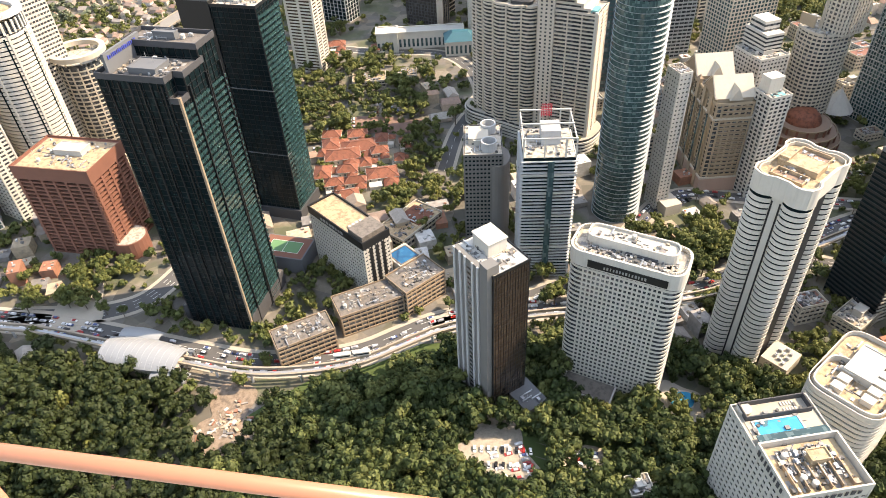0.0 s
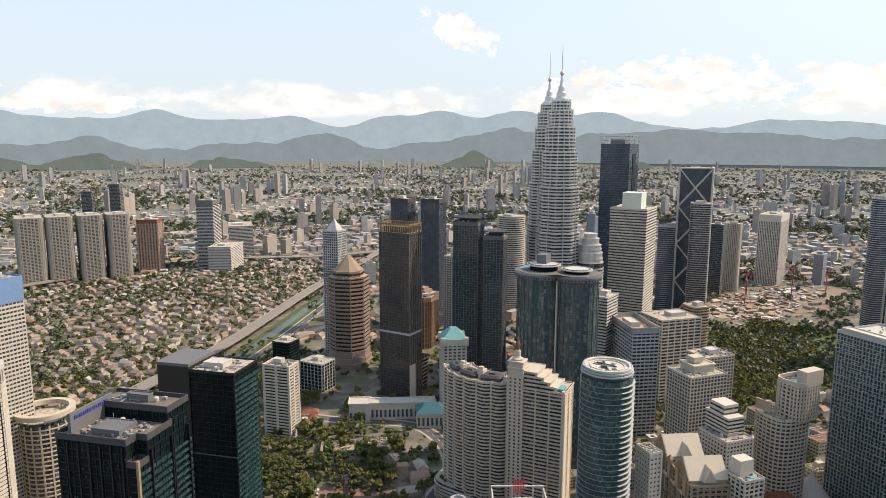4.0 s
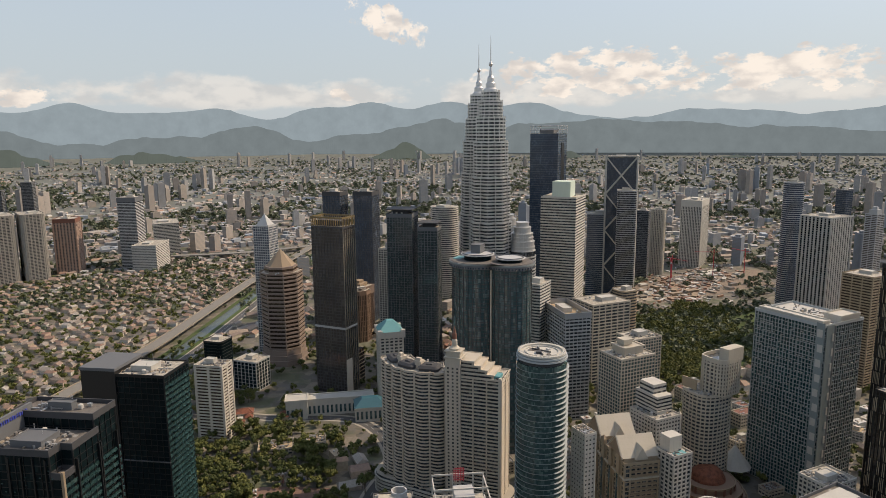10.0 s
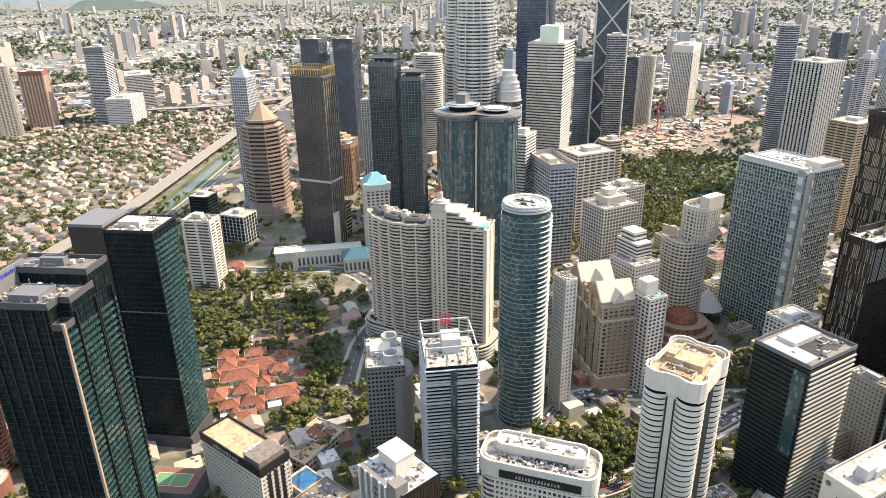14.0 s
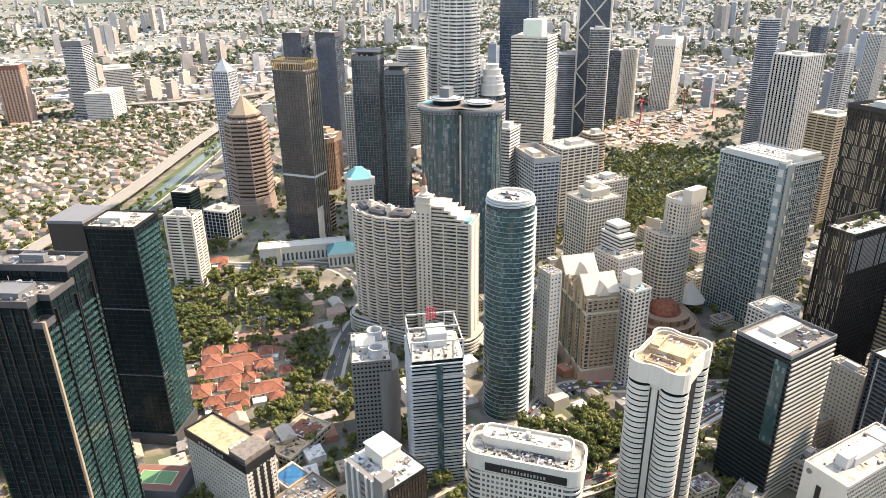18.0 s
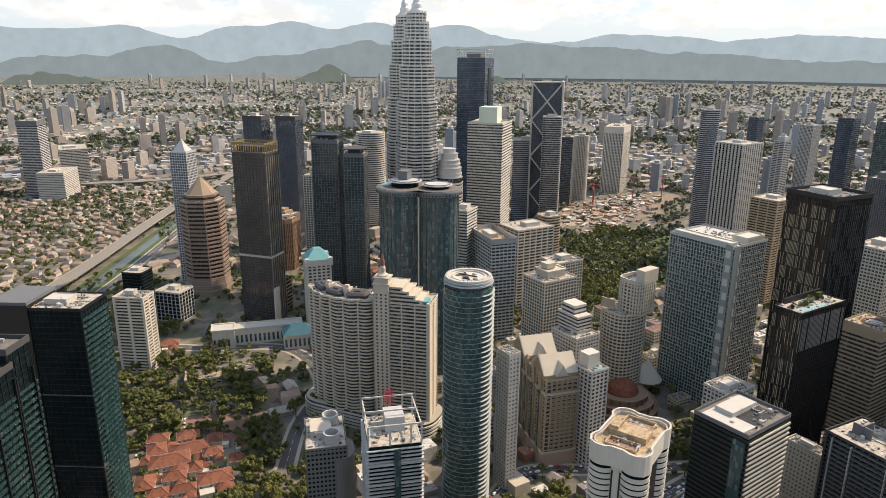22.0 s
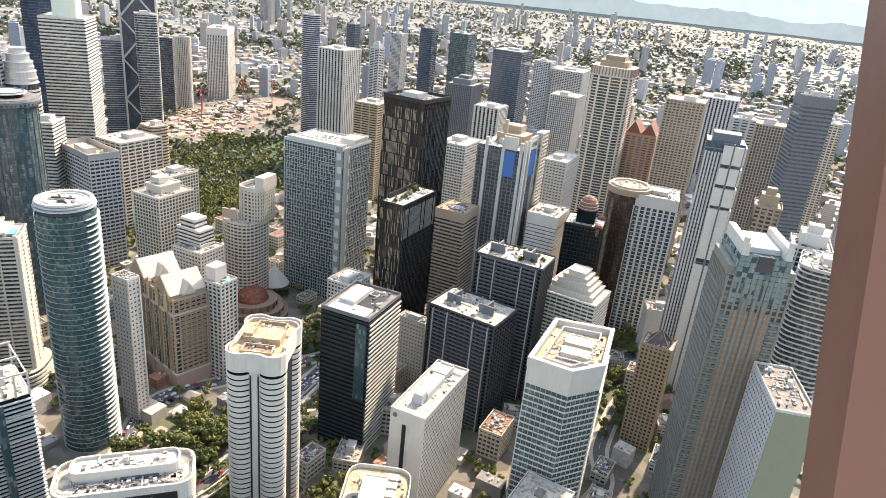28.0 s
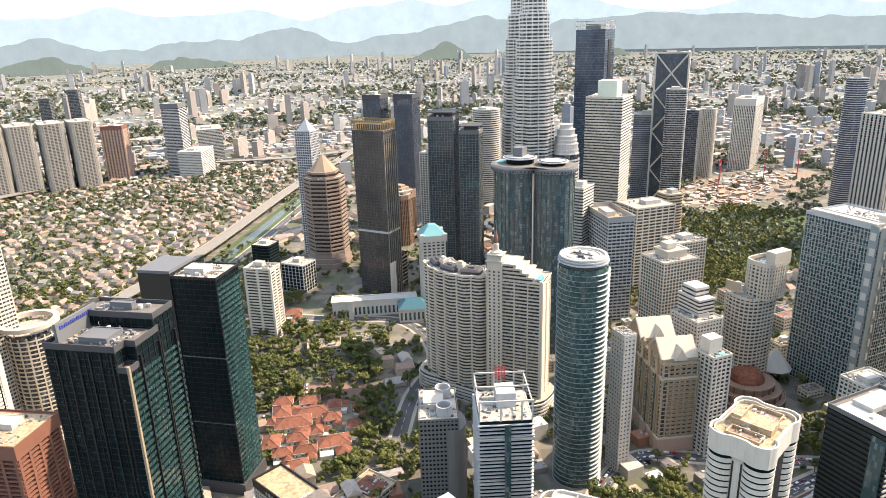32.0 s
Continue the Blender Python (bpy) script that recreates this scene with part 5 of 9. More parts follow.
def stone_tower():
    root, p = tower("stone_tower", "grey granite office tower with small square windows", quad(288, 268, -48, 26, 40), 74, G_DARK, M_STONE, fh=3.4, band=0.5, out=0.35, gap=2.6, pier=1.1, pier_out=0.4, single=True, parapet=1.0, clutter=12, roof=M_ROOF)
    w, d = abs(p[0][0]) * 2, abs(p[0][1]) * 2
    for y in (-d * 0.3, d * 0.3):
        put("roof_drum", mesh_of("roof_drum", *rim_data(disc(5.5, 24, 4, y), 74, 81, 0.9), M_GREY), root)
    put("curved_side", prism("curved_side", disc(9, 24, w / 2 - 3, -d / 2 + 12, 14), -2, 66, M_STONE), root)
    put("plant_house", prism("plant_house", rect(14, 16, -3, 2), 74, 79, M_CREAM), root)


def louvre_tower():
    root, p = tower("louvre_tower", "white unfinished tower with stacked open floor slabs", quad(283, 214, -48, 32, 36), 96, G_DARK, M_GREY, fh=2.6, band=0.24, out=1.3, clutter=5, parapet=0, roof=M_ROOF, room=False)
    w, d = abs(p[0][0]) * 2, abs(p[0][1]) * 2
    put("glass_spine", prism("glass_spine", rect(4, 3, 1, -d / 2 - 0.4), 0, 94, G_TEAL), root, label="teal glass spine between slabs")
    for x in (-w / 2, -w * 0.1, w * 0.3, w / 2):
        for y in (-d / 2, d / 2):
            put("frame_column", shared("lv_c", lambda: box("frame_column", 0.9, 0.9, 13, M_WHITE2)), root, (x, y, 96))
    for y in (-d / 2, 0, d / 2):
        put("frame_beam", shared("lv_b", lambda: box("frame_beam", 33, 0.7, 0.9, M_WHITE2)), root, (0, y, 109))
    for x in (-w / 2, w / 2):
        put("frame_beam", shared("lv_b2", lambda: box("frame_beam", 0.7, 37, 0.9, M_WHITE2)), root, (x, 0, 107.5))
    put("roof_house", prism("roof_house", rect(12, 14, 2, 4), 96, 106, M_GREY), root)
    rng = random.Random(3)
    lat = []
    for i in range(7):
        lat += [box_data(0.35, 0.35, 9, -3 + i, 12, 108), box_data(7, 0.35, 0.35, 0, 12, 109 + i * 1.2)]
    put("red_lattice", mesh_of("red_lattice", *join_data(lat), M_REDSTEEL), root, label="red steel lattice on the roof")
    for z, k in ((26, 1.8), (52, 1.4), (70, 1.7), (84, 1.5)):
        put("terrace_slab", prism("terrace_slab", offset(p, k), z, z + 0.9, M_WHITE2), root)
    for k in range(14):
        put("service_box", shared("lv_s", lambda: box("service_box", 3.2, 1.6, 2.2, M_DGREY)), root, (-w / 2 - 0.4, -d / 2 + 3 + (k * 7) % 30, 6 + k * 6.3), 90)


def grey_condo():
    # bowed wing of scalloped bays, stair turret and stepped wing on one podium
    front = [(477 + r * math.cos(a), 355 + r * math.sin(a)) for r, a in ((52.6 + 2.2 * abs(math.sin(math.pi * k / 7)), radians(135 + 85 * k / 42)) for k in range(43))]
    back = [(477 + 28 * math.cos(a), 355 + 28 * math.sin(a)) for a in (radians(220 - 85 * k / 10) for k in range(11))]
    root, p = tower("balcony_flats", "beige-grey apartment wing with a bowed front of scalloped balcony bays", front + back, 120, G_GREY, M_SAND_W, fh=3.1, band=0.40, out=0.7, clutter=0, parapet=1.2, turn=0, roof=M_ROOF)
    cx, cy = 477 - root.location.x, 355 - root.location.y
    for k in range(7):
        a = radians(135 + 85 * k / 6)
        put("bay_pier", shared("gc_pier", lambda: box("bay_pier", 1.6, 1.2, 121, M_SAND_W)), root, (cx + 53.3 * math.cos(a), cy + 53.3 * math.sin(a), 0), math.degrees(a))
    for k in range(3):
        a = radians(150 + 27 * k)
        at = (cx + 43 * math.cos(a), cy + 43 * math.sin(a), 120.2)
        put("roof_pavilion", shared("gc_pav", lambda: mesh_of("roof_pavilion", *join_data([prism_data(rounded(rect(18, 13), 3, 2), 0, 2.6), prism_data(rounded(rect(19.5, 14.5), 3, 2), 2.6, 4.4, 0.7), prism_data(rect(6, 5), 4.4, 5.6, 0.8)]), M_CHAR)), root, at, 90 + math.degrees(a), label="dark hipped roof pavilion")
    for k in range(2):
        a = radians(163 + 28 * k)
        put("lift_house", shared("gc_lift", lambda: mesh_of("lift_house", *join_data([box_data(7, 6, 7), box_data(3, 4, 9.5, 1, 0)]), M_SAND_W)), root, (cx + 42 * math.cos(a), cy + 42 * math.sin(a), 120.2), math.degrees(a))
    root, p = tower("balcony_flats", "beige apartment wing with stacked balconies stepping down from a turret", quad(444.6, 271, 17, 26, 46), 122, G_GREY, M_SAND_W, fh=3.1, band=0.34, out=1.2, gap=11.3, pier=0.9, pier_out=1.35, single=True, clutter=0, parapet=1.0, room=False)
    for j in range(4):
        y0, h0 = -17 + 5.5 * j, 122 + 3.3 * j
        put("crown_step", mesh_of("crown_step", *join_data([box_data(23, 22.8 - y0, 3.3, -0.5, (22.8 + y0) / 2, h0), rim_data(rect(24.4, 23.6 - y0, -0.5, (22.8 + y0) / 2), h0 + 2.4, h0 + 3.9, 0.5)]), M_CREAM if j % 2 else M_SAND_W), root)
        put("step_window", box("step_window", 0.3, 18 - y0, 1.3, G_GREY), root, (-12.1, (22 + y0) / 2, h0 + 0.6))
    put("roof_glass", prism("roof_glass", rect(10, 8, -6, -18), 122.3, 124.6, M_TEAL), root, label="teal glazed roof terrace")
    put("spine", prism("spine", rect(11, 13, -9.5, 17), -2, 137, M_SAND_W), root, label="pale stair spine with small windows")
    put("spine_cap", mesh_of("spine_cap", *join_data([box_data(13, 15, 1.2, -9.5, 17, 137), box_data(10, 12, 4.5, -9.5, 17, 138.2), box_data(12, 14, 0.9, -9.5, 17, 142.7)]), M_CREAM), root)
    for k in range(41):
        for y in (13, 17, 21):
            put("spine_window", shared("gc_w", lambda: box("spine_window", 0.3, 1.5, 1.4, G_GREY)), root, (-15.05, y, 4 + k * 3.1))
    put("turret", lathe("turret", [(4.6, 143.6), (4.8, 145), (3.0, 146), (2.4, 147), (2.4, 151), (1.4, 153)], M_CREAM, 14), root, (-9.5, 17, 0))
    put("turret_lantern", lathe("turret_lantern", [(1.7, 152.5), (1.9, 157), (1.2, 158.5), (0.3, 163)], M_RUST, 10), root, (-9.5, 17, 0), label="rust-red lattice lantern")
    put("end_pier", prism("end_pier", rect(2.2, 2.2, -13.2, -22.6), -2, 124, M_WHITE), root)
    root = thing("condo_podium", 448, 332, "white banded parking podium with curved ends", "podium", 0, 6)
    p = rounded(rect(46, 132), 21, 8)
    put("core", prism("core", p, -2, 16, G_GREY), root)
    floors(root, p, 0, 16, 3.2, 0.5, 1.0, M_WHITE)
    put("deck", prism("deck", offset(p, -0.5), 16, 16.4, M_PAVE), root)
    for k in range(24):
        plant(root, (-18 + 2 * (k % 2), -58 + 4.9 * k, 16.4), 1.9)


black_glass_tower(), hotel_slab(), dark_tower(), dark_tower_tall(), white_hotel(), hotel_annex(), brown_hotel(), curved_white_tower()

lobed_tower()
striped_tower(), white_office(), octagon_tower(), dark_flats(), terrace_flats(), patterned_flats(), black_tower(), round_tower(), chateau_office(), stone_tower(), louvre_tower(), grey_condo()


# ---- towers farther out ----


def star(r, n=64):
    return [((r * (1 + 0.055 * math.cos(8 * a))) * math.cos(a), (r * (1 + 0.055 * math.cos(8 * a))) * math.sin(a)) for a in (2 * math.pi * i / n for i in range(n))]


M_CHROME = plain("brushed_steel_cladding", (0.62, 0.60, 0.57), 0.32, 0.55)


def twin_tower(x, y, rz):
    root = thing("twin_tower", x, y, "steel-clad tapering tower with ring floors and tall spire", "skyscraper", 0, rz, "twin towers")
    steps = ((0, 205, 25.5), (205, 262, 23.6), (262, 306, 20.6), (306, 336, 17.2), (336, 356, 13.8), (356, 368, 10.5))
    for a, b, r in steps:
        put("shaft", prism("shaft", star(r), a - (2 if a == 0 else 0), b, G_GREY), root)
        n = round((b - a) / 4.1)
        me = prism("floor_ring", star(r + 0.9), 0, 1.7, M_CHROME)
        lip = prism("sunshade", star(r + 1.7), 0, 0.35, M_CHROME)
        for i in range(n):
            put("floor_ring", me, root, (0, 0, a + i * (b - a) / n))
            if i % 2 == 0:
                put("sunshade", lip, root, (0, 0, a + i * (b - a) / n + 1.9))
        put("setback_deck", prism("setback_deck", star(r + 1.2), b, b + 1.0, M_CHROME), root)
        ribs = []
        for i in range(16):
            t = 2 * math.pi * i / 16
            ribs.append(beam_data(((r + .9) * math.cos(t), (r + .9) * math.sin(t), a), ((r + .9) * math.cos(t), (r + .9) * math.sin(t), b + 3), 0.8))
        put("rib_ring", mesh_of("rib_ring", *join_data(ribs), M_CHROME), root, kind="stuff")
    put("pinnacle", lathe("pinnacle", [(9, 368), (8.6, 372), (6.4, 374), (6.2, 379), (4.4, 381), (4.2, 386), (2.4, 389), (1.8, 395), (1.0, 400)], M_CHROME, 24), root)
    put("ring_ball", lathe("ring_ball", [(0.5, 399), (1.8, 400.5), (2.6, 402), (2.6, 403), (1.8, 404.5), (0.5, 406)], M_CHROME, 16), root, label="ringed steel ball below the spire")
    put("spire", lathe("spire", [(0.7, 405), (0.55, 420), (0.2, 437)], M_CHROME, 8), root)
    # lower round annex stepping in towards its top
    for z0, z1, r in ((-2, 168, 17), (168, 180, 15.6), (180, 190, 13.6), (190, 198, 11), (198, 204, 8)):
        put("annex", prism("annex", disc(r, 28, 33, -25), z0, z1, G_GREY if z0 < 0 else M_CHROME), root)
        me = prism("annex_ring", disc(r + 0.9, 28, 33, -25), 0, 1.9, M_CHROME)
        for i in range(int((z1 - max(z0, 0)) / 4.1)):
            put("annex_ring", me, root, (0, 0, max(z0, 0) + i * 4.1))
        put("annex_deck", prism("annex_deck", disc(r + 0.6, 28, 33, -25), z1, z1 + 0.8, M_CHROME), root)


twin_tower(735, 465, -20)
twin_tower(798, 524, -20)

LOBES = star_union([(4, 15, 26), (5, -19, 21.5)], 84)
ca, sa = math.cos(radians(12)), math.sin(radians(12))
root, p = tower("emerald_tower", "dark teal glass tower of two curved halves with disc crowns", [(560 + ca * x - sa * y, 354 + sa * x + ca * y) for x, y in LOBES], 188, G_LEAF, M_CHAR, fh=3.8, band=0.12, out=0.15, clutter=0, parapet=0, turn=12)
piers(root, p[::2], 0, 188, 90, 0.45, 0.35, M_CHAR, single=False)
put("crown_skirt", prism("crown_skirt", offset(p, 2.6), 188, 193, M_DGREY), root)
put("crown_band", rim("crown_band", offset(p, 2.9), 191.6, 192.8, 1.0, M_RING), root)
cell_panels(root, offset(p, 2.6)[::2], 188.4, 191.4, 3.0, 3.0, (0.5, 0.55), 0.3, G_BLUE, "crown_glazing", 1.0, seed=2)
put("crown_deck", prism("crown_deck", offset(p, 1.0), 193, 193.5, M_ROOFD), root)
ox, oy = 560 - root.location.x, 354 - root.location.y
for (x, y, r), z in (((4, 15, 17), 198.5), ((5, -19, 15), 196.5)):
    at = (ca * ox + sa * oy + x, -sa * ox + ca * oy + y, 0)
    put("crown_drum", prism("crown_drum", disc(r - 3, 32), 193.5, z, G_DARK), root, at)
    put("crown_disc", prism("crown_disc", disc(r, 36), z, z + 0.9, M_GREY), root, at, label="pale overhanging disc roof")
    put("crown_disc_top", rim("crown_disc_top", disc(r - 1.5, 36), z + 0.9, z + 1.7, 1.0, M_DGREY), root, at)
put("plant_house", mesh_of("plant_house", *join_data([box_data(13, 10, 8, 6, 16, 199.4), box_data(13.6, 10.6, 0.8, 6, 16, 207.4)]), M_DGREY), root)
put("roof_pool", prism("roof_pool", rect(16, 9, 2, 34), 193.5, 193.9, M_TEAL), root, label="teal rooftop pool")
put("slit", prism("slit", rect(5, 3.4, -13.5, -5.5), 0, 188, M_PINK), root, label="pinkish shaft between the glass halves")
put("stair_spine", prism("stair_spine", rect(3.0, 1.2, -16.6, -7.2), 0, 188, M_CREAM), root, label="pale vertical strip between glass halves")

FAR = dict(single=False, clutter=4)
root, p = tower("slatted_office", "pale office block with fine horizontal louvres", block(61.6, 770, 34, 5, 0.8), 146, G_GREY, M_WHITE2, fh=3.6, band=0.5, out=0.4, **FAR)
root, p = tower("white_striped_tower", "white office tower with dark window bands and a glass box crown", block(63.8, 960, 62, 12, 0.85), 228, G_GREY, M_WHITE, fh=3.9, band=0.52, out=0.5, parapet=2, **FAR)
put("glass_box", prism("glass_box", rect(28, 26), 228, 250, paint("pale_green_panel", (0.55, 0.62, 0.52))), root, label="pale green glass box crown")
root, p = tower("dark_slab_tower", "tall dark blue glass tower with an open steel crown", block(62.5, 1150, 61, 12, 0.8), 316, G_BLUE, M_DGREY, fh=3.9, band=0.10, out=0.1, parapet=0, **FAR)
w, d = abs(p[0][0]) * 2, abs(p[0][1]) * 2
# Black strip on the face: a recess's shade given as colour.
put("recess", prism("recess", rect(w * 0.3, 1.0, 0, -d / 2 - 0.3), 0, 300, M_BLACK), root)
cage = [beam_data((x, y, 316), (x, y, 329), 0.9) for x in (-w / 2, -w / 4, 0, w / 4, w / 2) for y in (-d / 2, d / 2)]
cage += [beam_data((-w / 2, y, z), (w / 2, y, z), 0.9) for y in (-d / 2, d / 2) for z in (322, 328.5)] + [beam_data((x, -d / 2, z), (x, d / 2, z), 0.9) for x in (-w / 2, w / 2) for z in (322, 328.5)]
put("crown_cage", mesh_of("crown_cage", *join_data(cage), M_STEEL), root, label="open steel crown frame")
put("plant_house", prism("plant_house", rect(w * 0.5, d * 0.5), 316, 324, M_DGREY), root)

root, p = tower("braced_tower", "dark glass tower with white diagonal bracing", block(68.4, 1300, 56, 22, 1.0), 272, G_BLUE, M_CHAR, fh=3.9, band=0.1, out=0.1, parapet=2, **FAR)
w = abs(p[0][0]) * 2
bd = []
for y in (-w / 2 - 1,):
    for k in range(4):
        z0, z1 = 272 - 68 * (k + 1), 272 - 68 * k
        bd += [beam_data((-w / 2, y, z0), (0, y, (z0 + z1) / 2), 2.4), beam_data((0, y, (z0 + z1) / 2), (w / 2, y, z1), 2.4), beam_data((w / 2, y, z0), (0, y, (z0 + z1) / 2), 2.4), beam_data((0, y, (z0 + z1) / 2), (-w / 2, y, z1), 2.4)]
    bd += [beam_data((sx * w / 2, y, 0), (sx * w / 2, y, 274), 2.6) for sx in (-1, 1)] + [beam_data((-w / 2, y, 273), (w / 2, y, 273), 2.6)]
bx = [([(-yy, xx, zz) for xx, yy, zz in v], f) for v, f in [(list((a, b, c) for a, b, c in q[0]), q[1]) for q in bd]]
put("front_brace", mesh_of("front_brace", *join_data(bd), M_WHITE), root, label="white diagonal steel brace")
put("side_brace", mesh_of("side_brace", *join_data([([(y, x, z) for x, y, z in v], f) for v, f in bd]), M_WHITE), root, label="white diagonal steel brace")
tower("grey_glass_tower", "grey glass tower with rounded shoulder", rounded(block(68.9, 1240, 34, 22, 1.0), 7), 214, G_GREY, M_STEEL, fh=3.9, band=0.3, **FAR)
root, p = tower("slotted_block", "white block with tall upright slots and roof drums", block(68.2, 1480, 74, 10, 0.6), 62, G_GREY, M_WHITE, fh=12, band=0.15, gap=6, pier=3.2, **FAR)
for i in range(4):
    put("roof_drum", shared("sb_d", lambda: prism("roof_drum", disc(4, 16), 0, 9, M_WHITE)), root, (-24 + 16 * i, 0, 62))
tower("beige_curved_tower", "beige tower with rounded front and pale fins", rounded(block(71.4, 1560, 36, 10, 1.2), 9), 146, G_GREY, M_CREAM, fh=3.8, band=0.2, gap=4, pier=2.2, **FAR)
tower("grey_office_tower", "dark grey banded office tower", block(70.2, 1500, 34, 10, 1.0), 150, G_GREY, M_DGREY, fh=3.8, band=0.3, **FAR)
tower("white_fin_slab", "white slab tower with fine upright fins", block(74.2, 1700, 62, 5, 0.5), 157, G_GREY, M_WHITE, fh=7, band=0.1, gap=3.4, pier=1.9, crown=14, **FAR)
tower("blue_glass_tower", "blue glass office tower with bands", block(66.6, 1300, 38, 22, 1.0), 165, G_BLUE, M_GREY, fh=3.8, band=0.2, **FAR)

# north side
M_DRAB = paint("drab_render", (0.31, 0.285, 0.245), wear=0.6)
for az in (16.3, 18.2, 20.2, 22.1):
    tower("tan_flats", "drab beige curved apartment slab with balcony stacks", rounded(block(az, 1740, 55, 75, 0.6), 9), 150, G_GREY, M_DRAB, fh=3.2, band=0.4, out=0.9, gap=7, pier=2.2, pier_out=1.2, **FAR)
for az, hh in ((20.3, 196), (22.2, 212)):
    tower("dark_flats", "dark grey apartment tower far off", block(az, 1850, 30, 50), hh, G_GREY, M_DGREY, fh=3.4, band=0.3, **FAR)
tower("red_stripe_tower", "brick-red tower with white window strips", block(24.4, 1790, 58, 50, 1.0), 128, G_GREY, M_PINK, fh=3.5, band=0.3, gap=7, pier=3.6, crown=8, top_mat=M_RUST, **FAR)
tower("grey_office_tower", "grey office tower with dark crown", block(28.8, 1780, 58, 40, 0.8), 172, G_GREY, M_GREY, fh=3.6, band=0.4, crown=10, top_mat=M_DGREY, **FAR)
tower("pale_block", "pale grey block with slotted upper storeys", block(30.0, 1740, 84, 40, 0.6), 62, G_GREY, M_WHITE2, fh=4, band=0.7, **FAR)
root, p = tower("white_portal_tower", "white tower with a square opening at the top", block(31.2, 1960, 66, 60, 0.6), 86, G_GREY, M_WHITE, fh=4, band=0.5, **FAR)
root, p = tower("spired_tower", "slim blue-grey tower with a stepped spire", block(38.8, 1000, 34, 20, 1.0), 188, G_BLUE, M_GREY, fh=3.7, band=0.3, gap=3.4, pier=0.8, **FAR)
put("cap", pyramid("cap", rect(20, 20), 188, 206, M_GREY), root)
root, p = tower("octagon_office", "brown octagonal tower with a pointed roof", rounded(block(39.9, 936, 66, 30, 1.0), 14, 1), 130, G_BROWN, M_ROSEL, fh=5.6, band=0.45, out=1.5, gap=16, pier=1.2, **FAR)
put("upper_drum", prism("upper_drum", [(0.8 * x, 0.8 * y) for x, y in p], 130, 139, M_ROSEL), root)
put("drum_window", prism("drum_window", offset([(0.8 * x, 0.8 * y) for x, y in p], 0.2), 133, 136, G_BROWN), root)
for k in range(3):
    put("base_step", prism("base_step", offset(p, 1.6 + 1.5 * k), -2, 22 - 7 * k, M_ROSEL), root)
put("pointed_roof", pyramid("pointed_roof", [(0.72 * x, 0.72 * y) for x, y in p], 139, 162, M_TAN), root, label="pale pointed roof")
root, p = tower("brown_tower", "tall bronze glass tower with slatted crown and white foot panel", quad(568, 566, 12, 27, 44), 210, G_SMOKEB, M_CHAR, fh=3.8, band=0.22, out=0.1, gap=4.4, pier=0.5, single=False, clutter=4, crown=2, parapet=0)
piers(root, p, 210, 221, 3.2, 0.5, 0.5, M_GILT, name="crown_slat")
piers(root, p, 0, 206, 4.4, 0.5, 0.9, M_VIA, name="side_fin", edges=(0,))
put("crown_rail", rim("crown_rail", offset(p, 0.6), 219.6, 221.6, 0.8, M_GILT), root)
put("belt_rail", rim("belt_rail", offset(p, 0.5), 84, 86.5, 0.6, M_GREY), root)
put("crown_house", prism("crown_house", rect(20, 34), 210, 217, M_CHAR), root)
put("white_panel", prism("white_panel", rect(12, 1.2, -9, -23.2), 0, 46, M_WHITE), root, label="tall white panel at the foot")
put("side_podium", prism("side_podium", rect(34, 30, 26, 2), -2, 44, G_BROWN), root)
floors(root, rect(34, 30, 26, 2), 0, 44, 5, 0.3, 0.3, M_BEIGE)
root, p = tower("brown_block", "brown stone office block with upright fins and a tan roof house", block(46.3, 1035, 48, 12, 0.9), 82, G_BROWN, M_ROSE, fh=4.0, band=0.2, out=0.2, gap=2.6, pier=0.8, pier_out=0.8, **FAR)
put("crown_band", rim("crown_band", offset(p, 1.0), 70, 83, 1.5, M_ROSE), root)
put("roof_house", mesh_of("roof_house", *join_data([prism_data([(0.6 * x, 0.6 * y) for x, y in p], 82, 88), prism_data([(0.35 * x, 0.35 * y) for x, y in p], 88, 92)]), M_TAN), root)
put("podium", prism("podium", offset(p, 5), -2, 12, M_BEIGE), root)
put("podium_band", prism("podium_band", offset(p, 5.2), 4, 9, G_BROWN), root)
for az, d, W, h in ((44.6, 1150, 42, 222), (47.2, 1140, 43, 222)):
    tower("navy_tower", "dark navy glass office tower", block(az, d, W, 20, 1.0), h, G_BLUE, M_CHAR, fh=3.8, band=0.12, gap=5, pier=0.4, crown=6, **FAR)
tower("white_grid_flats", "white apartment tower with a square grid", block(48.9, 930, 26, 15, 1.0), 160, G_GREY, M_WHITE, fh=3.3, band=0.35, gap=4, pier=1.0, **FAR)
for az, d, W, h in ((50.2, 900, 42, 212), (52.5, 880, 31, 196)):
    root, p = tower("green_grey_flats", "dark grey-green glass apartment tower", block(az, d, W, 25, 1.0), h, G_SMOKE, M_DGREY, fh=3.4, band=0.2, gap=4, pier=0.6, crown=4, top_mat=M_DGREY, **FAR)
    cell_panels(root, offset(p, 0.4), 4, h - 8, 3.4, 3.0, (0.6, 0.5), 0.2, G_ROUND, "warm_panelling", 0.3, seed=31)
    put("roof_cap", mesh_of("roof_cap", *join_data([prism_data([(0.6 * x, 0.6 * y) for x, y in p], h, h + 6), prism_data(offset(p, 1.0), h + 6, h + 7.2)]), M_CHAR), root, label="flat overhanging dark roof cap")
root, p = tower("round_white_office", "white banded round office building", disc(26, 32, 1049, 768), 178, G_GREY, M_WHITE, fh=4, band=0.5, out=0.8, **FAR)
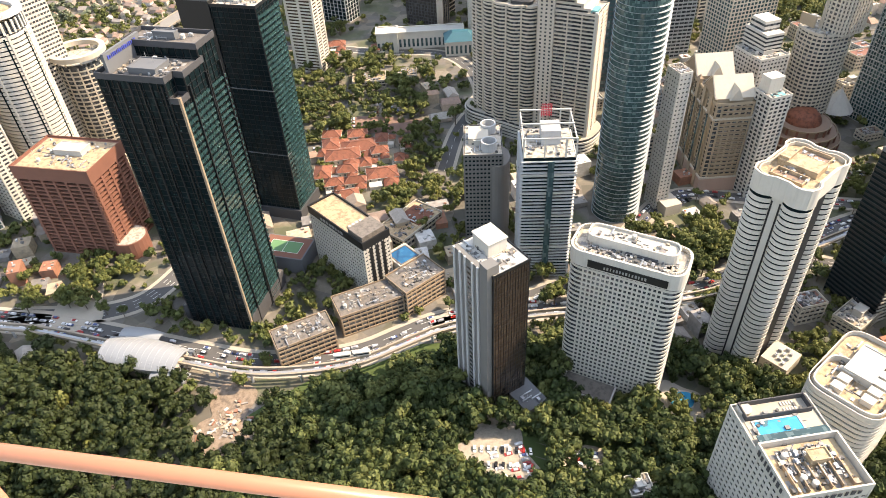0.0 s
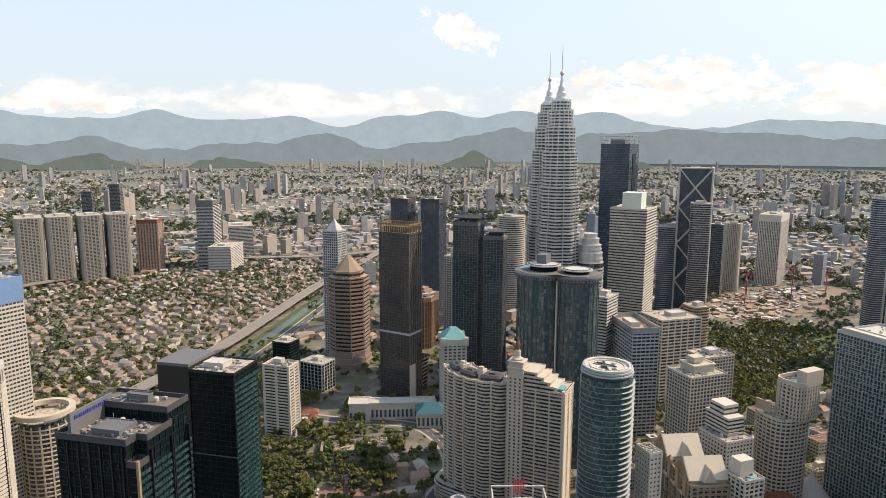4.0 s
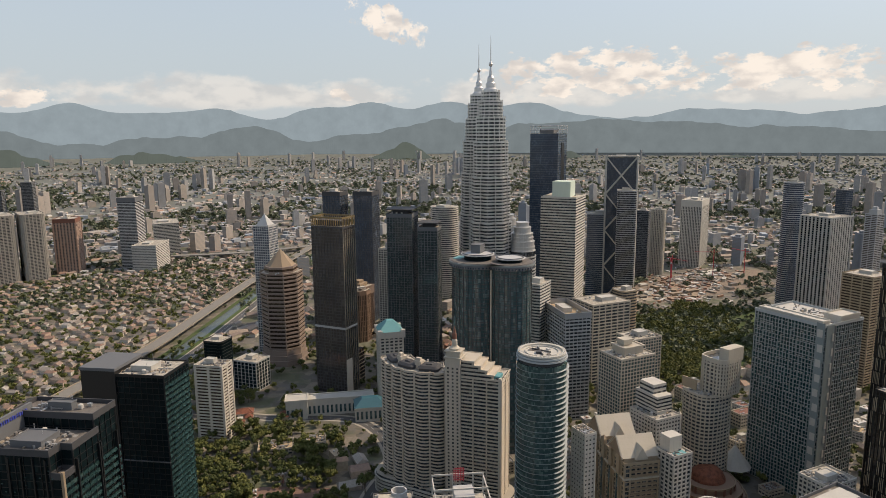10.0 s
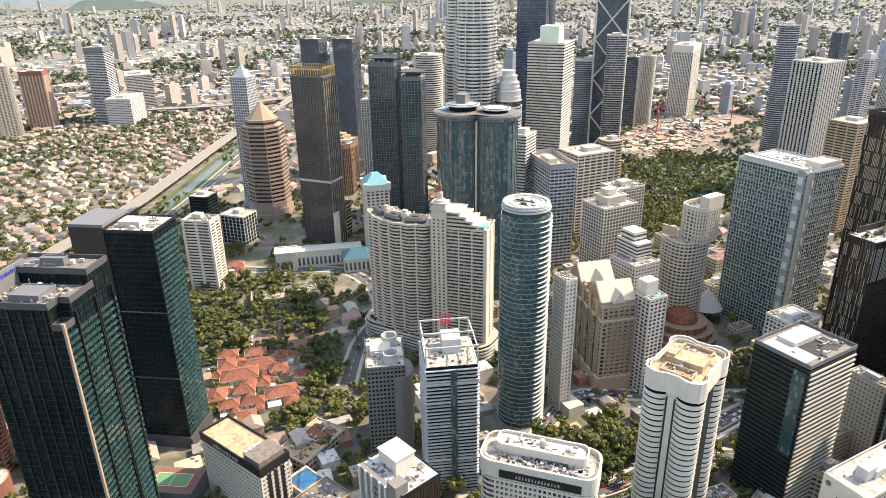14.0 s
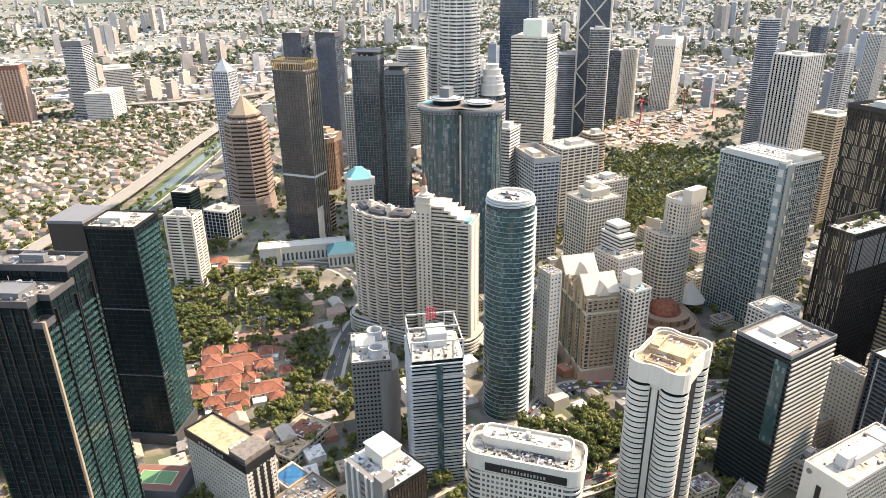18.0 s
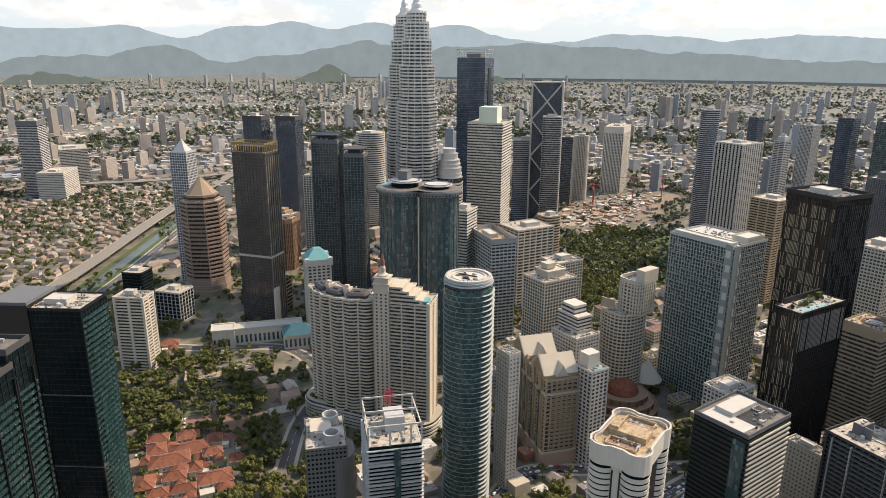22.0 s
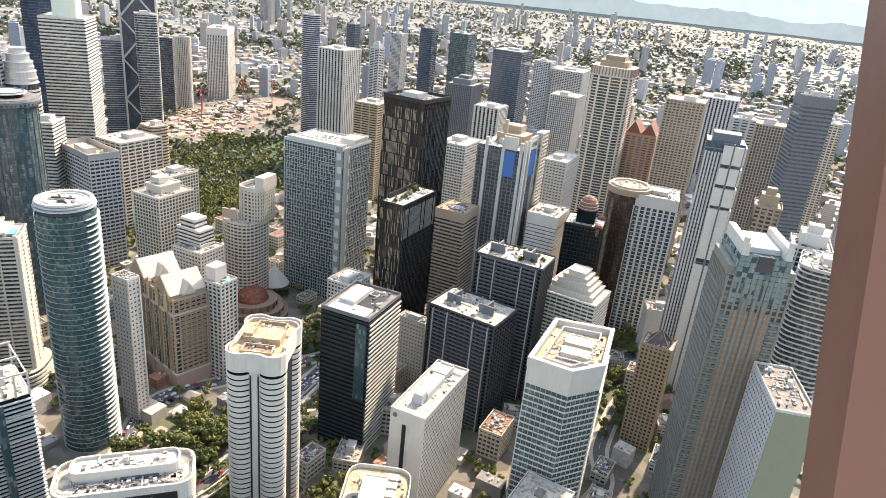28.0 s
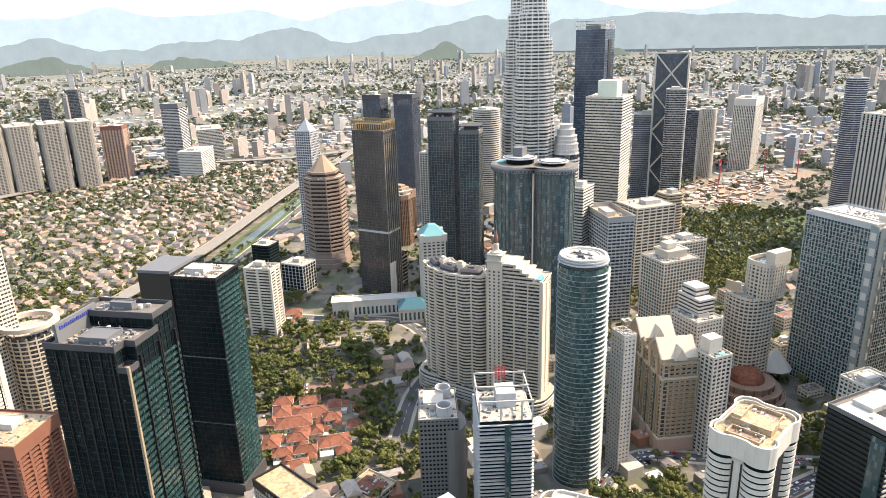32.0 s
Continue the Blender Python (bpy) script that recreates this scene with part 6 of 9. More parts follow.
root, p = tower("brown_octagon", "squat brown tower with fine upright ribs", rounded(block(46.3, 1020, 44, 20, 1.0), 8, 1), 80, G_BROWN, M_BROWN, fh=8, band=0.1, gap=2.8, pier=1.2, crown=6, **FAR)
root, p = tower("white_slab", "white slab tower with angled ribbon windows", block(34.0, 712, 36, 25, 1.5), 82, G_BROWN, M_WHITE, fh=3.4, band=0.45, out=0.8, gap=12, pier=2.5, pier_out=1.0, **FAR)
root, p = tower("teal_roof_tower", "white tower with a teal hipped roof", block(48.9, 752, 30, -40, 1.0), 88, G_GREY, M_WHITE, fh=3.8, band=0.45, gap=5, pier=2.0, **FAR)
w = abs(p[0][0]) * 2
put("upper_house", prism("upper_house", rect(w * 1.1, w * 1.1), 88, 95, M_WHITE), root)
put("hip_roof", frustum("hip_roof", rect(w * 1.12, w * 1.12), rect(w * 0.3, w * 0.3), 95, 106, M_TEAL), root, label="bright teal hipped roof")
for sx in (-1, 1):
    for sy in (-1, 1):
        put("corner_turret", mesh_of("corner_turret", *join_data([box_data(5, 5, 9, 0, 0, 0), prism_data(rect(5.4, 5.4), 7.5, 9.5, 0.5)]), M_WHITE), root, (sx * w / 2, sy * w / 2, 88))
root, p = tower("black_cube", "black glass cube with rounded corner", rounded(block(34.5, 862, 38, 20, 1.0), 5), 64, G_DARK, M_BLACK, fh=4, band=0.1, **FAR)
tower("glass_block", "dark glass block with pale columns", block(37.1, 850, 44, 15, 1.2), 37, G_DARK, M_GREY, fh=4.5, band=0.12, gap=6, pier=0.8, **FAR)

# civic building with teal roofs
root = thing("civic_hall", 524, 545, "white colonnaded civic hall with a teal hipped roof", "building", 0, -44)
for nm, wdt, dpt, h, x, y in (("long_wing", 90, 16, 19, 0, 0), ("gate_wing", 24, 20, 22, -42, -6), ("main_hall", 34, 26, 15, 40, -22)):
    put(nm, prism(nm, rect(wdt, dpt, x, y), -2, h, M_WHITE), root)
    put("cornice", rim("cornice", rect(wdt + 2, dpt + 2, x, y), h, h + 1.6, 1.5, M_WHITE), root)
    put("flat_roof", prism("flat_roof", rect(wdt - 0.5, dpt - 0.5, x, y), h, h + 0.6, M_WHITE2), root)
    for i in range(int(wdt / 5)):
        put("window", shared("ch_w", lambda: box("window", 2.4, 0.5, 9, G_TEAL)), root, (x - wdt / 2 + 2.5 + i * 5, y - dpt / 2 - 0.2, 3))
put("hip_roof", frustum("hip_roof", rect(36, 28, 40, -22), rect(18, 8, 40, -22), 16.6, 24, M_TEALD), root, label="teal hipped roof")

# middle ground towards the park
root, p = tower("long_roof_office", "grey office block with a long open roof frame", block(64.2, 735, 54, -40, 2.2), 118, G_GREY, M_GREY, fh=3.9, band=0.45, out=0.3, gap=5, pier=0.6, clutter=10, roof=M_ROOFT, single=False)
put("roof_frame", rim("roof_frame", offset(p, 0.8), 118, 124, 0.8, M_STEEL), root)
tower("terraced_office", "pale terraced office block", block(67.1, 850, 72, -30, 0.8), 106, G_GREY, M_CREAM, fh=4, band=0.4, gap=9, pier=1.5, **FAR)
tower("tan_round_office", "tan office with rounded stair tower", rounded(block(69.0, 930, 40, -30, 1.0), 10), 104, G_GREY, M_BEIGE, fh=4, band=0.5, **FAR)
root, p = tower("beige_flats", "beige apartment tower with stepped roof terraces", block(69.4, 615, 50, -28, 0.8), 116, G_TEAL, M_CREAM, fh=3.3, band=0.3, out=0.3, gap=3.6, pier=0.9, single=False, clutter=4)
put("upper_storey", mesh_of("upper_storey", *join_data([box_data(22, 18, 7, 2, 2, 116), rim_data(rect(24, 20, 2, 2), 122.6, 124, 1.5), box_data(10, 10, 5, 0, 4, 124)]), M_CREAM), root)
tower("beige_flats", "second beige apartment tower behind its twin", block(70.3, 690, 44, -28, 0.8), 112, G_TEAL, M_CREAM, fh=3.3, band=0.3, gap=3.6, pier=0.9, **FAR)
root, p = tower("white_stepped_hotel", "white hotel stepping up in thin slabs", block(71.9, 555, 40, -28, 1.2), 86, G_GREY, M_WHITE, fh=3.3, band=0.5, gap=3.4, pier=1.2, single=False, clutter=5)
put("upper_block", prism("upper_block", rect(16, 26, 3, 6), 86, 102, M_WHITE), root)
put("top_block", prism("top_block", rect(14, 16, 4, 8), 102, 110, M_WHITE), root)
floors(root, rect(16, 26, 3, 6), 86, 102, 3.3, 0.4, 0.15, G_GREY)
floors(root, rect(14, 16, 4, 8), 102, 110, 3.3, 0.4, 0.15, G_GREY)
root, p = tower("curved_white_hotel", "white curved apartment tower with rooftop panel", rounded(block(75.9, 600, 50, -28, 0.9), 15, 6), 94, G_GREY, M_CREAM, fh=3.3, band=0.42, out=0.5, gap=3.2, pier=0.9, single=False, clutter=4, roof=M_ROOF)
W_OUT = rounded(rect(24, 28, 8, 6), 8, 5)
put("tall_wing", prism("tall_wing", W_OUT, 94, 124, G_GREY), root)
floors(root, W_OUT, 94, 124, 3.3, 0.36, 0.5, M_CREAM)
piers(root, W_OUT, 94, 126, 3.2, 1.3, 0.7, M_CREAM, single=False)
put("wing_crown", mesh_of("wing_crown", *join_data([rim_data(offset(W_OUT, 0.6), 123, 127, 1.2), box_data(9, 20, 12, 16, 8, 124)]), M_CREAM), root)
put("rooftop_panel", prism("rooftop_panel", rect(15, 1.2, -8, -14), 96, 105, M_BEIGE), root, label="framed panel on the roof edge")
root, p = tower("teal_top_flats", "slim white flats with a rooftop pool", block(73.6, 495, 24, -28, 1.0), 84, G_GREY, M_WHITE2, fh=3.3, band=0.35, out=0.4, gap=4, pier=1.4, single=True, clutter=2, room=False)
put("pool_water", prism("pool_water", rect(10, 5, 0, -5), 84.3, 84.8, M_TEAL), root)
put("lift_house", prism("lift_house", rect(12, 10, 0, 4), 84, 96, M_WHITE), root)
root = thing("domed_mall", 575, 140, "tiered round building under a terracotta dome", "building", 0, -28)
for k, (r, h) in enumerate(((32, 10), (28, 16), (22, 22))):
    put("tier", prism("tier", disc(r, 36), -2 if k == 0 else h - 6, h, M_BROWN), root)
    put("tier_rim", rim("tier_rim", disc(r + 1, 36), h - 1, h + 0.6, 0.8, M_TAN), root)
    piers(root, disc(r, 18), max(0, h - 6), h, 7, 1.4, 1.2, M_RUST, name="buttress", single=False)
put("dome", lathe("dome", [(15, 22), (14.6, 24), (12.5, 28), (8.5, 31.5), (3, 33), (0.3, 33.4)], M_ORANGE, 28), root, label="terracotta dome")
root = thing("tent_roof", 640, 160, "white stretched tent roof", "tent")
for k in range(4):
    put("canopy", pyramid("canopy", disc(15, 10), 14, 34, M_WHITE), root, (k * 16 - 12, k * 22 - 30, 0))
    put("mast", prism("mast", disc(0.5, 8), 0, 36, M_STEEL), root, (k * 16 - 12, k * 22 - 30, 0))

# south side
root, p = tower("white_flats", "small white flats with a stepped roof", block(85.0, 505, 34, -28, 0.8), 80, G_GREY, M_WHITE, fh=3.3, band=0.4, gap=3.2, pier=1.0, single=True, clutter=4)
root, p = tower("cream_hotel", "cream hotel slab with tiny windows", block(91.4, 474, 26, -30, 2.4), 62, G_GREY, M_CREAM, fh=3.2, band=0.6, gap=2.6, pier=1.4, single=True, clutter=8)
root, p = tower("beige_office", "beige banded office block with a pitched roof deck", block(94.3, 600, 40, -28, 0.9), 116, G_GREY, M_BEIGE, fh=3.6, band=0.5, out=0.3, single=False, clutter=3, crown=8, room=False, roof=M_ROOFT)
put("roof_ring", rim("roof_ring", disc(9, 28), 116.3, 117.0, 1.0, M_RUST), root, label="rust-red ring on the roof")
put("roof_pad", prism("roof_pad", disc(5.5, 24), 116.2, 116.6, M_GREY), root)
root, p = tower("blue_band_tower", "grey tower under construction with blue netting between white fins", block(98.2, 625, 60, -28, 1.0), 176, G_SMOKE, M_DGREY, fh=3.7, band=0.2, gap=4.2, pier=0.8, single=False, clutter=6, parapet=0)
w = abs(p[0][0]) * 2
M_NET = paint("blue_net_sheet", (0.04, 0.13, 0.33), wear=0.6)
put("blue_net", prism("blue_net", rect(w * 0.42, 1.2, -w * 0.08, -w / 2 - 0.6), 150, 174, M_NET), root, label="blue safety net band")
put("blue_net", prism("blue_net", rect(1.2, w * 0.24, -w / 2 - 0.6, -w * 0.2), 150, 174, M_NET), root, label="blue safety net band")
for x in (-w / 2, -w * 0.31, w * 0.15):
    put("white_fin", prism("white_fin", rect(3.0, 2.4, x, -w / 2 - 0.8), 0, 186, M_WHITE2), root)
for y in (-w / 2 + 3, -w * 0.06, w * 0.3):
    put("white_fin", prism("white_fin", rect(2.4, 3.0, -w / 2 - 0.8, y), 0, 184, M_WHITE2), root)
put("sign_screen", mesh_of("sign_screen", *join_data([box_data(w * 0.42, 1.4, 12, -w * 0.08, -w / 2 - 1.0, 176), box_data(1.4, w * 0.3, 12, -w / 2 - 1.0, -w * 0.2, 176)]), M_WHITE), root, label="white screen below the top floors")
bars(root, ((-w * 0.08, -w / 2 - 2.0), (1, 0)), 179, 13, 4, 4.5, M_DGREY)
put("open_floors", mesh_of("open_floors", *join_data([box_data(w * 0.36, 8, 1.0, w * 0.34, -w / 2 - 2, 3.7 * k) for k in range(52)] + [box_data(1.2, 1.2, 190, w * 0.34 + q, -w / 2 - 5, 0) for q in (-9, -3, 3, 9)]), M_CREAM), root, label="pale unfinished floor slabs")
put("top_frame", mesh_of("top_frame", *join_data([box_data(w * 0.5, w * 0.6, 9, w * 0.2, 0, 176), box_data(w * 0.3, w * 0.4, 16, w * 0.3, 3, 176), box_data(3, 3, 22, 0, 6, 176)]), M_BEIGE), root)
tower("white_office", "white office block with fine window rows", block(94.0, 800, 52, -28, 0.7), 134, G_GREY, M_WHITE, fh=3.6, band=0.45, gap=3.4, pier=0.9, **FAR)
tower("white_slab", "white slab with a dark end strip", block(102.7, 800, 40, -28, 0.5), 130, G_GREY, M_WHITE, fh=3.6, band=0.6, gap=4, pier=1.4, **FAR)
root, p = tower("trapezoid_office", "white office with a splayed roof", block(102.3, 620, 38, -28, 0.8), 118, G_GREY, M_WHITE, fh=3.6, band=0.75, out=0.2, single=False, clutter=6, crown=10)
root, p = tower("domed_tower", "dark glass tower with a ribbed red dome", block(105.6, 600, 36, -20, 1.0), 120, G_DARK, M_BLACK, fh=3.8, band=0.15, gap=3, pier=0.3, single=False, clutter=0)
put("upper_block", prism("upper_block", rect(17, 17), 120, 132, G_DARK), root)
put("dome", lathe("dome", [(8.5, 132), (9, 134), (8.4, 138), (6, 142), (2.5, 144.5), (0.3, 145.2)], M_RUST, 20), root, label="ribbed rust-red dome")
for i in range(5):
    put("dome_ring", shared(("dr", i), lambda: rim("dome_ring", disc((9.3, 9, 7.9, 6.0, 3.6)[i], 20), (133.4, 136, 139, 141.6, 143.6)[i], (133.9, 136.5, 139.5, 142.1, 144.1)[i], 0.5, M_CREAM)), root)
for sx in (-1, 1):
    put("side_dome", lathe("side_dome", [(4, 112), (4.2, 120), (3, 123), (0.3, 124)], M_RUST, 14), root, (sx * 13, -13, 0))
root, p = tower("bronze_round_tower", "dark bronze round tower with a tan disc roof", disc(20, 32, 627, -212), 142, G_BROWN, M_BLACK, fh=3.8, band=0.15, single=False, clutter=0, parapet=0)
put("disc_roof", prism("disc_roof", disc(21, 32), 142, 148, M_TAN), root, label="tan disc roof")
put("disc_top", rim("disc_top", disc(18, 32), 148, 150, 2, M_CREAM), root)
for i in range(8):
    put("roof_vent", shared("bt_v", lambda: prism("roof_vent", disc(1.6, 12), 0, 1.5, M_CREAM)), root, (10 * math.cos(i * 0.785), 10 * math.sin(i * 0.785), 148))
root, p = tower("arched_tower", "pale green tower with arched attic windows", block(111.0, 650, 40, -20, 0.9), 144, G_TEAL, M_WHITE2, fh=3.8, band=0.2, gap=6, pier=2.0, single=False, clutter=5, crown=10)
for i in range(7):
    put("attic_arch", shared("at_a", lambda: box("attic_arch", 1.8, 0.5, 6, G_GREY)), root, (-14 + 4.6 * i, p[0][1] - 0.9, 136))
root, p = tower("ribbed_office_tower", "tall grey-brown tower with banded facade and white crown", rounded(block(105.7, 900, 60, -25, 1.0), 12, 2), 222, G_SMOKE, M_SAND_W, fh=3.7, band=0.30, out=0.6, gap=15, pier=2.4, crown=2, **FAR)
put("crown_band", prism("crown_band", offset(p, 1.4), 222, 232, M_SAND_W), root)
piers(root, offset(p, 1.4), 222, 232, 4.0, 1.6, 0.5, M_BROWN, name="crown_slot", single=False)
put("crown_top", mesh_of("crown_top", *join_data([prism_data(offset(p, -8), 232, 239), prism_data(offset(p, -14), 239, 245)]), M_TAN), root)
root, p = tower("pink_gabled_flats", "pink stone flats under red twin gables", block(108.8, 950, 44, -25, 1.0), 146, G_GREY, M_PINK, fh=3.4, band=0.5, out=0.4, gap=8, pier=2.6, crown=4, clutter=0, single=False)
w = abs(p[0][0])
for y in (-w * 0.5, w * 0.5):
    v = [(sx * w * 1.05, y + sy * w * 0.5, 146) for sx, sy in ((-1, -1), (1, -1), (1, 1), (-1, 1))] + [(-w * 1.05, y, 162), (w * 1.05, y, 162)]
    put("gable_roof", mesh_of("gable_roof", v, [(0, 1, 5, 4), (2, 3, 4, 5), (1, 2, 5), (3, 0, 4), (3, 2, 1, 0)], M_RUST), root, label="faded red gable roof")
tower("cream_flats", "cream apartment tower with dark window columns", block(111.6, 860, 46, -25, 0.9), 208, G_GREY, M_BEIGE, fh=3.3, band=0.45, gap=4.5, pier=1.4, **FAR)
tower("charcoal_tower", "charcoal banded office tower", block(120.4, 690, 34, -10, 1.0), 250, G_BLUE, M_DGREY, fh=3.6, band=0.55, crown=8, **FAR)
root = thing("serrated_tower", 512, -240, "charcoal glass tower with stacked white panels and upright fins", "building", 0, -20)
put("core", prism("core", rect(24, 28), -2, 222, G_BLUE), root)
floors(root, rect(24, 28), 0, 220, 3.7, 0.25, 0.2, M_DGREY)
for k in range(6):
    put("side_fin", shared("sf", lambda: box("side_fin", 1.0, 1.2, 214, M_WHITE2)), root, (-12.4, 13.4 - 2.4 * k, 0))
for k, (z, h, w) in enumerate(((206, 14, 15), (190, 13, 15), (173, 14, 16), (128, 42, 16), (0, 122, 17))):
    put("white_panel", mesh_of("white_panel", *join_data([box_data(3.2, w * 0.44, h, -13.4, -6 - w * 0.26, z), box_data(3.2, w * 0.44, h, -13.4, -6 + w * 0.26, z)]), M_WHITE), root)
    put("panel_return", box("panel_return", 16, 2.0, h, M_WHITE), root, (-4, -14.6, z))
put("centre_rib", box("centre_rib", 1.6, 1.4, 222, M_DGREY), root, (-13.6, -6, 0))
put("cap", prism("cap", rect(16, 20), 222, 228, M_DGREY), root)
root, p = tower("pyramid_tower", "tan stone tower with a brown glass pyramid", quad(412, -193, -30, 18, 21), 88, G_BROWN, M_TAN, fh=3.3, band=0.45, out=0.3, gap=2.9, pier=1.2, single=True, clutter=0, parapet=1.5)
put("glass_pyramid", pyramid("glass_pyramid", rect(14, 17), 88, 99, G_BROWN), root, label="brown glass pyramid roof")
put("pyramid_rib", mesh_of("pyramid_rib", *join_data([beam_data((sx * 7, sy * 8.5, 88), (0, 0, 99.3), 0.5) for sx in (-1, 1) for sy in (-1, 1)]), M_TAN), root)
root, p = tower("blank_white_block", "white blank-walled block with rooftop units", quad(548, -250, -10, 20, 24), 52, M_WHITE, M_WHITE, fh=6, band=0.05, single=False, clutter=6, parapet=1.2)
M_PALEGLASS = glazing("pale_green_glass", (0.16, 0.22, 0.21), light=(0.24, 0.29, 0.27), cell=(3, 3, 3), share=0.5)
M_COLUMN = paint("grey_green_stone", (0.175, 0.175, 0.145), wear=0.6)
root, p = tower("column_tower", "grey-green stone tower with long window slots and a glass crown", quad(326, -209, -10, 36, 34), 184, G_GREY, M_COLUMN, fh=3.6, band=0.34, out=0.25, gap=3.4, pier=1.2, pier_out=0.7, single=True, clutter=0, parapet=0)
for y in (-8.1, -2.7, 2.7, 8.1):
    put("window_slot", shared("ct_s", lambda: box("window_slot", 0.9, 2.8, 164, M_BROWN)), root, (-18.4, y, 0), label="deep brown window slot")
    put("slot_rung", shared("ct_r", lambda: mesh_of("slot_rung", *join_data([box_data(0.5, 2.6, 0.8, 0, 0, 2 + 3.6 * i) for i in range(45)] + [box_data(0.6, 0.5, 164, 0, 0, 0)]), M_TAN)), root, (-18.8, y, 0))
for y in (-5.4, 0, 5.4):
    put("stone_column", shared("ct_c", lambda: prism("stone_column", disc(1.2, 10), 0, 172, M_COLUMN)), root, (-18.9, y, 0))
put("corner_sunshade", mesh_of("corner_sunshade", *join_data([box_data(1.8, 5.6, 1.1, -18.8, sy * 13.8, 3 + 3.6 * i) for i in range(44) for sy in (-1, 1)]), M_COLUMN), root)
put("side_sunshade", mesh_of("side_sunshade", *join_data([box_data(32, 1.6, 0.9, 0, 17.8, 3 + 3.6 * i) for i in range(48)]), M_COLUMN), root)
put("glass_crown", prism("glass_crown", rect(36.6, 27), 170, 196, G_TEAL), root, label="stepped glass crown")
cell_panels(root, rect(36.6, 27), 168, 196, 3.0, 3.0, (0.92, 0.9), 0.25, M_PALEGLASS, "crown_panelling", 0.72, seed=3)
for sy in (-1, 1):
    put("corner_step", prism("corner_step", rect(34, 5, 0, sy * 15), 184, 189, M_COLUMN), root)
    put("crown_frame", mesh_of("crown_frame", *join_data([box_data(36, 3.6, 7, 0, sy * 11.2, 196), box_data(2.6, 2.6, 10, -16, sy * 11.6, 196)]), M_WHITE), root)
put("crown_deck", prism("crown_deck", rect(28, 18, 3, 0), 196, 199, M_GREY), root, label="grey sloping roof deck")
# Solid charcoal block, coloured as the shade inside a notch.
put("crown_notch", prism("crown_notch", rect(1.2, 8, -18.6, 0), 188, 197, M_CHAR), root, label="charcoal block for the shade of a crown notch")
root, p = tower("curved_dark_flats", "dark flats with curved white balcony edges", rounded(quad(352, -262, -32, 36, 30), 9), 178, G_GREY, M_WHITE2, fh=3.3, band=0.22, out=1.1, single=True, clutter=4)
root, p = tower("green_wall_block", "grey-green office block with a white-edged roof well", quad(276, -189, -102, 19, 46), 136, G_GREY, M_GREY, fh=3.4, band=0.5, out=0.2, gap=2.8, pier=1.1, single=True, clutter=10, roof=M_ROOFD, parapet=1.6, top_mat=M_WHITE, room=False)
put("blank_wall", prism("blank_wall", rect(19.6, 1.0, 0, -23.6), -2, 136, paint("olive_wall", (0.21, 0.22, 0.15))), root, label="blank olive end wall")
for az, d, W, h, lab, mat in ((116.1, 900, 28, 192, "slim grey rendered apartment tower", M_GREY), (118.0, 850, 34, 197, "tan and grey apartment tower", M_BEIGE), (119.3, 560, 20, 178, "tower core wrapped in scaffold", M_TAN), (123.0, 480, 26, 178, "white office with blank name panel", M_WHITE), (83.4, 1150, 68, 190, "white and charcoal apartment towers", M_WHITE2), (86.4, 1500, 30, 160, "blue-grey rendered apartment tower", M_GREY), (88.1, 1900, 46, 160, "pale rendered apartment tower", M_WHITE2), (93.8, 1150, 60, 152, "dark grey tower with an open frame top", M_DGREY), (100.1, 1500, 44, 168, "pale blue glass apartment tower", M_GREY), (102.2, 1500, 88, 155, "pale grey rendered apartment slab", M_WHITE2), (102.3, 1100, 52, 160, "pale apartment tower with stepped top", M_WHITE2), (96.2, 1000, 48, 146, "pale grey stepped block of flats", M_WHITE2), (86.3, 950, 52, 144, "tan block of flats with lattice front", M_BEIGE), (107.0, 1300, 40, 130, "cream rendered apartment tower", M_CREAM), (114.0, 1250, 60, 170, "grey rendered apartment tower", M_GREY), (121.5, 1000, 40, 190, "cream rendered apartment tower", M_CREAM), (126, 800, 50, 210, "grey banded office tower", M_GREY)):
    style = ((0.42, 5, 1.4, G_GREY), (0.22, 3.2, 1.0, G_BLUE), (0.55, 9, 3.0, G_GREY), (0.14, 6, 3.0, G_DARK), (0.5, 14, 1.2, G_BROWN))[int(az * 7) % 5]
    root, p = tower("apartment_tower", lab, block(az, d, W, -25, 0.9), h, style[3], mat, fh=3.4, band=style[0], gap=style[1], pier=style[2], out=0.4, pier_out=0.7, **FAR)
    if int(az * 3) % 2:
        put("upper_storey", mesh_of("upper_storey", *join_data([prism_data([(0.62 * x, 0.7 * y) for x, y in p], h, h + 9), prism_data([(0.3 * x, 0.4 * y) for x, y in p], h + 9, h + 14)]), mat), root)
for az, d, W, h in ((90.5, 1500, 38, 210), (97.4, 1300, 72, 200), (84.4, 1600, 30, 196)):
    tower("dark_glass_tower", "dark blue glass tower with slanted top", block(az, d, W, -25, 0.9), h, G_BLUE, M_DGREY, fh=3.8, band=0.15, **FAR)
tower("green_glass_tower", "green-blue glass office tower", block(93.3, 1500, 58, -25, 0.8), 206, G_TEAL, M_DGREY, fh=3.8, band=0.15, **FAR)
tower("round_grey_tower", "round blue-grey glass tower with a pale cap", disc(17, 28, 1340, 210), 226, G_BLUE, M_STEEL, fh=3.7, band=0.3, **FAR)

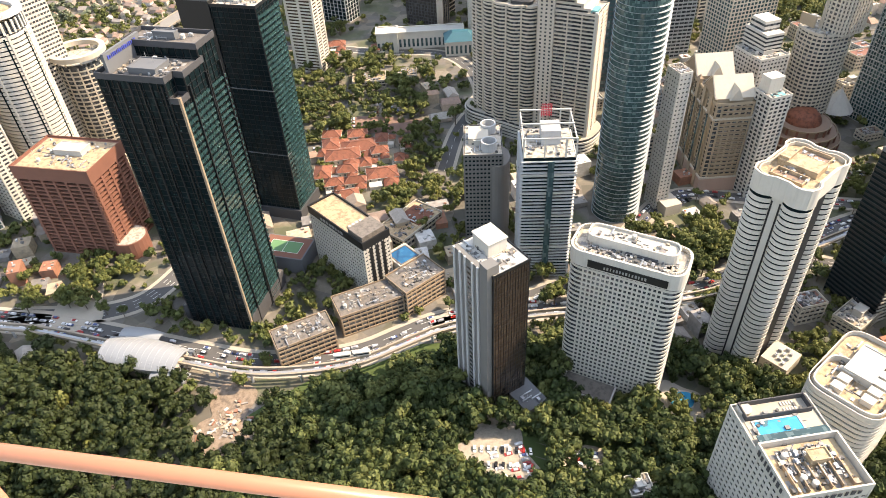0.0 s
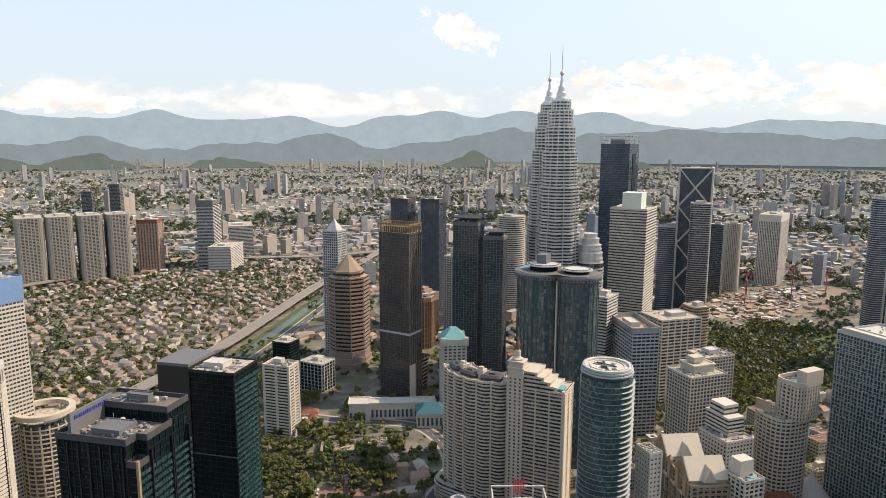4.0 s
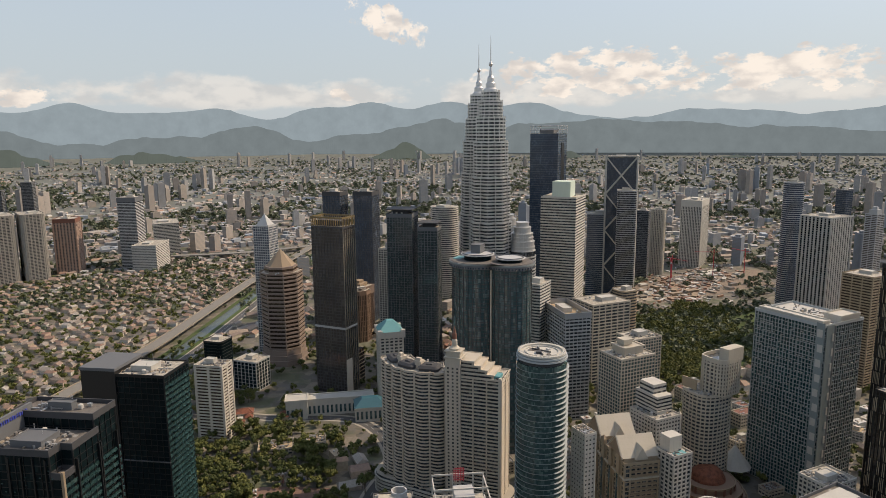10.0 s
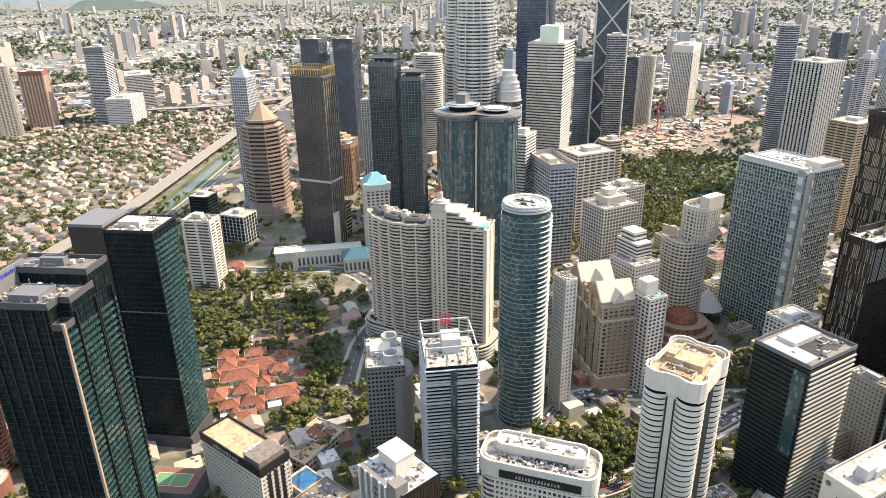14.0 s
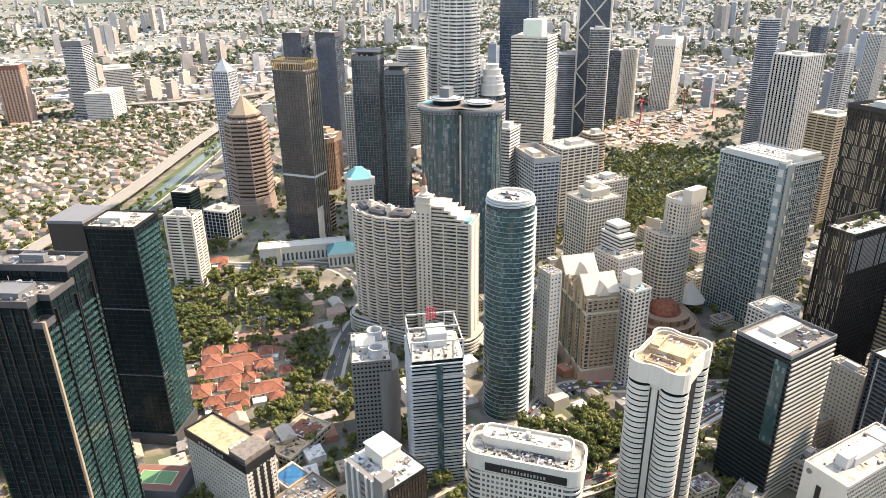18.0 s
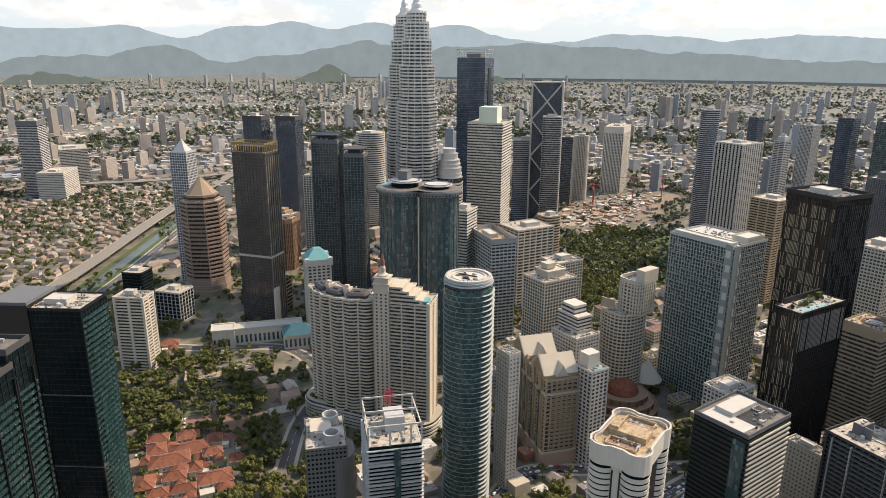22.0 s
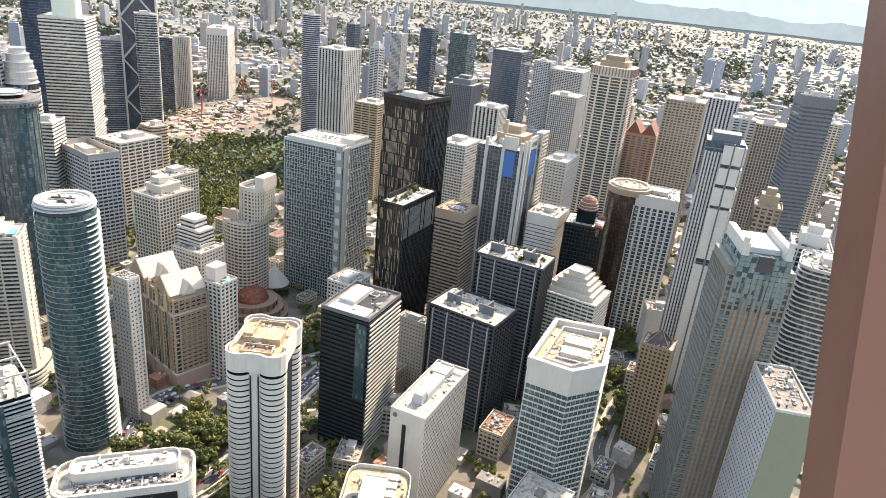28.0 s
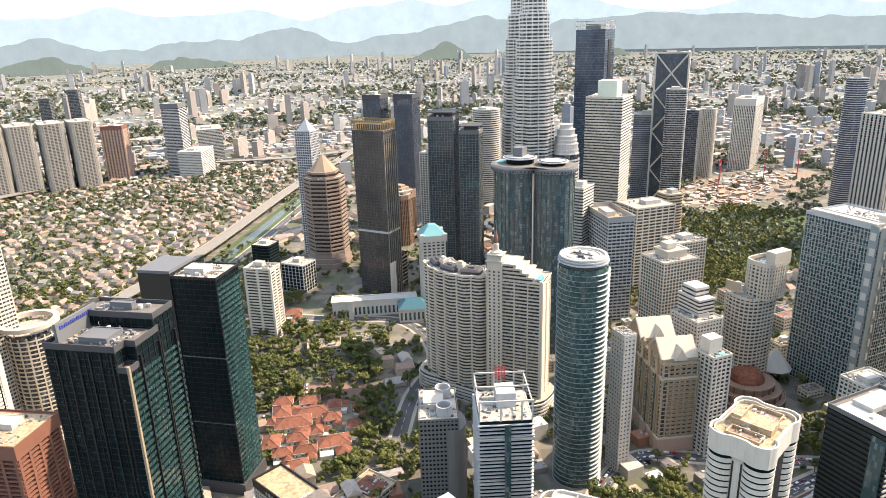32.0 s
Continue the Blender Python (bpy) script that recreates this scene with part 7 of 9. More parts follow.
# roof pool building below the tower and its neighbour
root, p = tower("pool_roof_hotel", "white hotel with a rooftop pool, glass canopy and crowded plant deck", quad(183, 6, -38, 34, 46), 73, G_GREY, M_WHITE, fh=3.3, band=0.55, out=0.25, gap=3.0, pier=1.2, single=True, clutter=0, parapet=1.2, roof=M_PAVE)
put("pool_deck", prism("pool_deck", rect(31, 19, 0, 13), 73.25, 73.5, M_PAVE), root, label="pale paved deck round the pool")
put("water", prism("water", rect(19.6, 7.2, -2.5, 9.6), 73.5, 73.72, M_POOL), root, label="bright blue rooftop pool")
put("coping", rim("coping", rect(21, 8.6, -2.5, 9.6), 73.4, 74.0, 0.7, M_WHITE), root)
for i in range(4):
    put("pool_step", box("pool_step", 4.6 - 0.9 * i, 0.7, 0.06, M_TEALD), root, (-8, 12.9 - 0.7 * i, 73.75))
put("deck_screen", rim("deck_screen", rect(30, 8, 0, 18.4), 73, 76.4, 0.5, M_CHAR), root, label="dark screen behind the pool deck")
put("corner_drum", prism("corner_drum", disc(3.2, 20, -13, 20), 73, 75.2, M_CREAM), root, label="round pale roof drum")
put("glass_screen", mesh_of("glass_screen", *join_data([box_data(31, 4.2, 0.5, 0, 3.4, 75.6), *[box_data(0.4, 0.4, 2.4, -14 + 4 * i, 1.6, 73.2) for i in range(8)]]), G_TEAL), root, label="blue-grey glass canopy along the pool")
put("plant_deck", prism("plant_deck", rect(31, 22, 0, -11), 73.2, 74.2, M_ROOFT), root, label="brown plant deck crowded with units")
fittings(root, rect(31, 22, 0, -11), 74.2, 41, 200)
for i in range(6):
    put("louvre_screen", shared("ph_l", lambda: box("louvre_screen", 0.4, 12, 2.2, M_TAN)), root, (-12 + 4.6 * i, -15, 74.2))
put("upper_wall", rim("upper_wall", rect(34.6, 25, 0, -11), 71, 77.5, 0.7, M_WHITE), root)
roof_clutter(root, rect(29, 20, 0, -11), 74.2, random.Random(9), count=24, room=False)
put("plant_house", mesh_of("plant_house", *join_data([box_data(8, 5, 4, 3, -8, 74.2), rim_data(rect(8.6, 5.6, 3, -8), 78, 78.8, 0.5)]), M_ROOFT), root)
bars(root, ((-17.7, -10), (0, -1)), 73.2, 19, 8, 3.0, M_CHAR)
bars(root, ((2, -23.9), (1, 0)), 73.2, 22, 8, 2.6, M_CHAR)
for i in range(10):
    put("sun_lounger", shared("lounger", lambda: box("sun_lounger", 0.7, 1.9, 0.5, M_WHITE)), root, (4 + 1.3 * (i % 5), 17 + 3 * (i // 5), 73.5))
root, p = tower("scalloped_flats", "white flats with scalloped balconies and planter roof", rounded(quad(253, -8, -6, 50, 34), 9), 60, G_GREY, M_WHITE, fh=3.2, band=0.66, out=0.6, single=True, clutter=6, parapet=2.8, roof=M_ROOFT, turn=-6)
for i in range(6):
    put("roof_cabin", shared("sc_c", lambda: mesh_of("roof_cabin", *join_data([box_data(4, 5, 3), box_data(4.6, 5.6, 0.4, z=3)]), M_WHITE)), root, (-17 + i * 6.4, 5, 60.2))
    put("roof_cabin", shared("sc_c", lambda: None), root, (-15 + i * 6.4, -8, 60.2))
put("dividing_wall", rim("dividing_wall", rounded(rect(26, 32, -11, 0), 8), 59, 64, 0.7, M_WHITE), root)
root, p = tower("white_roof_block", "low white block with a stained hipped roof deck", quad(285, -92, -32, 36, 30), 42, G_GREY, M_WHITE2, fh=3.4, band=0.5, gap=3, pier=1, single=True, clutter=3, roof=M_ROOF, room=False)
put("hipped_deck", frustum("hipped_deck", rect(30, 24), rect(12, 9), 42.2, 47, M_ROOF), root, label="stained hipped roof deck")
put("deck_hatch", box("deck_hatch", 7, 5, 1.2, M_ROOFD), root, (0, 0, 47))
root, p = tower("pavilion_block", "low white pavilion with a small pool", quad(176, 62, -38, 11, 10), 22, M_WHITE, M_WHITE, fh=3.4, band=0.5, gap=3, pier=1, single=True, clutter=3, roof=M_WHITE)
put("covered_walk", mesh_of("covered_walk", *join_data([box_data(24, 3, 0.4, 16, 6, 14)] + [box_data(0.3, 3.2, 0.5, 5 + 2.2 * i, 6, 14.4) for i in range(11)] + [box_data(0.4, 0.4, 16, 6 + 5 * i, 6, -2) for i in range(5)]), M_WHITE2), root, label="white ribbed covered walkway")


# ---- ground cover ----
NR = np.random.RandomState(5)
BASES = ("core", "front_block", "back_block", "rear_block", "podium", "deck", "tier", "long_wing", "gate_wing", "main_hall", "shaft", "annex", "side_podium", "corner_lobe", "porch", "low_wing", "wall", "wing", "lobby")
rows_ = []
for o in scene.objects:
    if o.parent is None and o.type == "EMPTY":
        for k in o.children:
            if k.type == "MESH" and k.name.split(".")[0] in BASES:
                cs = [(c[0] + k.location.x, c[1] + k.location.y) for c in k.bound_box]
                a = o.rotation_euler[2]
                rows_.append((o.location.x, o.location.y, math.cos(a), math.sin(a), min(c[0] for c in cs), max(c[0] for c in cs), min(c[1] for c in cs), max(c[1] for c in cs)))
OCC = np.array(rows_)
ROADS = []


def occupy(x, y, w, d, a=0.0):
    global OCC
    OCC = np.vstack([OCC, [(x, y, math.cos(a), math.sin(a), -w / 2, w / 2, -d / 2, d / 2)]])


def free(x, y, m=2.0):
    """Whether a spot stands clear of every building's foot."""
    u, w = x - OCC[:, 0], y - OCC[:, 1]
    p, q = u * OCC[:, 2] + w * OCC[:, 3], -u * OCC[:, 3] + w * OCC[:, 2]
    return not bool(np.any((p > OCC[:, 4] - m) & (p < OCC[:, 5] + m) & (q > OCC[:, 6] - m) & (q < OCC[:, 7] + m)))


def off_road(x, y, m=1.0):
    return all(bool(np.all(np.hypot(r[:, 0] - x, r[:, 1] - y) > w / 2 + m)) for r, w in ROADS)


def tri_mesh(name, tris, mat):
    """A mesh of loose triangles from an array of n x 3 x 3."""
    n = len(tris)
    me = bpy.data.meshes.new(name)
    me.vertices.add(3 * n)
    me.vertices.foreach_set("co", np.ascontiguousarray(tris, dtype=np.float32).ravel())
    me.loops.add(3 * n)
    me.loops.foreach_set("vertex_index", np.arange(3 * n, dtype=np.int32))
    me.polygons.add(n)
    me.polygons.foreach_set("loop_start", np.arange(0, 3 * n, 3, dtype=np.int32))
    me.materials.append(mat)
    me.update(calc_edges=True)
    return me


def leaf_cloud(blobs, per, size, rng):
    """Loose leaves on the skins of a few uneven clumps."""
    out = []
    for bx, by, bz, br in blobs:
        v = rng.normal(size=(per, 3))
        v /= np.linalg.norm(v, axis=1, keepdims=True)
        c = np.array([bx, by, bz]) + v * br * rng.uniform(0.65, 1.08, (per, 1)) * np.array([1, 1, 0.8])
        u = np.cross(v, rng.normal(size=(per, 3)))
        u /= np.linalg.norm(u, axis=1, keepdims=True)
        w = np.cross(v, u) + v * rng.uniform(-0.3, 0.3, (per, 1))
        s = size * rng.uniform(0.6, 1.3, (per, 1))
        out.append(np.stack([c - u * s, c + u * s * 0.9 + w * s * 0.3, c + w * s * 1.3], 1))
        # an inner mass, so that no light falls right through
        o = np.array([bx, by, bz])
        k = [o + br * 0.78 * np.array(q) * rng.uniform(0.85, 1.15) for q in ((1, 0, 0), (0.3, 0.95, 0), (-0.8, 0.6, 0), (-0.8, -0.6, 0), (0.3, -0.95, 0), (0, 0, 0.8), (0, 0, -0.7))]
        out.append(np.array([[k[i], k[(i + 1) % 5], k[5]] for i in range(5)] + [[k[(i + 1) % 5], k[i], k[6]] for i in range(5)]))
    return np.concatenate(out)


def crown_blobs(r, h, rng, n):
    b = [(0, 0, h, r * 0.62)]
    for i in range(n):
        a, q = rng.uniform(0, 6.28), r * rng.uniform(0.45, 0.85)
        b.append((q * math.cos(a), q * math.sin(a), h + rng.uniform(-0.25, 0.45) * r, r * rng.uniform(0.28, 0.5)))
    return b


CROWNS = [leaf_cloud(crown_blobs(5.0, 9.0, NR, 11), 48, 0.8, NR) for _ in range(4)] + [leaf_cloud(crown_blobs(4.0, 11.0, NR, 9), 48, 0.75, NR)]
CLUMPS = [leaf_cloud(crown_blobs(4.5, 5.5, NR, 5), 16, 1.35, NR) for _ in range(5)]
FARCL = [leaf_cloud(crown_blobs(5.0, 4.0, NR, 2), 6, 3.0, NR) for _ in range(5)]
CROWN_ME = [tri_mesh("crown", c, M_LEAF) for c in CROWNS]


def trunk_mesh():
    rng = random.Random(4)
    parts = []
    pts = [(0, 0, -0.6, 0.42), (0.1, 0.05, 2.5, 0.32), (0.0, 0.2, 5.0, 0.25), (0.2, 0.1, 8.5, 0.13)]
    for (x, y, z, r), (x2, y2, z2, r2) in zip(pts, pts[1:]):
        a, b = disc(r, 7, x, y), disc(r2, 7, x2, y2)
        parts.append(([(p, q, z) for p, q in a] + [(p, q, z2) for p, q in b], [(i, (i + 1) % 7, 7 + (i + 1) % 7, 7 + i) for i in range(7)]))
    for i in range(5):
        t = i * 1.3
        parts.append(beam_data((0, 0.1, 4.0 + 0.5 * i), (3.0 * math.cos(t), 3.0 * math.sin(t), 7.5 + 0.4 * i), 0.22))
    return mesh_of("trunk", *join_data(parts), M_TRUNK)


TRUNK = trunk_mesh()


def tree(x, y, z, s, label="broad green tree with an uneven leafy crown", group=""):
    root = thing("tree", x, y, label, "tree", z - 0.2, RNG.uniform(0, 360), group)
    root.scale = (s, s, s * RNG.uniform(0.85, 1.15))
    put("trunk", TRUNK, root)
    put("crown", RNG.choice(CROWN_ME), root)


def scatter(name, label, pts, templates, mat, category="trees"):
    """Many far clumps as one mesh. pts: x, y, z, scale."""
    out = []
    for x, y, z, s in pts:
        t = templates[NR.randint(len(templates))]
        a = NR.uniform(0, 6.28)
        c, q = math.cos(a) * s, math.sin(a) * s
        r = np.empty_like(t)
        r[..., 0], r[..., 1], r[..., 2] = t[..., 0] * c - t[..., 1] * q + x, t[..., 0] * q + t[..., 1] * c + y, t[..., 2] * s * NR.uniform(0.8, 1.2) + z
        out.append(r)
    tagged(put(name, tri_mesh(name, np.concatenate(out), mat), kind="stuff"), label, category)


def smooth(path, step=6.0):
    out = []
    p = [Vector(q) for q in path]
    p = [2 * p[0] - p[1], *p, 2 * p[-1] - p[-2]]
    for i in range(1, len(p) - 2):
        n = max(2, int((p[i + 1] - p[i]).length / step))
        for k in range(n):
            t = k / n
            out.append(0.5 * ((2 * p[i]) + (-p[i - 1] + p[i + 1]) * t + (2 * p[i - 1] - 5 * p[i] + 4 * p[i + 1] - p[i + 2]) * t * t + (-p[i - 1] + 3 * p[i] - 3 * p[i + 1] + p[i + 2]) * t ** 3))
    return out + [p[-2]]


def sides(pts, off):
    out = []
    for i, p in enumerate(pts):
        t = (pts[min(i + 1, len(pts) - 1)] - pts[max(i - 1, 0)]).normalized()
        out.append(p + Vector((-t.y, t.x)) * off)
    return out


def ribbon_data(pts, a, b, z0, z1):
    """A strip along a path between two offsets, with thickness."""
    L, R = sides(pts, a), sides(pts, b)
    v = []
    for l_, r_ in zip(L, R):
        zl, zr = hill(*l_), hill(*r_)
        v += [(l_.x, l_.y, zl + z0), (l_.x, l_.y, zl + z1), (r_.x, r_.y, zr + z1), (r_.x, r_.y, zr + z0)]
    f = []
    for i in range(len(pts) - 1):
        for k in range(4):
            f.append((4 * i + k, 4 * i + (k + 1) % 4, 4 * i + 4 + (k + 1) % 4, 4 * i + 4 + k))
    return v, f


def street(name, path, width, label, lanes=2, walk_w=3.0):
    pts = smooth(path)
    ROADS.append((np.array([tuple(p) for p in pts]), width + 2 * walk_w))
    tagged(put(name, mesh_of(name, *ribbon_data(pts, width / 2, -width / 2, -0.5, 0.12), M_ASPHALT), kind="structure"), label, "road")
    for s in (-1, 1):
        a, b = s * width / 2, s * (width / 2 + walk_w)
        tagged(put("pavement", mesh_of("pavement", *ribbon_data(pts, max(a, b), min(a, b), -0.5, 0.3), M_PAVE), kind="structure"), "raised stone pavement beside the road", "pavement")
    marks = []
    for k in range(1, lanes):
        off = -width / 2 + width * k / lanes
        for i in range(0, len(pts) - 1, 2):
            marks.append(ribbon_data(pts[i:i + 2], off + 0.12, off - 0.12, 0.121, 0.135))
    if marks:
        tagged(put("lane_marking", mesh_of("lane_marking", *join_data(marks), M_LINE), kind="stuff"), "dashed white lane lines", "road marking")
    return pts


def patch(name, cx, cy, rx, ry, rot, mat, label, category, lift=0.16, rough=0.12, seed=1.0, kind="structure"):
    """Irregular flat area that follows the ground."""
    v, f, n, rings = [], [], 48, max(8, int(max(rx, ry) / 9))
    for k in range(rings + 1):
        for i in range(n):
            a = 2 * math.pi * i / n
            q = (k / rings) * (1 + rough * noise.noise((math.cos(a) * 1.5, math.sin(a) * 1.5, seed)) * 2)
            sx, sy = math.copysign(abs(math.cos(a)) ** 0.7, math.cos(a)) * rx * q, math.copysign(abs(math.sin(a)) ** 0.7, math.sin(a)) * ry * q
            x, y = cx + sx * math.cos(rot) - sy * math.sin(rot), cy + sx * math.sin(rot) + sy * math.cos(rot)
            v.append((x, y, hill(x, y) + lift))
    for k in range(rings):
        for i in range(n):
            j = (i + 1) % n
            f.append((k * n + i, (k + 1) * n + i, (k + 1) * n + j, k * n + j))
    return tagged(put(name, mesh_of(name, v, f, mat), kind=kind), label, category)


M_BRICKY = paint("brick_paving", (0.20, 0.12, 0.09), wear=0.8, rough=0.9)
M_GRASS = paint("rough_grass", (0.055, 0.085, 0.022), wear=0.7, rough=0.95)
M_DIRT = paint("sandy_earth", (0.25, 0.19, 0.14), wear=0.9, dirt=0.6, rough=0.95, stain=(0.2, 0.12, 0.06))
M_SAND = paint("pale_gravel", (0.36, 0.31, 0.245), wear=0.8, dirt=0.35, rough=0.95)
patch("grass_hill", 0, 0, 262, 262, 0.0, M_GRASS, "rough grass under the hill trees", "grass", 0.05, 0.02)
patch("car_park", 157, 124, 26, 19, 1.0, M_SAND, "pale gravel car park cut into trees", "ground", 0.4, 0.25, 4.0)
patch("car_park", 188, 94, 9, 15, 0.6, M_SAND, "small gravel yard among trees", "ground", 0.4, 0.25, 5.0)
patch("cleared_plot", 75, 258, 23, 17, 0.9, M_DIRT, "cleared earth plot with rubble", "ground", 0.35, 0.3, 9.0)
patch("bare_site", 1420, 395, 200, 80, -0.5, M_DIRT, "bare orange earth of a large building site", "ground", 0.3, 0.3, 2.0)
patch("bare_site", 1260, 470, 90, 40, -0.5, M_SAND, "pale levelled ground of a building site", "ground", 0.36, 0.3, 3.0)
patch("park_lawn", 1090, 290, 230, 75, -0.05, M_GRASS, "green park lawn under trees", "grass", 0.25, 0.3, 6.0)
patch("pool_terrace", 258, 76, 13, 15, 0.3, M_PAVE, "paved terrace round the garden pool", "paving", 0.3, 0.25, 3.3)
root = thing("garden_pool", 259, 77, "turquoise kidney-shaped hotel garden pool", "pool", 1.2)
put("water", prism("water", [(x * (1 + 0.18 * math.cos(2 * math.atan2(y, x) + 0.8)), y) for x, y in disc(6.5, 30)], -1, 0.2, M_POOL), root)
put("coping", rim("coping", [(1.1 * x * (1 + 0.18 * math.cos(2 * math.atan2(y, x) + 0.8)), 1.1 * y) for x, y in disc(6.5, 30)], -1, 0.35, 0.8, M_WHITE), root)
patch("parking_yard", 430, 180, 16, 11, -0.5, M_ASPHALT, "asphalt parking yard", "ground", 0.3, 0.2, 7.0)
patch("forecourt", 60, 425, 30, 16, 1.0, M_PAVE, "curved paved hotel forecourt", "paving", 0.2, 0.2, 8.0)
patch("yard", 368, 444, 42, 15, -0.92, M_BRICKY, "reddish paved yard among trees", "paving", 0.2, 0.2, 8.0)
patch("yard", 395, 470, 24, 12, -0.7, M_SAND, "pale earth yard", "ground", 0.2, 0.2, 3.0)

# streets
MONO = [(-30, 500), (12, 438), (35, 403), (80, 316), (103, 276), (130, 248), (155, 231), (181, 222), (208, 211), (246, 182), (300, 135), (352, 98), (425, 74), (520, 30), (640, -60)]
main = street("road_main", [(x + 9, y + 11) for x, y in MONO], 17, "asphalt main road beside the monorail", 4)
ramlee = street("road_cross", [(208, 225), (268, 196), (330, 178), (431, 182), (470, 135), (500, 90), (540, 30), (600, -60), (690, -180)], 11, "asphalt side street between towers", 2)
street("road_north", [(22, 452), (70, 405), (112, 398), (190, 440), (260, 520), (330, 600), (420, 700), (480, 800)], 14, "asphalt avenue running north", 4)
street("road_south", [(425, 70), (470, -30), (520, -130), (560, -230), (640, -380)], 14, "asphalt avenue between towers", 4)
street("road_lane", [(330, -112), (372, -150), (420, -160), (500, -210), (560, -300)], 9, "narrow street below the stone tower", 2)
street("road_civic", [(420, 700), (470, 590), (520, 505), (480, 420), (400, 380), (345, 345)], 12, "asphalt street by the civic hall", 2)
street("road_park", [(600, 140), (700, 230), (860, 370), (1050, 420), (1300, 560)], 14, "asphalt road along the park", 4)

# raised highway and canal to the north
HW = [(220, 760), (352, 832), (524, 922), (877, 1157), (1143, 1313), (1500, 1520), (1900, 1700)]
hp = smooth(HW, 30)
root = thing("raised_highway", 0, 0, "pale concrete elevated highway beside a canal", "highway")
M_HIGH = paint("worn_road_concrete", (0.20, 0.185, 0.16), wear=0.7, rough=0.9)
put("deck", mesh_of("deck", *ribbon_data(hp, 11, -11, 9, 10.4), M_HIGH), root)
for s in (-1, 1):
    put("barrier", mesh_of("barrier", *ribbon_data(hp, s * 11 + 0.3, s * 11 - 0.3, 10.4, 11.5), M_VIA), root)
for p in hp[::2]:
    put("pillar", shared("hw_p", lambda: box("pillar", 2.4, 2.4, 11, M_CREAM)), root, (p.x, p.y, -1.5))
cp = [p for p in sides(hp, -34)]
tagged(put("water_canal", mesh_of("water_canal", *ribbon_data(cp, 9, -9, -0.3, 0.25), glazing("canal_water", (0.06, 0.07, 0.035), light=(0.08, 0.09, 0.05), cell=(9, 9, 9), rough=0.2)), kind="structure"), "brown-green water in a canal", "canal")
tagged(put("grass_verge", mesh_of("grass_verge", *ribbon_data(cp, 17, 9, -0.3, 0.4), M_GRASS), kind="structure"), "grass verge along the canal", "grass")
tagged(put("grass_verge", mesh_of("grass_verge", *ribbon_data(cp, -9, -17, -0.3, 0.4), M_GRASS), kind="structure"), "grass verge along the canal", "grass")
street("road_bank", [(p.x, p.y) for p in sides(hp, -60)][::3], 13, "asphalt road on the canal bank", 2)
root = thing("raised_highway", 0, 0, "far elevated highway crossing the city", "highway")
hp2 = smooth([(300, 1600), (713, 1660), (900, 1640), (1115, 1467), (1300, 1400)], 40)
put("deck", mesh_of("deck", *ribbon_data(hp2, 12, -12, 9, 11), M_HIGH), root)
for p in hp2[::2]:
    put("pillar", shared("hw_p", lambda: None), root, (p.x, p.y, -1.5))

# monorail
mono = smooth(MONO, 9)
root = thing("monorail_viaduct", 0, 0, "twin concrete monorail beams on round pillars", "viaduct")
for k in range(0, len(mono) - 3, 3):
    seg = mono[k:k + 4]
    if seg[0].x > 480:
        break
    for s in (-1, 1):
        put("guide_beam", mesh_of("guide_beam", *ribbon_data(seg, s * 2.6 + 0.6, s * 2.6 - 0.6, 9.0, 10.8), M_VIA), root)
    put("walkway", mesh_of("walkway", *ribbon_data(seg, 0.8, -0.8, 9.0, 9.3), M_STEEL), root)
    p, t = seg[0], (seg[1] - seg[0]).normalized()
    put("pillar", shared("mono_p", lambda: prism("pillar", disc(0.9, 12), -1, 8.2, M_GREY)), root, (p.x, p.y, hill(p.x, p.y)))
    put("crosshead", shared("mono_c", lambda: mesh_of("crosshead", *join_data([box_data(1.6, 7.4, 0.9, z=8.2)]), M_GREY)), root, (p.x, p.y, hill(p.x, p.y)), math.degrees(math.atan2(t.y, t.x)))
root = thing("monorail_train", 150, 236.5, "white monorail train on the viaduct", "train", 10.9, -38)
for k in range(2):
    put("carriage", shared("mt_c", lambda: mesh_of("carriage", *prism_data(rounded(rect(11, 3), 1.3, 3), 0, 3.0, 0.96), M_WHITE)), root, (-5.8 + 11.6 * k, 2.0, 0))
    put("window_strip", shared("mt_w", lambda: prism("window_strip", rounded(rect(10.4, 3.1), 1.2, 3), 1.2, 2.1, G_DARK)), root, (-5.8 + 11.6 * k, 2.0, 0))

# station with its shell roof
root = thing("monorail_station", 66, 336, "monorail station under a white curved shell roof", "station", 0, -61)
put("platform", prism("platform", rect(50, 18), -1, 10, M_CREAM), root)
put("concourse", prism("concourse", rect(54, 14, 0, 6), -1, 8, G_GREY), root)


def shell(L, Wd, rise, mat, name="shell_roof"):
    v, nu, nv = [], 28, 14
    for th in (0.0, 0.35):
        for i in range(nu + 1):
            u = -1 + 2 * i / nu
            w = Wd * (1 - 0.25 * u * u)
            for j in range(nv + 1):
                q = -1 + 2 * j / nv
                v.append((u * L, q * w, rise * (1 - q * q) * (1 - 0.35 * u * u) + th))
    f, m = [], (nu + 1) * (nv + 1)
    for i in range(nu):
        for j in range(nv):
            a = i * (nv + 1) + j
            f += [(a, a + nv + 1, a + nv + 2, a + 1), (m + a, m + a + 1, m + a + nv + 2, m + a + nv + 1)]
    for i in range(nu):
        for j in (0, nv):
            a = i * (nv + 1) + j
            f.append((a, m + a, m + a + nv + 1, a + nv + 1))
    return mesh_of(name, v, f, mat)


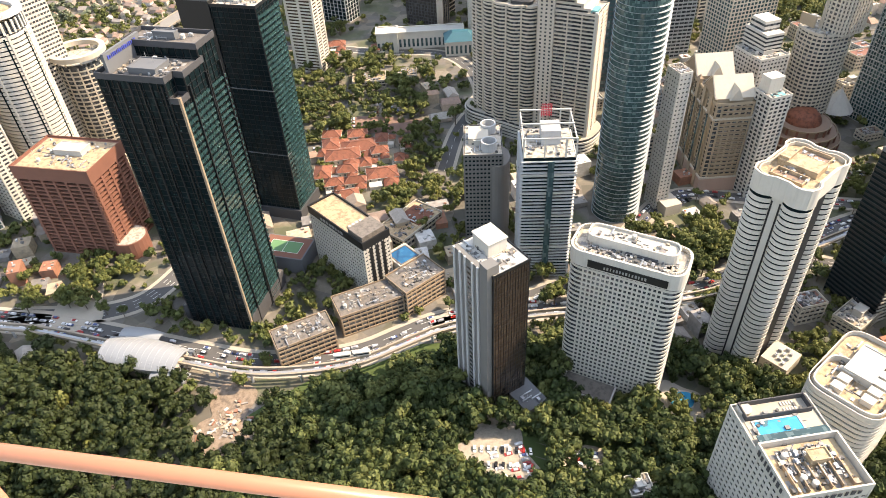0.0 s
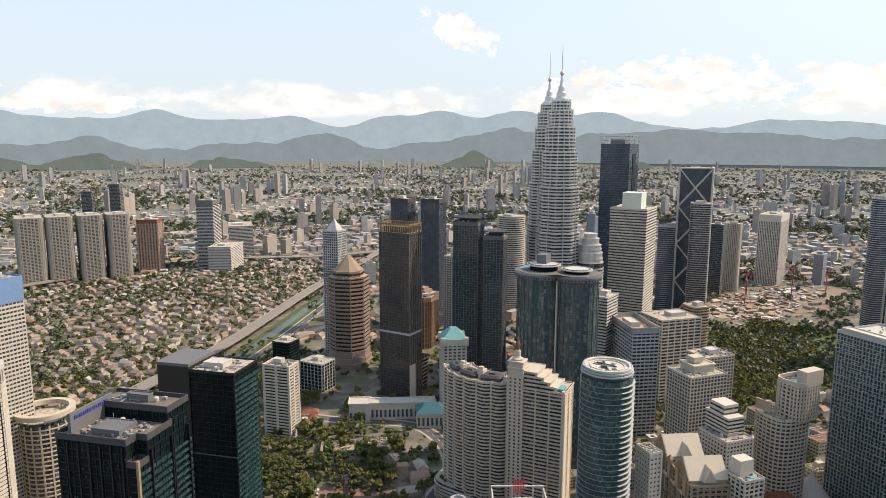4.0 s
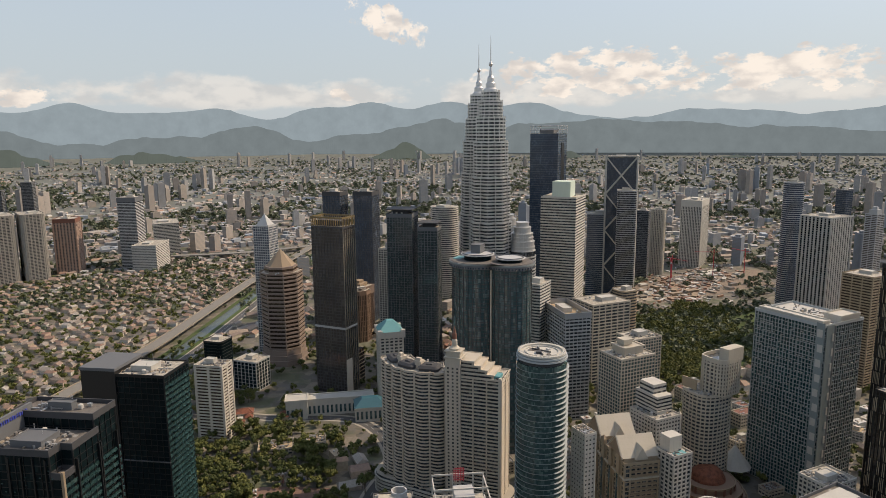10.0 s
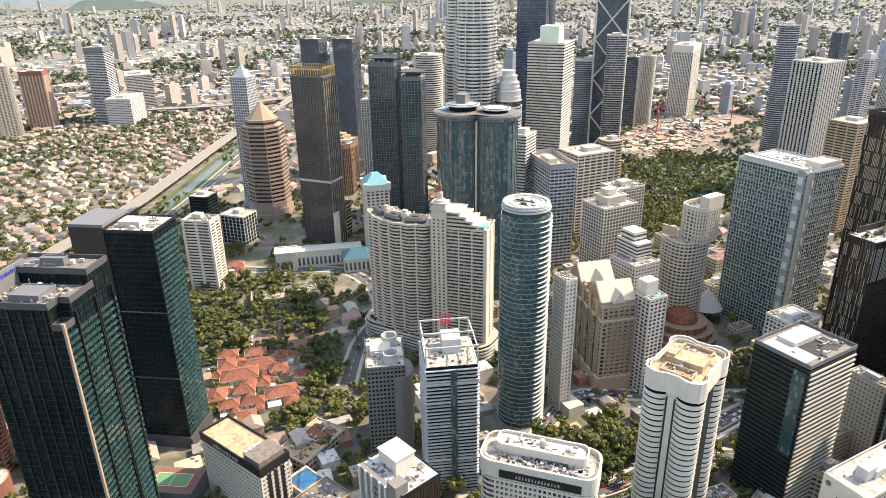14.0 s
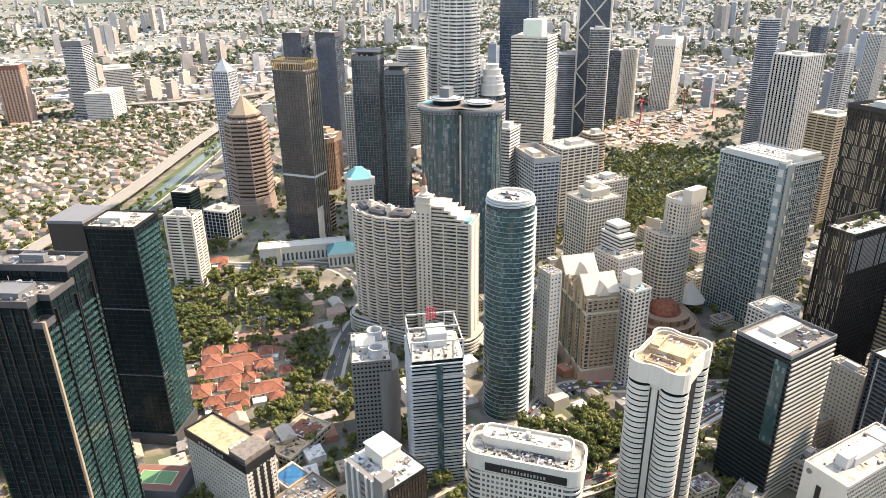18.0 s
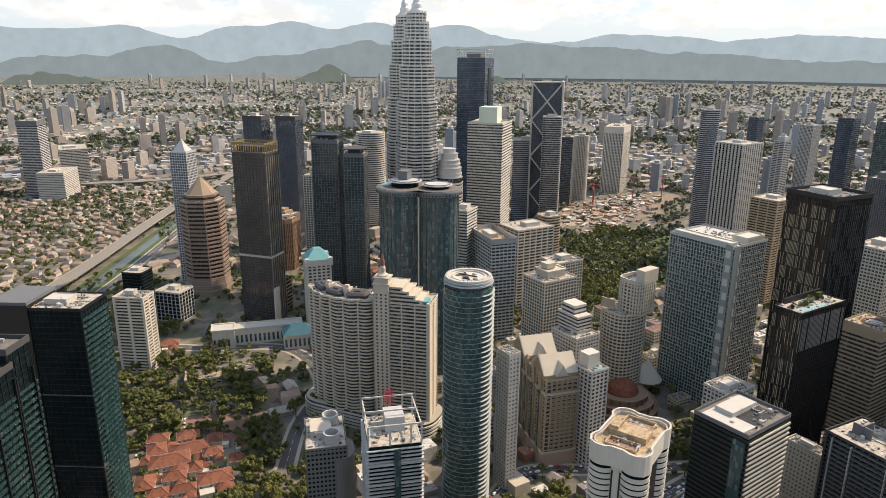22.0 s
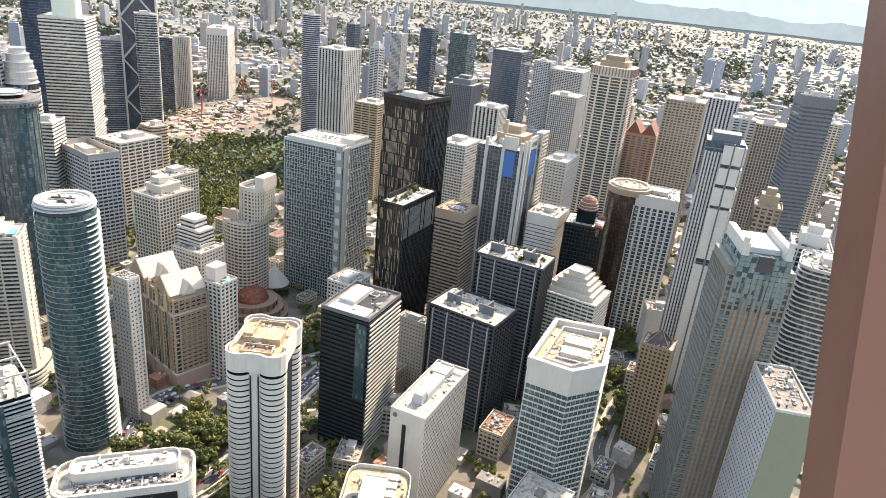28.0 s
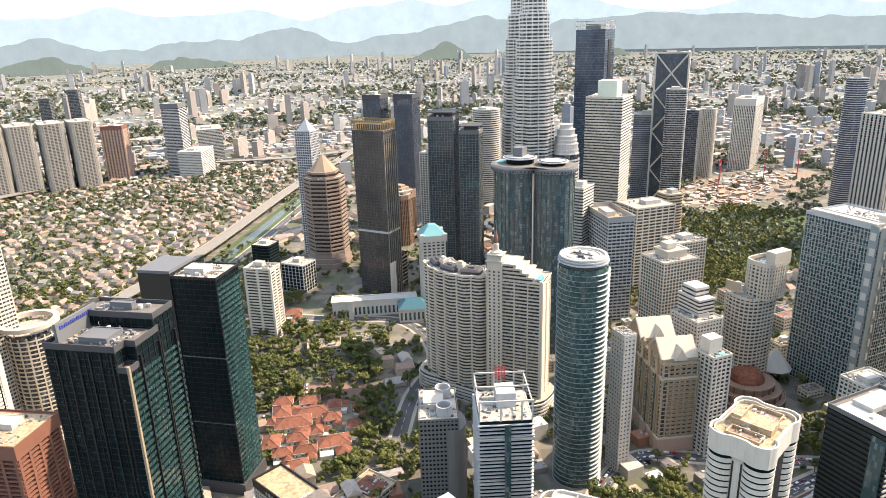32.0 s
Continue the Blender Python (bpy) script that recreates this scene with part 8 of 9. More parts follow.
M_SHELL = paint("white_metal_roof", (0.25, 0.26, 0.265), rough=0.4, wear=0.25)
put("shell_roof", shell(27, 12, 5.2, M_SHELL), root, (0, 0, 12.0))
put("side_canopy", shell(14, 7, 3.0, M_SHELL, "side_canopy"), root, (-12, 15, 9.5))
put("side_canopy", shell(12, 6, 2.4, M_SHELL, "side_canopy"), root, (24, -10, 8.5))
for i in range(9):
    for s in (-1, 1):
        put("roof_post", shared("st_p", lambda: box("roof_post", 0.4, 0.4, 5.5, M_STEEL)), root, (-22 + i * 5.5, s * 8.4, 9.5))
for i in range(13):
    ribs = []
    u = -0.92 + 1.84 * i / 12
    wq = 12 * (1 - 0.25 * u * u)
    q = [(u * 27, k / 8 * wq, 12.4 + 5.2 * (1 - (k / 8) ** 2) * (1 - 0.35 * u * u)) for k in range(-8, 9)]
    put("roof_seam", mesh_of("roof_seam", *join_data([beam_data(a, b, 0.1) for a, b in zip(q, q[1:])]), M_STEEL), root)

# flat-roofed buildings and red-roofed villas
root, p = tower("terrace_restaurant", "long low building with an orange and tan flat roof", quad(249, 295, 4, 44, 26), 9, G_GREY, M_CREAM, fh=4, band=0.4, gap=4, pier=0.6, single=True, clutter=8, roof=M_ROOFT, room=False)
put("orange_roof", prism("orange_roof", rect(18, 20, 8, 0), 9.3, 9.9, M_ORANGE), root)


for x, y, rz, w, d, lab in ((398, 525, -42, 34, 22, "low courtyard building with a tan flat roof"), (436, 500, -42, 22, 18, "low hall with a pale stained roof")):
    tower("courtyard_building", lab, quad(x, y, rz, w, d), 7, G_GREY, M_CREAM, fh=3.5, band=0.4, gap=4, pier=0.6, single=True, clutter=6, roof=M_ROOFT, room=False)


def hip(name, w, d, z, h, mat, over=0.8):
    w2, d2 = w / 2 + over, d / 2 + over
    r = max(0.0, w2 - d2)
    v = [(-w2, -d2, z), (w2, -d2, z), (w2, d2, z), (-w2, d2, z), (-r - 0.2, 0, z + h), (r + 0.2, 0, z + h)]
    return mesh_of(name, v, [(0, 1, 5, 4), (1, 2, 5), (2, 3, 4, 5), (3, 0, 4), (3, 2, 1, 0)], mat)


def villa(x, y, w, d, rz, h=6.0, label="villa with orange clay tile hip roofs among trees"):
    root = thing("villa", x, y, label, "house", 0, rz, "red-roofed villas")
    put("wall", prism("wall", rect(w, d), -1, h, M_CREAM), root)
    put("hip_roof", hip("hip_roof", w, d, h, 4.2, M_ORANGE), root)
    put("wing", prism("wing", rect(w * 0.45, d * 0.7, w * 0.25, -d * 0.7), -1, h - 2, M_CREAM), root)
    put("wing_roof", hip("wing_roof", w * 0.45, d * 0.8, h - 2, 3.2, M_ORANGE), root, (w * 0.25, -d * 0.7, 0))
    r = max(0.0, w / 2 - d / 2) + 0.4
    put("ridge_tile", mesh_of("ridge_tile", *beam_data((-r, 0, h + 4.25), (r, 0, h + 4.25), 0.5), M_RUST), root)
    for sx in (-1, 1):
        for sy in (-1, 1):
            put("hip_tile", mesh_of("hip_tile", *beam_data((sx * r, 0, h + 4.25), (sx * (w / 2 + 0.8), sy * (d / 2 + 0.8), h + 0.1), 0.4), M_RUST), root)
    put("terrace", prism("terrace", rect(w * 0.42, d * 0.5, -w * 0.27, -d * 0.75), -1, 3.2, M_WHITE), root)
    put("porch_roof", prism("porch_roof", rect(w * 0.5, d * 0.35, -w * 0.2, d * 0.62), 2.6, 3.3, M_ROOF), root)
    put("gutter", rim("gutter", rect(w + 1.7, d + 1.7), h - 0.35, h + 0.05, 0.3, M_WHITE), root)
    for i in range(4):
        put("window", shared("villa_w", lambda: box("window", 1.4, 0.3, 1.5, G_GREY)), root, (-w / 2 + 2 + i * (w - 4) / 3, -d / 2 - 0.1, h * 0.55))


for x, y, w, d, rz in ((318, 462, 17, 12, -40), (334, 444, 18, 13, -44), (322, 428, 22, 14, -38), (305, 447, 15, 12, 50), (300, 425, 20, 13, -40), (342, 420, 14, 11, 45), (326, 405, 18, 13, -40), (306, 402, 15, 12, 48), (288, 404, 17, 12, -42), (281, 386, 22, 11, -38), (305, 379, 17, 12, -40), (330, 384, 13, 10, 48), (352, 400, 12, 10, -40), (290, 440, 13, 10, 40), (268, 398, 16, 11, -40), (272, 418, 13, 10, 46), (262, 375, 17, 11, -38), (455, 620, 20, 14, -44), (430, 600, 18, 13, -44), (475, 575, 14, 11, 40)):
    k = RNG.choice((0.75, 0.9, 1.1, 1.4))
    villa(x, y, 1.08 * w * k, 1.08 * d * min(k, 1.3), rz + RNG.uniform(-5, 5), RNG.uniform(5.5, 8.5))

# cars
CAR_PAINT = [paint("car_paint_%s" % n, c, rough=0.25, wear=0.1, bump=0) for n, c in (("white", (0.75, 0.75, 0.74)), ("silver", (0.42, 0.43, 0.44)), ("black", (0.02, 0.02, 0.022)), ("red", (0.42, 0.03, 0.02)), ("blue", (0.03, 0.07, 0.22)))]
M_TYRE = plain("tyre_rubber", (0.015, 0.015, 0.015), 0.8)


def car_mesh(mat):
    body = prism_data(rounded(rect(4.3, 1.75), 0.35, 2), 0.3, 0.85)
    hood = prism_data(rounded(rect(4.2, 1.68), 0.3, 2), 0.85, 0.98, 0.98)
    return mesh_of("body", *join_data([body, hood]), mat)


CAR_BODY = [car_mesh(m) for m in CAR_PAINT]
CAR_CABIN = mesh_of("cabin", *prism_data(rounded(rect(2.4, 1.6), 0.3, 2), 0.97, 1.45, 0.8), G_DARK)
CAR_ROOF = [mesh_of("car_roof", *prism_data(rounded(rect(1.85, 1.25), 0.25, 2), 1.44, 1.5, 0.97), m) for m in CAR_PAINT]
WHEEL = mesh_of("wheel", *(lambda v, f: ([(x, z - 0.1, y) for x, y, z in v], f))(*prism_data(disc(0.32, 12), 0, 0.2)), M_TYRE)
CAR_LABEL = ("white saloon car", "silver saloon car", "black saloon car", "red saloon car", "blue saloon car")


def car(x, y, z, rz, k, where):
    root = thing("car", x, y, CAR_LABEL[k] + where, "car", z, rz, "parked cars")
    put("body", CAR_BODY[k], root)
    put("cabin", CAR_CABIN, root)
    put("car_roof", CAR_ROOF[k], root)
    for sx in (-1.35, 1.35):
        for sy in (-0.82, 0.82):
            put("wheel", WHEEL, root, (sx, sy, 0.32))


for i in range(9):
    for j, off in enumerate((0, 11)):
        x, y = 145 + i * 2.3 + off * 0.75, 130 - i * 2.9 + off * 0.65 + 4
        car(x, y, hill(x, y) + 0.42, 38 + RNG.uniform(-4, 4), RNG.choice((0, 0, 0, 1, 1, 1, 2, 2, 3)), " parked on gravel among trees")
for i in range(26):
    k = RNG.randrange(8, len(main) - 30)
    t = (main[k + 1] - main[k]).normalized()
    o = RNG.choice((-6, -2, 2, 6))
    p = main[k] + Vector((-t.y, t.x)) * o
    if free(p.x, p.y, 0):
        car(p.x, p.y, hill(p.x, p.y) + 0.14, math.degrees(math.atan2(t.y, t.x)) + (180 if o > 0 else 0), RNG.choice((0, 0, 1, 2, 3, 4)), " on the main road asphalt")
for i in range(12):
    x, y = 422 + (i % 6) * 2.9, 176 + (i // 6) * 8 - (i % 6) * 1.5
    car(x, y, 0.35, 60, RNG.choice((0, 1, 2, 3)), " parked in the asphalt yard")

# rows of parked and queuing cars farther off
def car_rows(label, spots_):
    parts = []
    for x, y, a in spots_:
        c, q = math.cos(a), math.sin(a)
        v, f = join_data([box_data(4.3, 1.75, 0.75, z=0.25), prism_data(rect(2.4, 1.6, -0.2, 0), 0.98, 1.5, 0.86)])
        parts.append(([(x + c * u - q * w, y + q * u + c * w, hill(x, y) + 0.15 + z) for u, w, z in v], f))
    tagged(put("parked_cars", mesh_of("parked_cars", *join_data(parts), M_CARS), kind="stuff"), label, "cars")


M_CARS = island("car_paints", [(0.75, 0.75, 0.74), (0.55, 0.56, 0.57), (0.03, 0.03, 0.035), (0.72, 0.72, 0.7), (0.30, 0.31, 0.33), (0.35, 0.03, 0.03), (0.05, 0.08, 0.2), (0.6, 0.6, 0.6)], rough=0.3, noise_scale=2.0, amount=0.1)
rng = random.Random(61)
rows_ = []
for path, off in ((ramlee, 3.0), (ramlee, -3.0), (main, 6.0), (main, -6.0), (main, 2.0), (main, -2.0)):
    for i in range(1, len(path) - 1):
        t = (path[i + 1] - path[i - 1]).normalized()
        if rng.random() < 0.5:
            q = path[i] + Vector((-t.y, t.x)) * off
            rows_.append((q.x, q.y, math.atan2(t.y, t.x)))
car_rows("cars queuing along the streets", rows_)
rows_ = []
for cx, cy, ang, nx, ny in ((345, 480, -0.7, 10, 3), (305, 455, -0.7, 8, 2), (395, 470, -0.7, 9, 3), (475, 95, -0.6, 8, 2), (400, 100, -0.6, 7, 2), (500, -60, -0.6, 8, 3), (560, 90, -0.5, 8, 3), (440, 640, 0.4, 10, 3), (157, 124, 1.0, 9, 3), (188, 94, 0.6, 5, 3)):
    for i in range(nx):
        for j in range(ny):
            if rng.random() < 0.8:
                u, w = (i - nx / 2) * 2.8, (j - ny / 2) * 7.5
                rows_.append((cx + u * math.cos(ang) - w * math.sin(ang), cy + u * math.sin(ang) + w * math.cos(ang), ang + 1.57 + rng.gauss(0, 0.05)))
car_rows("cars parked in open yards", [r for r in rows_ if free(r[0], r[1], 1)])

# low blocks at the feet of the towers
rng = random.Random(77)
LOWS = []
for _ in range(4000):
    az, d = rng.uniform(50, 124), rng.uniform(350, 860)
    x, y = d * math.sin(radians(az)), d * math.cos(radians(az))
    if not free(x, y, 12) or (x < 440 and y > 60) or any(math.hypot(x - q[0], y - q[1]) < 27 for q in LOWS):
        continue
    if min((Vector((x, y)) - p).length for p in (*main[::2], *ramlee[::2])) < 24:
        continue
    LOWS.append((x, y))
    if len(LOWS) >= 80:
        break
for i, (x, y) in enumerate(LOWS):
    h = rng.choice((7, 9, 12, 15, 22))
    root, p = tower("low_block", ("low white block with a flat stained roof", "low cream shop block with a flat roof", "low grey block with rooftop units")[i % 3], quad(x, y, rng.choice((-28, -33, -10)), rng.uniform(13, 26), rng.uniform(10, 18)), h, G_GREY, (M_SAND_W, M_CREAM, M_GREY)[i % 3], roof=(M_ROOF, M_ROOFD, M_ROOFT, M_RUST)[i % 4], fh=3.4, band=0.5, out=0.2, gap=3.5, pier=0.8, single=False, clutter=3, room=i % 2 == 0)
for x, y in LOWS:
    occupy(x + 8, y + 3, 28, 24)
# small houses and sheds in the gaps, kept clear of streets, towers and tree belts
BELTS = ((378, 452, 42), (340, 520, 50), (405, 500, 45), (290, 350, 26), (408, 130, 26), (375, 120, 26), (350, 105, 24), (395, 105, 20))
occupy(368, 444, 70, 18, -0.92)
for x, y in ((320, 425), (300, 395), (455, 615)):
    occupy(x, y, 70, 62, -0.7)
rng = random.Random(90)
INFILL, HOUSES = [], []
for _ in range(9000):
    az, d = rng.uniform(-2, 127), rng.uniform(300, 1000)
    x, y = d * math.sin(radians(az)), d * math.cos(radians(az))
    if (690 < x < 1500 and 190 < y < 440) or (az < 48 and d > 640) or (az < 30 and d < 400):
        continue
    w, dp = rng.uniform(9, 22), rng.uniform(8, 14)
    if any(math.hypot(x - u, y - t) < q for u, t, q in BELTS):
        continue
    if not free(x, y, 0.6 * w) or not off_road(x, y, 0.55 * w) or noise.noise((x * 0.012, y * 0.012, 1.7)) > 0.02:
        continue
    a = radians(rng.choice((-28, 62, -33, 57)) + rng.gauss(0, 3))
    occupy(x, y, w, dp, a)
    (INFILL if rng.random() < 0.68 else HOUSES).append((x, y, w, dp, rng.choice((4, 5, 7, 8, 10, 13)), a))
M_LOWROOF = island("low_roofs", [(0.46, 0.43, 0.38), (0.30, 0.28, 0.26), (0.40, 0.32, 0.22), (0.34, 0.15, 0.09), (0.58, 0.57, 0.54), (0.20, 0.19, 0.18), (0.48, 0.40, 0.30)], noise_scale=0.35, amount=0.5)
# rubble on the cleared plot
rng = random.Random(44)
bits = []
for i in range(90):
    x, y = 75 + rng.gauss(0, 8), 258 + rng.gauss(0, 7)
    v, f = box_data(rng.uniform(0.6, 4.5), rng.uniform(0.4, 2.2), rng.uniform(0.2, 1.4))
    a = rng.uniform(0, 3.14)
    bits.append(([(x + math.cos(a) * u - math.sin(a) * t, y + math.sin(a) * u + math.cos(a) * t, hill(x, y) + 0.3 + z) for u, t, z in v], f))
tagged(put("rubble", mesh_of("rubble", *join_data(bits), M_LOWROOF), kind="stuff"), "broken walls and rubble on the cleared plot", "rubble")
# building site beyond the park
rng = random.Random(15)
for i in range(26):
    x, y = 1420 + rng.gauss(0, 95), 400 + rng.gauss(0, 38)
    root = thing("site_shed", x, y, ("long white site shed on bare earth", "low concrete foundation with steel bars", "tan stacked site containers")[i % 3], "shed", 0, rng.choice((-30, 60, 10)))
    w, d, h = rng.uniform(10, 34), rng.uniform(6, 14), rng.uniform(2, 6)
    put("wall", prism("wall", rect(w, d), -0.5, h, (M_WHITE, M_PAVE, M_TAN)[i % 3]), root)
    put("roof", prism("roof", rect(w + 1, d + 1), h, h + 0.4, (M_WHITE, M_ROOFD, M_TAN)[i % 3]), root)
for x, y, h, rz in ((1370, 430, 55, 20), (1500, 380, 60, 120), (1440, 450, 48, 250), (1560, 330, 58, 60)):
    root = thing("tower_crane", x, y, "tall red tower crane on a building site", "crane", 0, rz)
    put("mast", prism("mast", rect(1.3, 1.3), 0, h, M_REDSTEEL), root)
    put("jib", prism("jib", rect(52, 0.9, 14, 0), h, h + 1.0, M_REDSTEEL), root)
    put("counterweight", prism("counterweight", rect(4, 3, -11, 0), h - 3, h, M_GREY), root)
    put("apex", pyramid("apex", rect(2, 2), h + 1.8, h + 9, M_REDSTEEL), root)
M_SITE = island("site_mix", [(0.42, 0.40, 0.36), (0.24, 0.13, 0.09), (0.30, 0.25, 0.19), (0.12, 0.11, 0.10), (0.34, 0.20, 0.13), (0.5, 0.49, 0.46)], noise_scale=0.3)
clut = []
for i in range(620):
    x, y = 1400 + rng.gauss(0, 110), 405 + rng.gauss(0, 40)
    v, f = box_data(rng.uniform(2, 22), rng.uniform(1.5, 7), rng.uniform(0.4, 3.5))
    a = radians(rng.choice((-30, 60, 8)) + rng.gauss(0, 8))
    clut.append(([(x + math.cos(a) * u - math.sin(a) * t, y + math.sin(a) * u + math.cos(a) * t, z + 0.3) for u, t, z in v], f))
tagged(put("site_clutter", mesh_of("site_clutter", *join_data(clut), M_SITE), kind="stuff"), "stacked materials, pits and cabins on the building site", "site clutter")
# trees: single ones near by
spots = []


def grove(n, test, s0, s1, gap=5.0, label="broad green tree with an uneven leafy crown", tries=40):
    made = 0
    for _ in range(n * tries):
        p = test()
        if p is None or not free(p[0], p[1], 1.0) or any((p[0] - q[0]) ** 2 + (p[1] - q[1]) ** 2 < gap * gap for q in spots[-400:]):
            continue
        spots.append(p)
        tree(p[0], p[1], hill(*p), RNG.uniform(s0, s1), label)
        made += 1
        if made >= n:
            break


def near_path(path, lo, hi):
    def f():
        p = RNG.choice(path)
        i = path.index(p)
        t = (path[min(i + 1, len(path) - 1)] - path[max(i - 1, 0)]).normalized()
        q = p + Vector((-t.y, t.x)) * RNG.uniform(lo, hi) * RNG.choice((-1, 1)) + t * RNG.uniform(-5, 5)
        return (q.x, q.y) if 120 < q.length < 900 else None
    return f


def disc_at(cx, cy, r):
    return lambda: (cx + RNG.gauss(0, r * 0.5), cy + RNG.gauss(0, r * 0.5))


grove(16, disc_at(290, 165, 45), 0.8, 1.3)
grove(26, disc_at(375, 130, 60), 0.9, 1.5, label="dark street tree with a dense crown")
grove(22, disc_at(360, 430, 110), 0.9, 1.5)
grove(26, disc_at(420, 570, 110), 1.0, 1.6)
grove(10, disc_at(55, 440, 40), 0.6, 1.1, label="clipped hotel garden tree")
grove(8, disc_at(118, 292, 18), 0.6, 0.9, label="bright green plaza tree")
grove(18, disc_at(262, 58, 40), 0.5, 1.0, label="palm-like garden tree by the pool")
grove(20, disc_at(470, -180, 60), 0.8, 1.3)
grove(24, near_path(ramlee, 8, 13), 0.7, 1.2, label="roadside tree with a leafy crown")
grove(12, near_path(main[14:50], 14, 18), 0.6, 1.0, label="roadside tree with a leafy crown")

# woods on the hill
pts = []
rng = random.Random(12)


def clear(x, y):
    for cx, cy, r in ((157, 124, 25), (188, 94, 12), (75, 258, 22), (254, 74, 21), (228, 108, 16)):
        if math.hypot(x - cx, y - cy) < r:
            return False
    q = min((Vector((x, y)) - p).length for p in main[::2])
    return q > 17


grid = {}
for _ in range(26000):
    a = rng.uniform(-14, 100)
    d = (430 if a < 28 else 300) * math.sqrt(rng.uniform(0.12, 1.0))
    x, y = d * math.sin(radians(a)), d * math.cos(radians(a))
    south = min(mono[::2], key=lambda p: (p.x - x) ** 2 + (p.y - y) ** 2)
    if south.length < d + 13 or not clear(x, y) or not free(x, y, 1.5):
        continue
    cell = (int(x / 5.2), int(y / 5.2))
    if any((cell[0] + i, cell[1] + j) in grid and (x - grid[cell[0] + i, cell[1] + j][0]) ** 2 + (y - grid[cell[0] + i, cell[1] + j][1]) ** 2 < 27 for i in (-1, 0, 1) for j in (-1, 0, 1)):
        continue
    grid[cell] = (x, y)
    pts.append((x, y, hill(x, y) - 1.0, rng.uniform(0.62, 1.15)))
    if len(pts) > 1250:
        break
big = [(x, y, z, q * 1.35) for x, y, z, q in pts]
M_LEAFN = leafy("dark_west_leaves", (0.012, 0.022, 0.007), (0.036, 0.052, 0.016), 0.11)
sorted_ = {0: [], 1: [], 2: [], 3: []}
for p in big:
    g = noise.noise((p[0] * 0.06, p[1] * 0.06, 9.0)) + rng.uniform(-0.3, 0.3)
    # Crowns west of a wavering bearing take a darker leaf colour.
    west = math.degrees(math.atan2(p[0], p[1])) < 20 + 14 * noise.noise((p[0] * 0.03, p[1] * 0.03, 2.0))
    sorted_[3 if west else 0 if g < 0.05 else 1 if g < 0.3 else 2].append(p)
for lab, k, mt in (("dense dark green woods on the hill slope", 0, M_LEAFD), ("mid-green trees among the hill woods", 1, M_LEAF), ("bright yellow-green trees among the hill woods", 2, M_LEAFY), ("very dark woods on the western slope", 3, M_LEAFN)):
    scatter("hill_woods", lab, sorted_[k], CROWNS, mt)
under = [(x + rng.uniform(-4, 4), y + rng.uniform(-4, 4), z - 1.2, rng.uniform(0.4, 0.7)) for x, y, z, s in pts for _ in range(2)]
scatter("undergrowth", "low green bushes under the hill woods", [u for u in under if clear(u[0], u[1])], CLUMPS, M_LEAFD, "bushes")

pts = []
for cx, cy, r, n in ((400, 570, 75, 80), (330, 500, 40, 24), (425, 480, 45, 24), (315, 420, 60, 40), (290, 330, 45, 40), (375, 130, 40, 60), (360, 95, 40, 60), (275, 125, 20, 24), (312, 30, 26, 34), (350, 30, 20, 24), (450, 70, 40, 40), (225, 110, 14, 14), (300, 170, 40, 45), (255, 200, 25, 24), (232, 60, 32, 50), (460, 650, 60, 80), (520, 110, 50, 40), (470, -190, 60, 60), (585, -230, 50, 40), (60, 440, 30, 26), (190, 500, 70, 60), *((u, t, q * 1.1, int(q * (0.75 if t > 300 else 1.5))) for u, t, q in BELTS)):
    for _ in range(n):
        x, y = cx + rng.gauss(0, r * 0.55), cy + rng.gauss(0, r * 0.55)
        if free(x, y, 1.5) and min((Vector((x, y)) - p).length for p in main[::2]) > 13 and min((Vector((x, y)) - p).length for p in ramlee[::2]) > 8:
            pts.append((x, y, -0.8, rng.uniform(0.55, 1.15)))
homes = [(o.location.x, o.location.y) for o in scene.objects if o.parent is None and o.name.split(".")[0] == "villa"]
for _ in range(230):
    x, y = 318 + rng.gauss(0, 34), 425 + rng.gauss(0, 34)
    if all(math.hypot(x - u, y - w) > 11.5 for u, w in homes) and off_road(x, y, 2):
        pts.append((x, y, -0.8, rng.uniform(0.35, 0.75)))
scatter("city_trees", "broad green trees between villas and towers", pts[::2], CROWNS, M_LEAF)
scatter("city_trees", "pale green trees between villas and towers", pts[1::2], CROWNS, M_LEAFY)

# park and trees between towers
pts = []
for _ in range(5200):
    x, y = rng.uniform(700, 1260), rng.uniform(170, 420)
    c = 300 + 25 * math.sin(x * 0.012)
    if abs(y - c) < 70 + 18 * math.sin(x * 0.03) and free(x, y, 2) and not (math.hypot((x - 1330) / 110, (y - 400) / 45) < 1):
        pts.append((x, y, -0.5, rng.uniform(0.6, 1.15)))
scatter("park_trees", "dense green park trees", pts[:700], CLUMPS, M_LEAF)
scatter("park_trees", "bright yellow-green park trees", pts[700:1700], CLUMPS, M_LEAFY)
pts = []
for _ in range(13000):
    a, d = radians(rng.uniform(-4, 128)), rng.uniform(300, 1100)
    x, y = d * math.sin(a), d * math.cos(a)
    if free(x, y, 2.5) and off_road(x, y, 1.5) and noise.noise((x * 0.012, y * 0.012, 1.7)) > rng.uniform(-0.5, 0.15):
        pts.append((x, y, -0.5, rng.uniform(0.5, 1.2)))
scatter("street_greenery", "green trees and shrubs between the buildings", pts[::2], CLUMPS, M_LEAF)
scatter("street_greenery", "pale green trees and shrubs between the buildings", pts[1::2], CLUMPS, M_LEAFY)


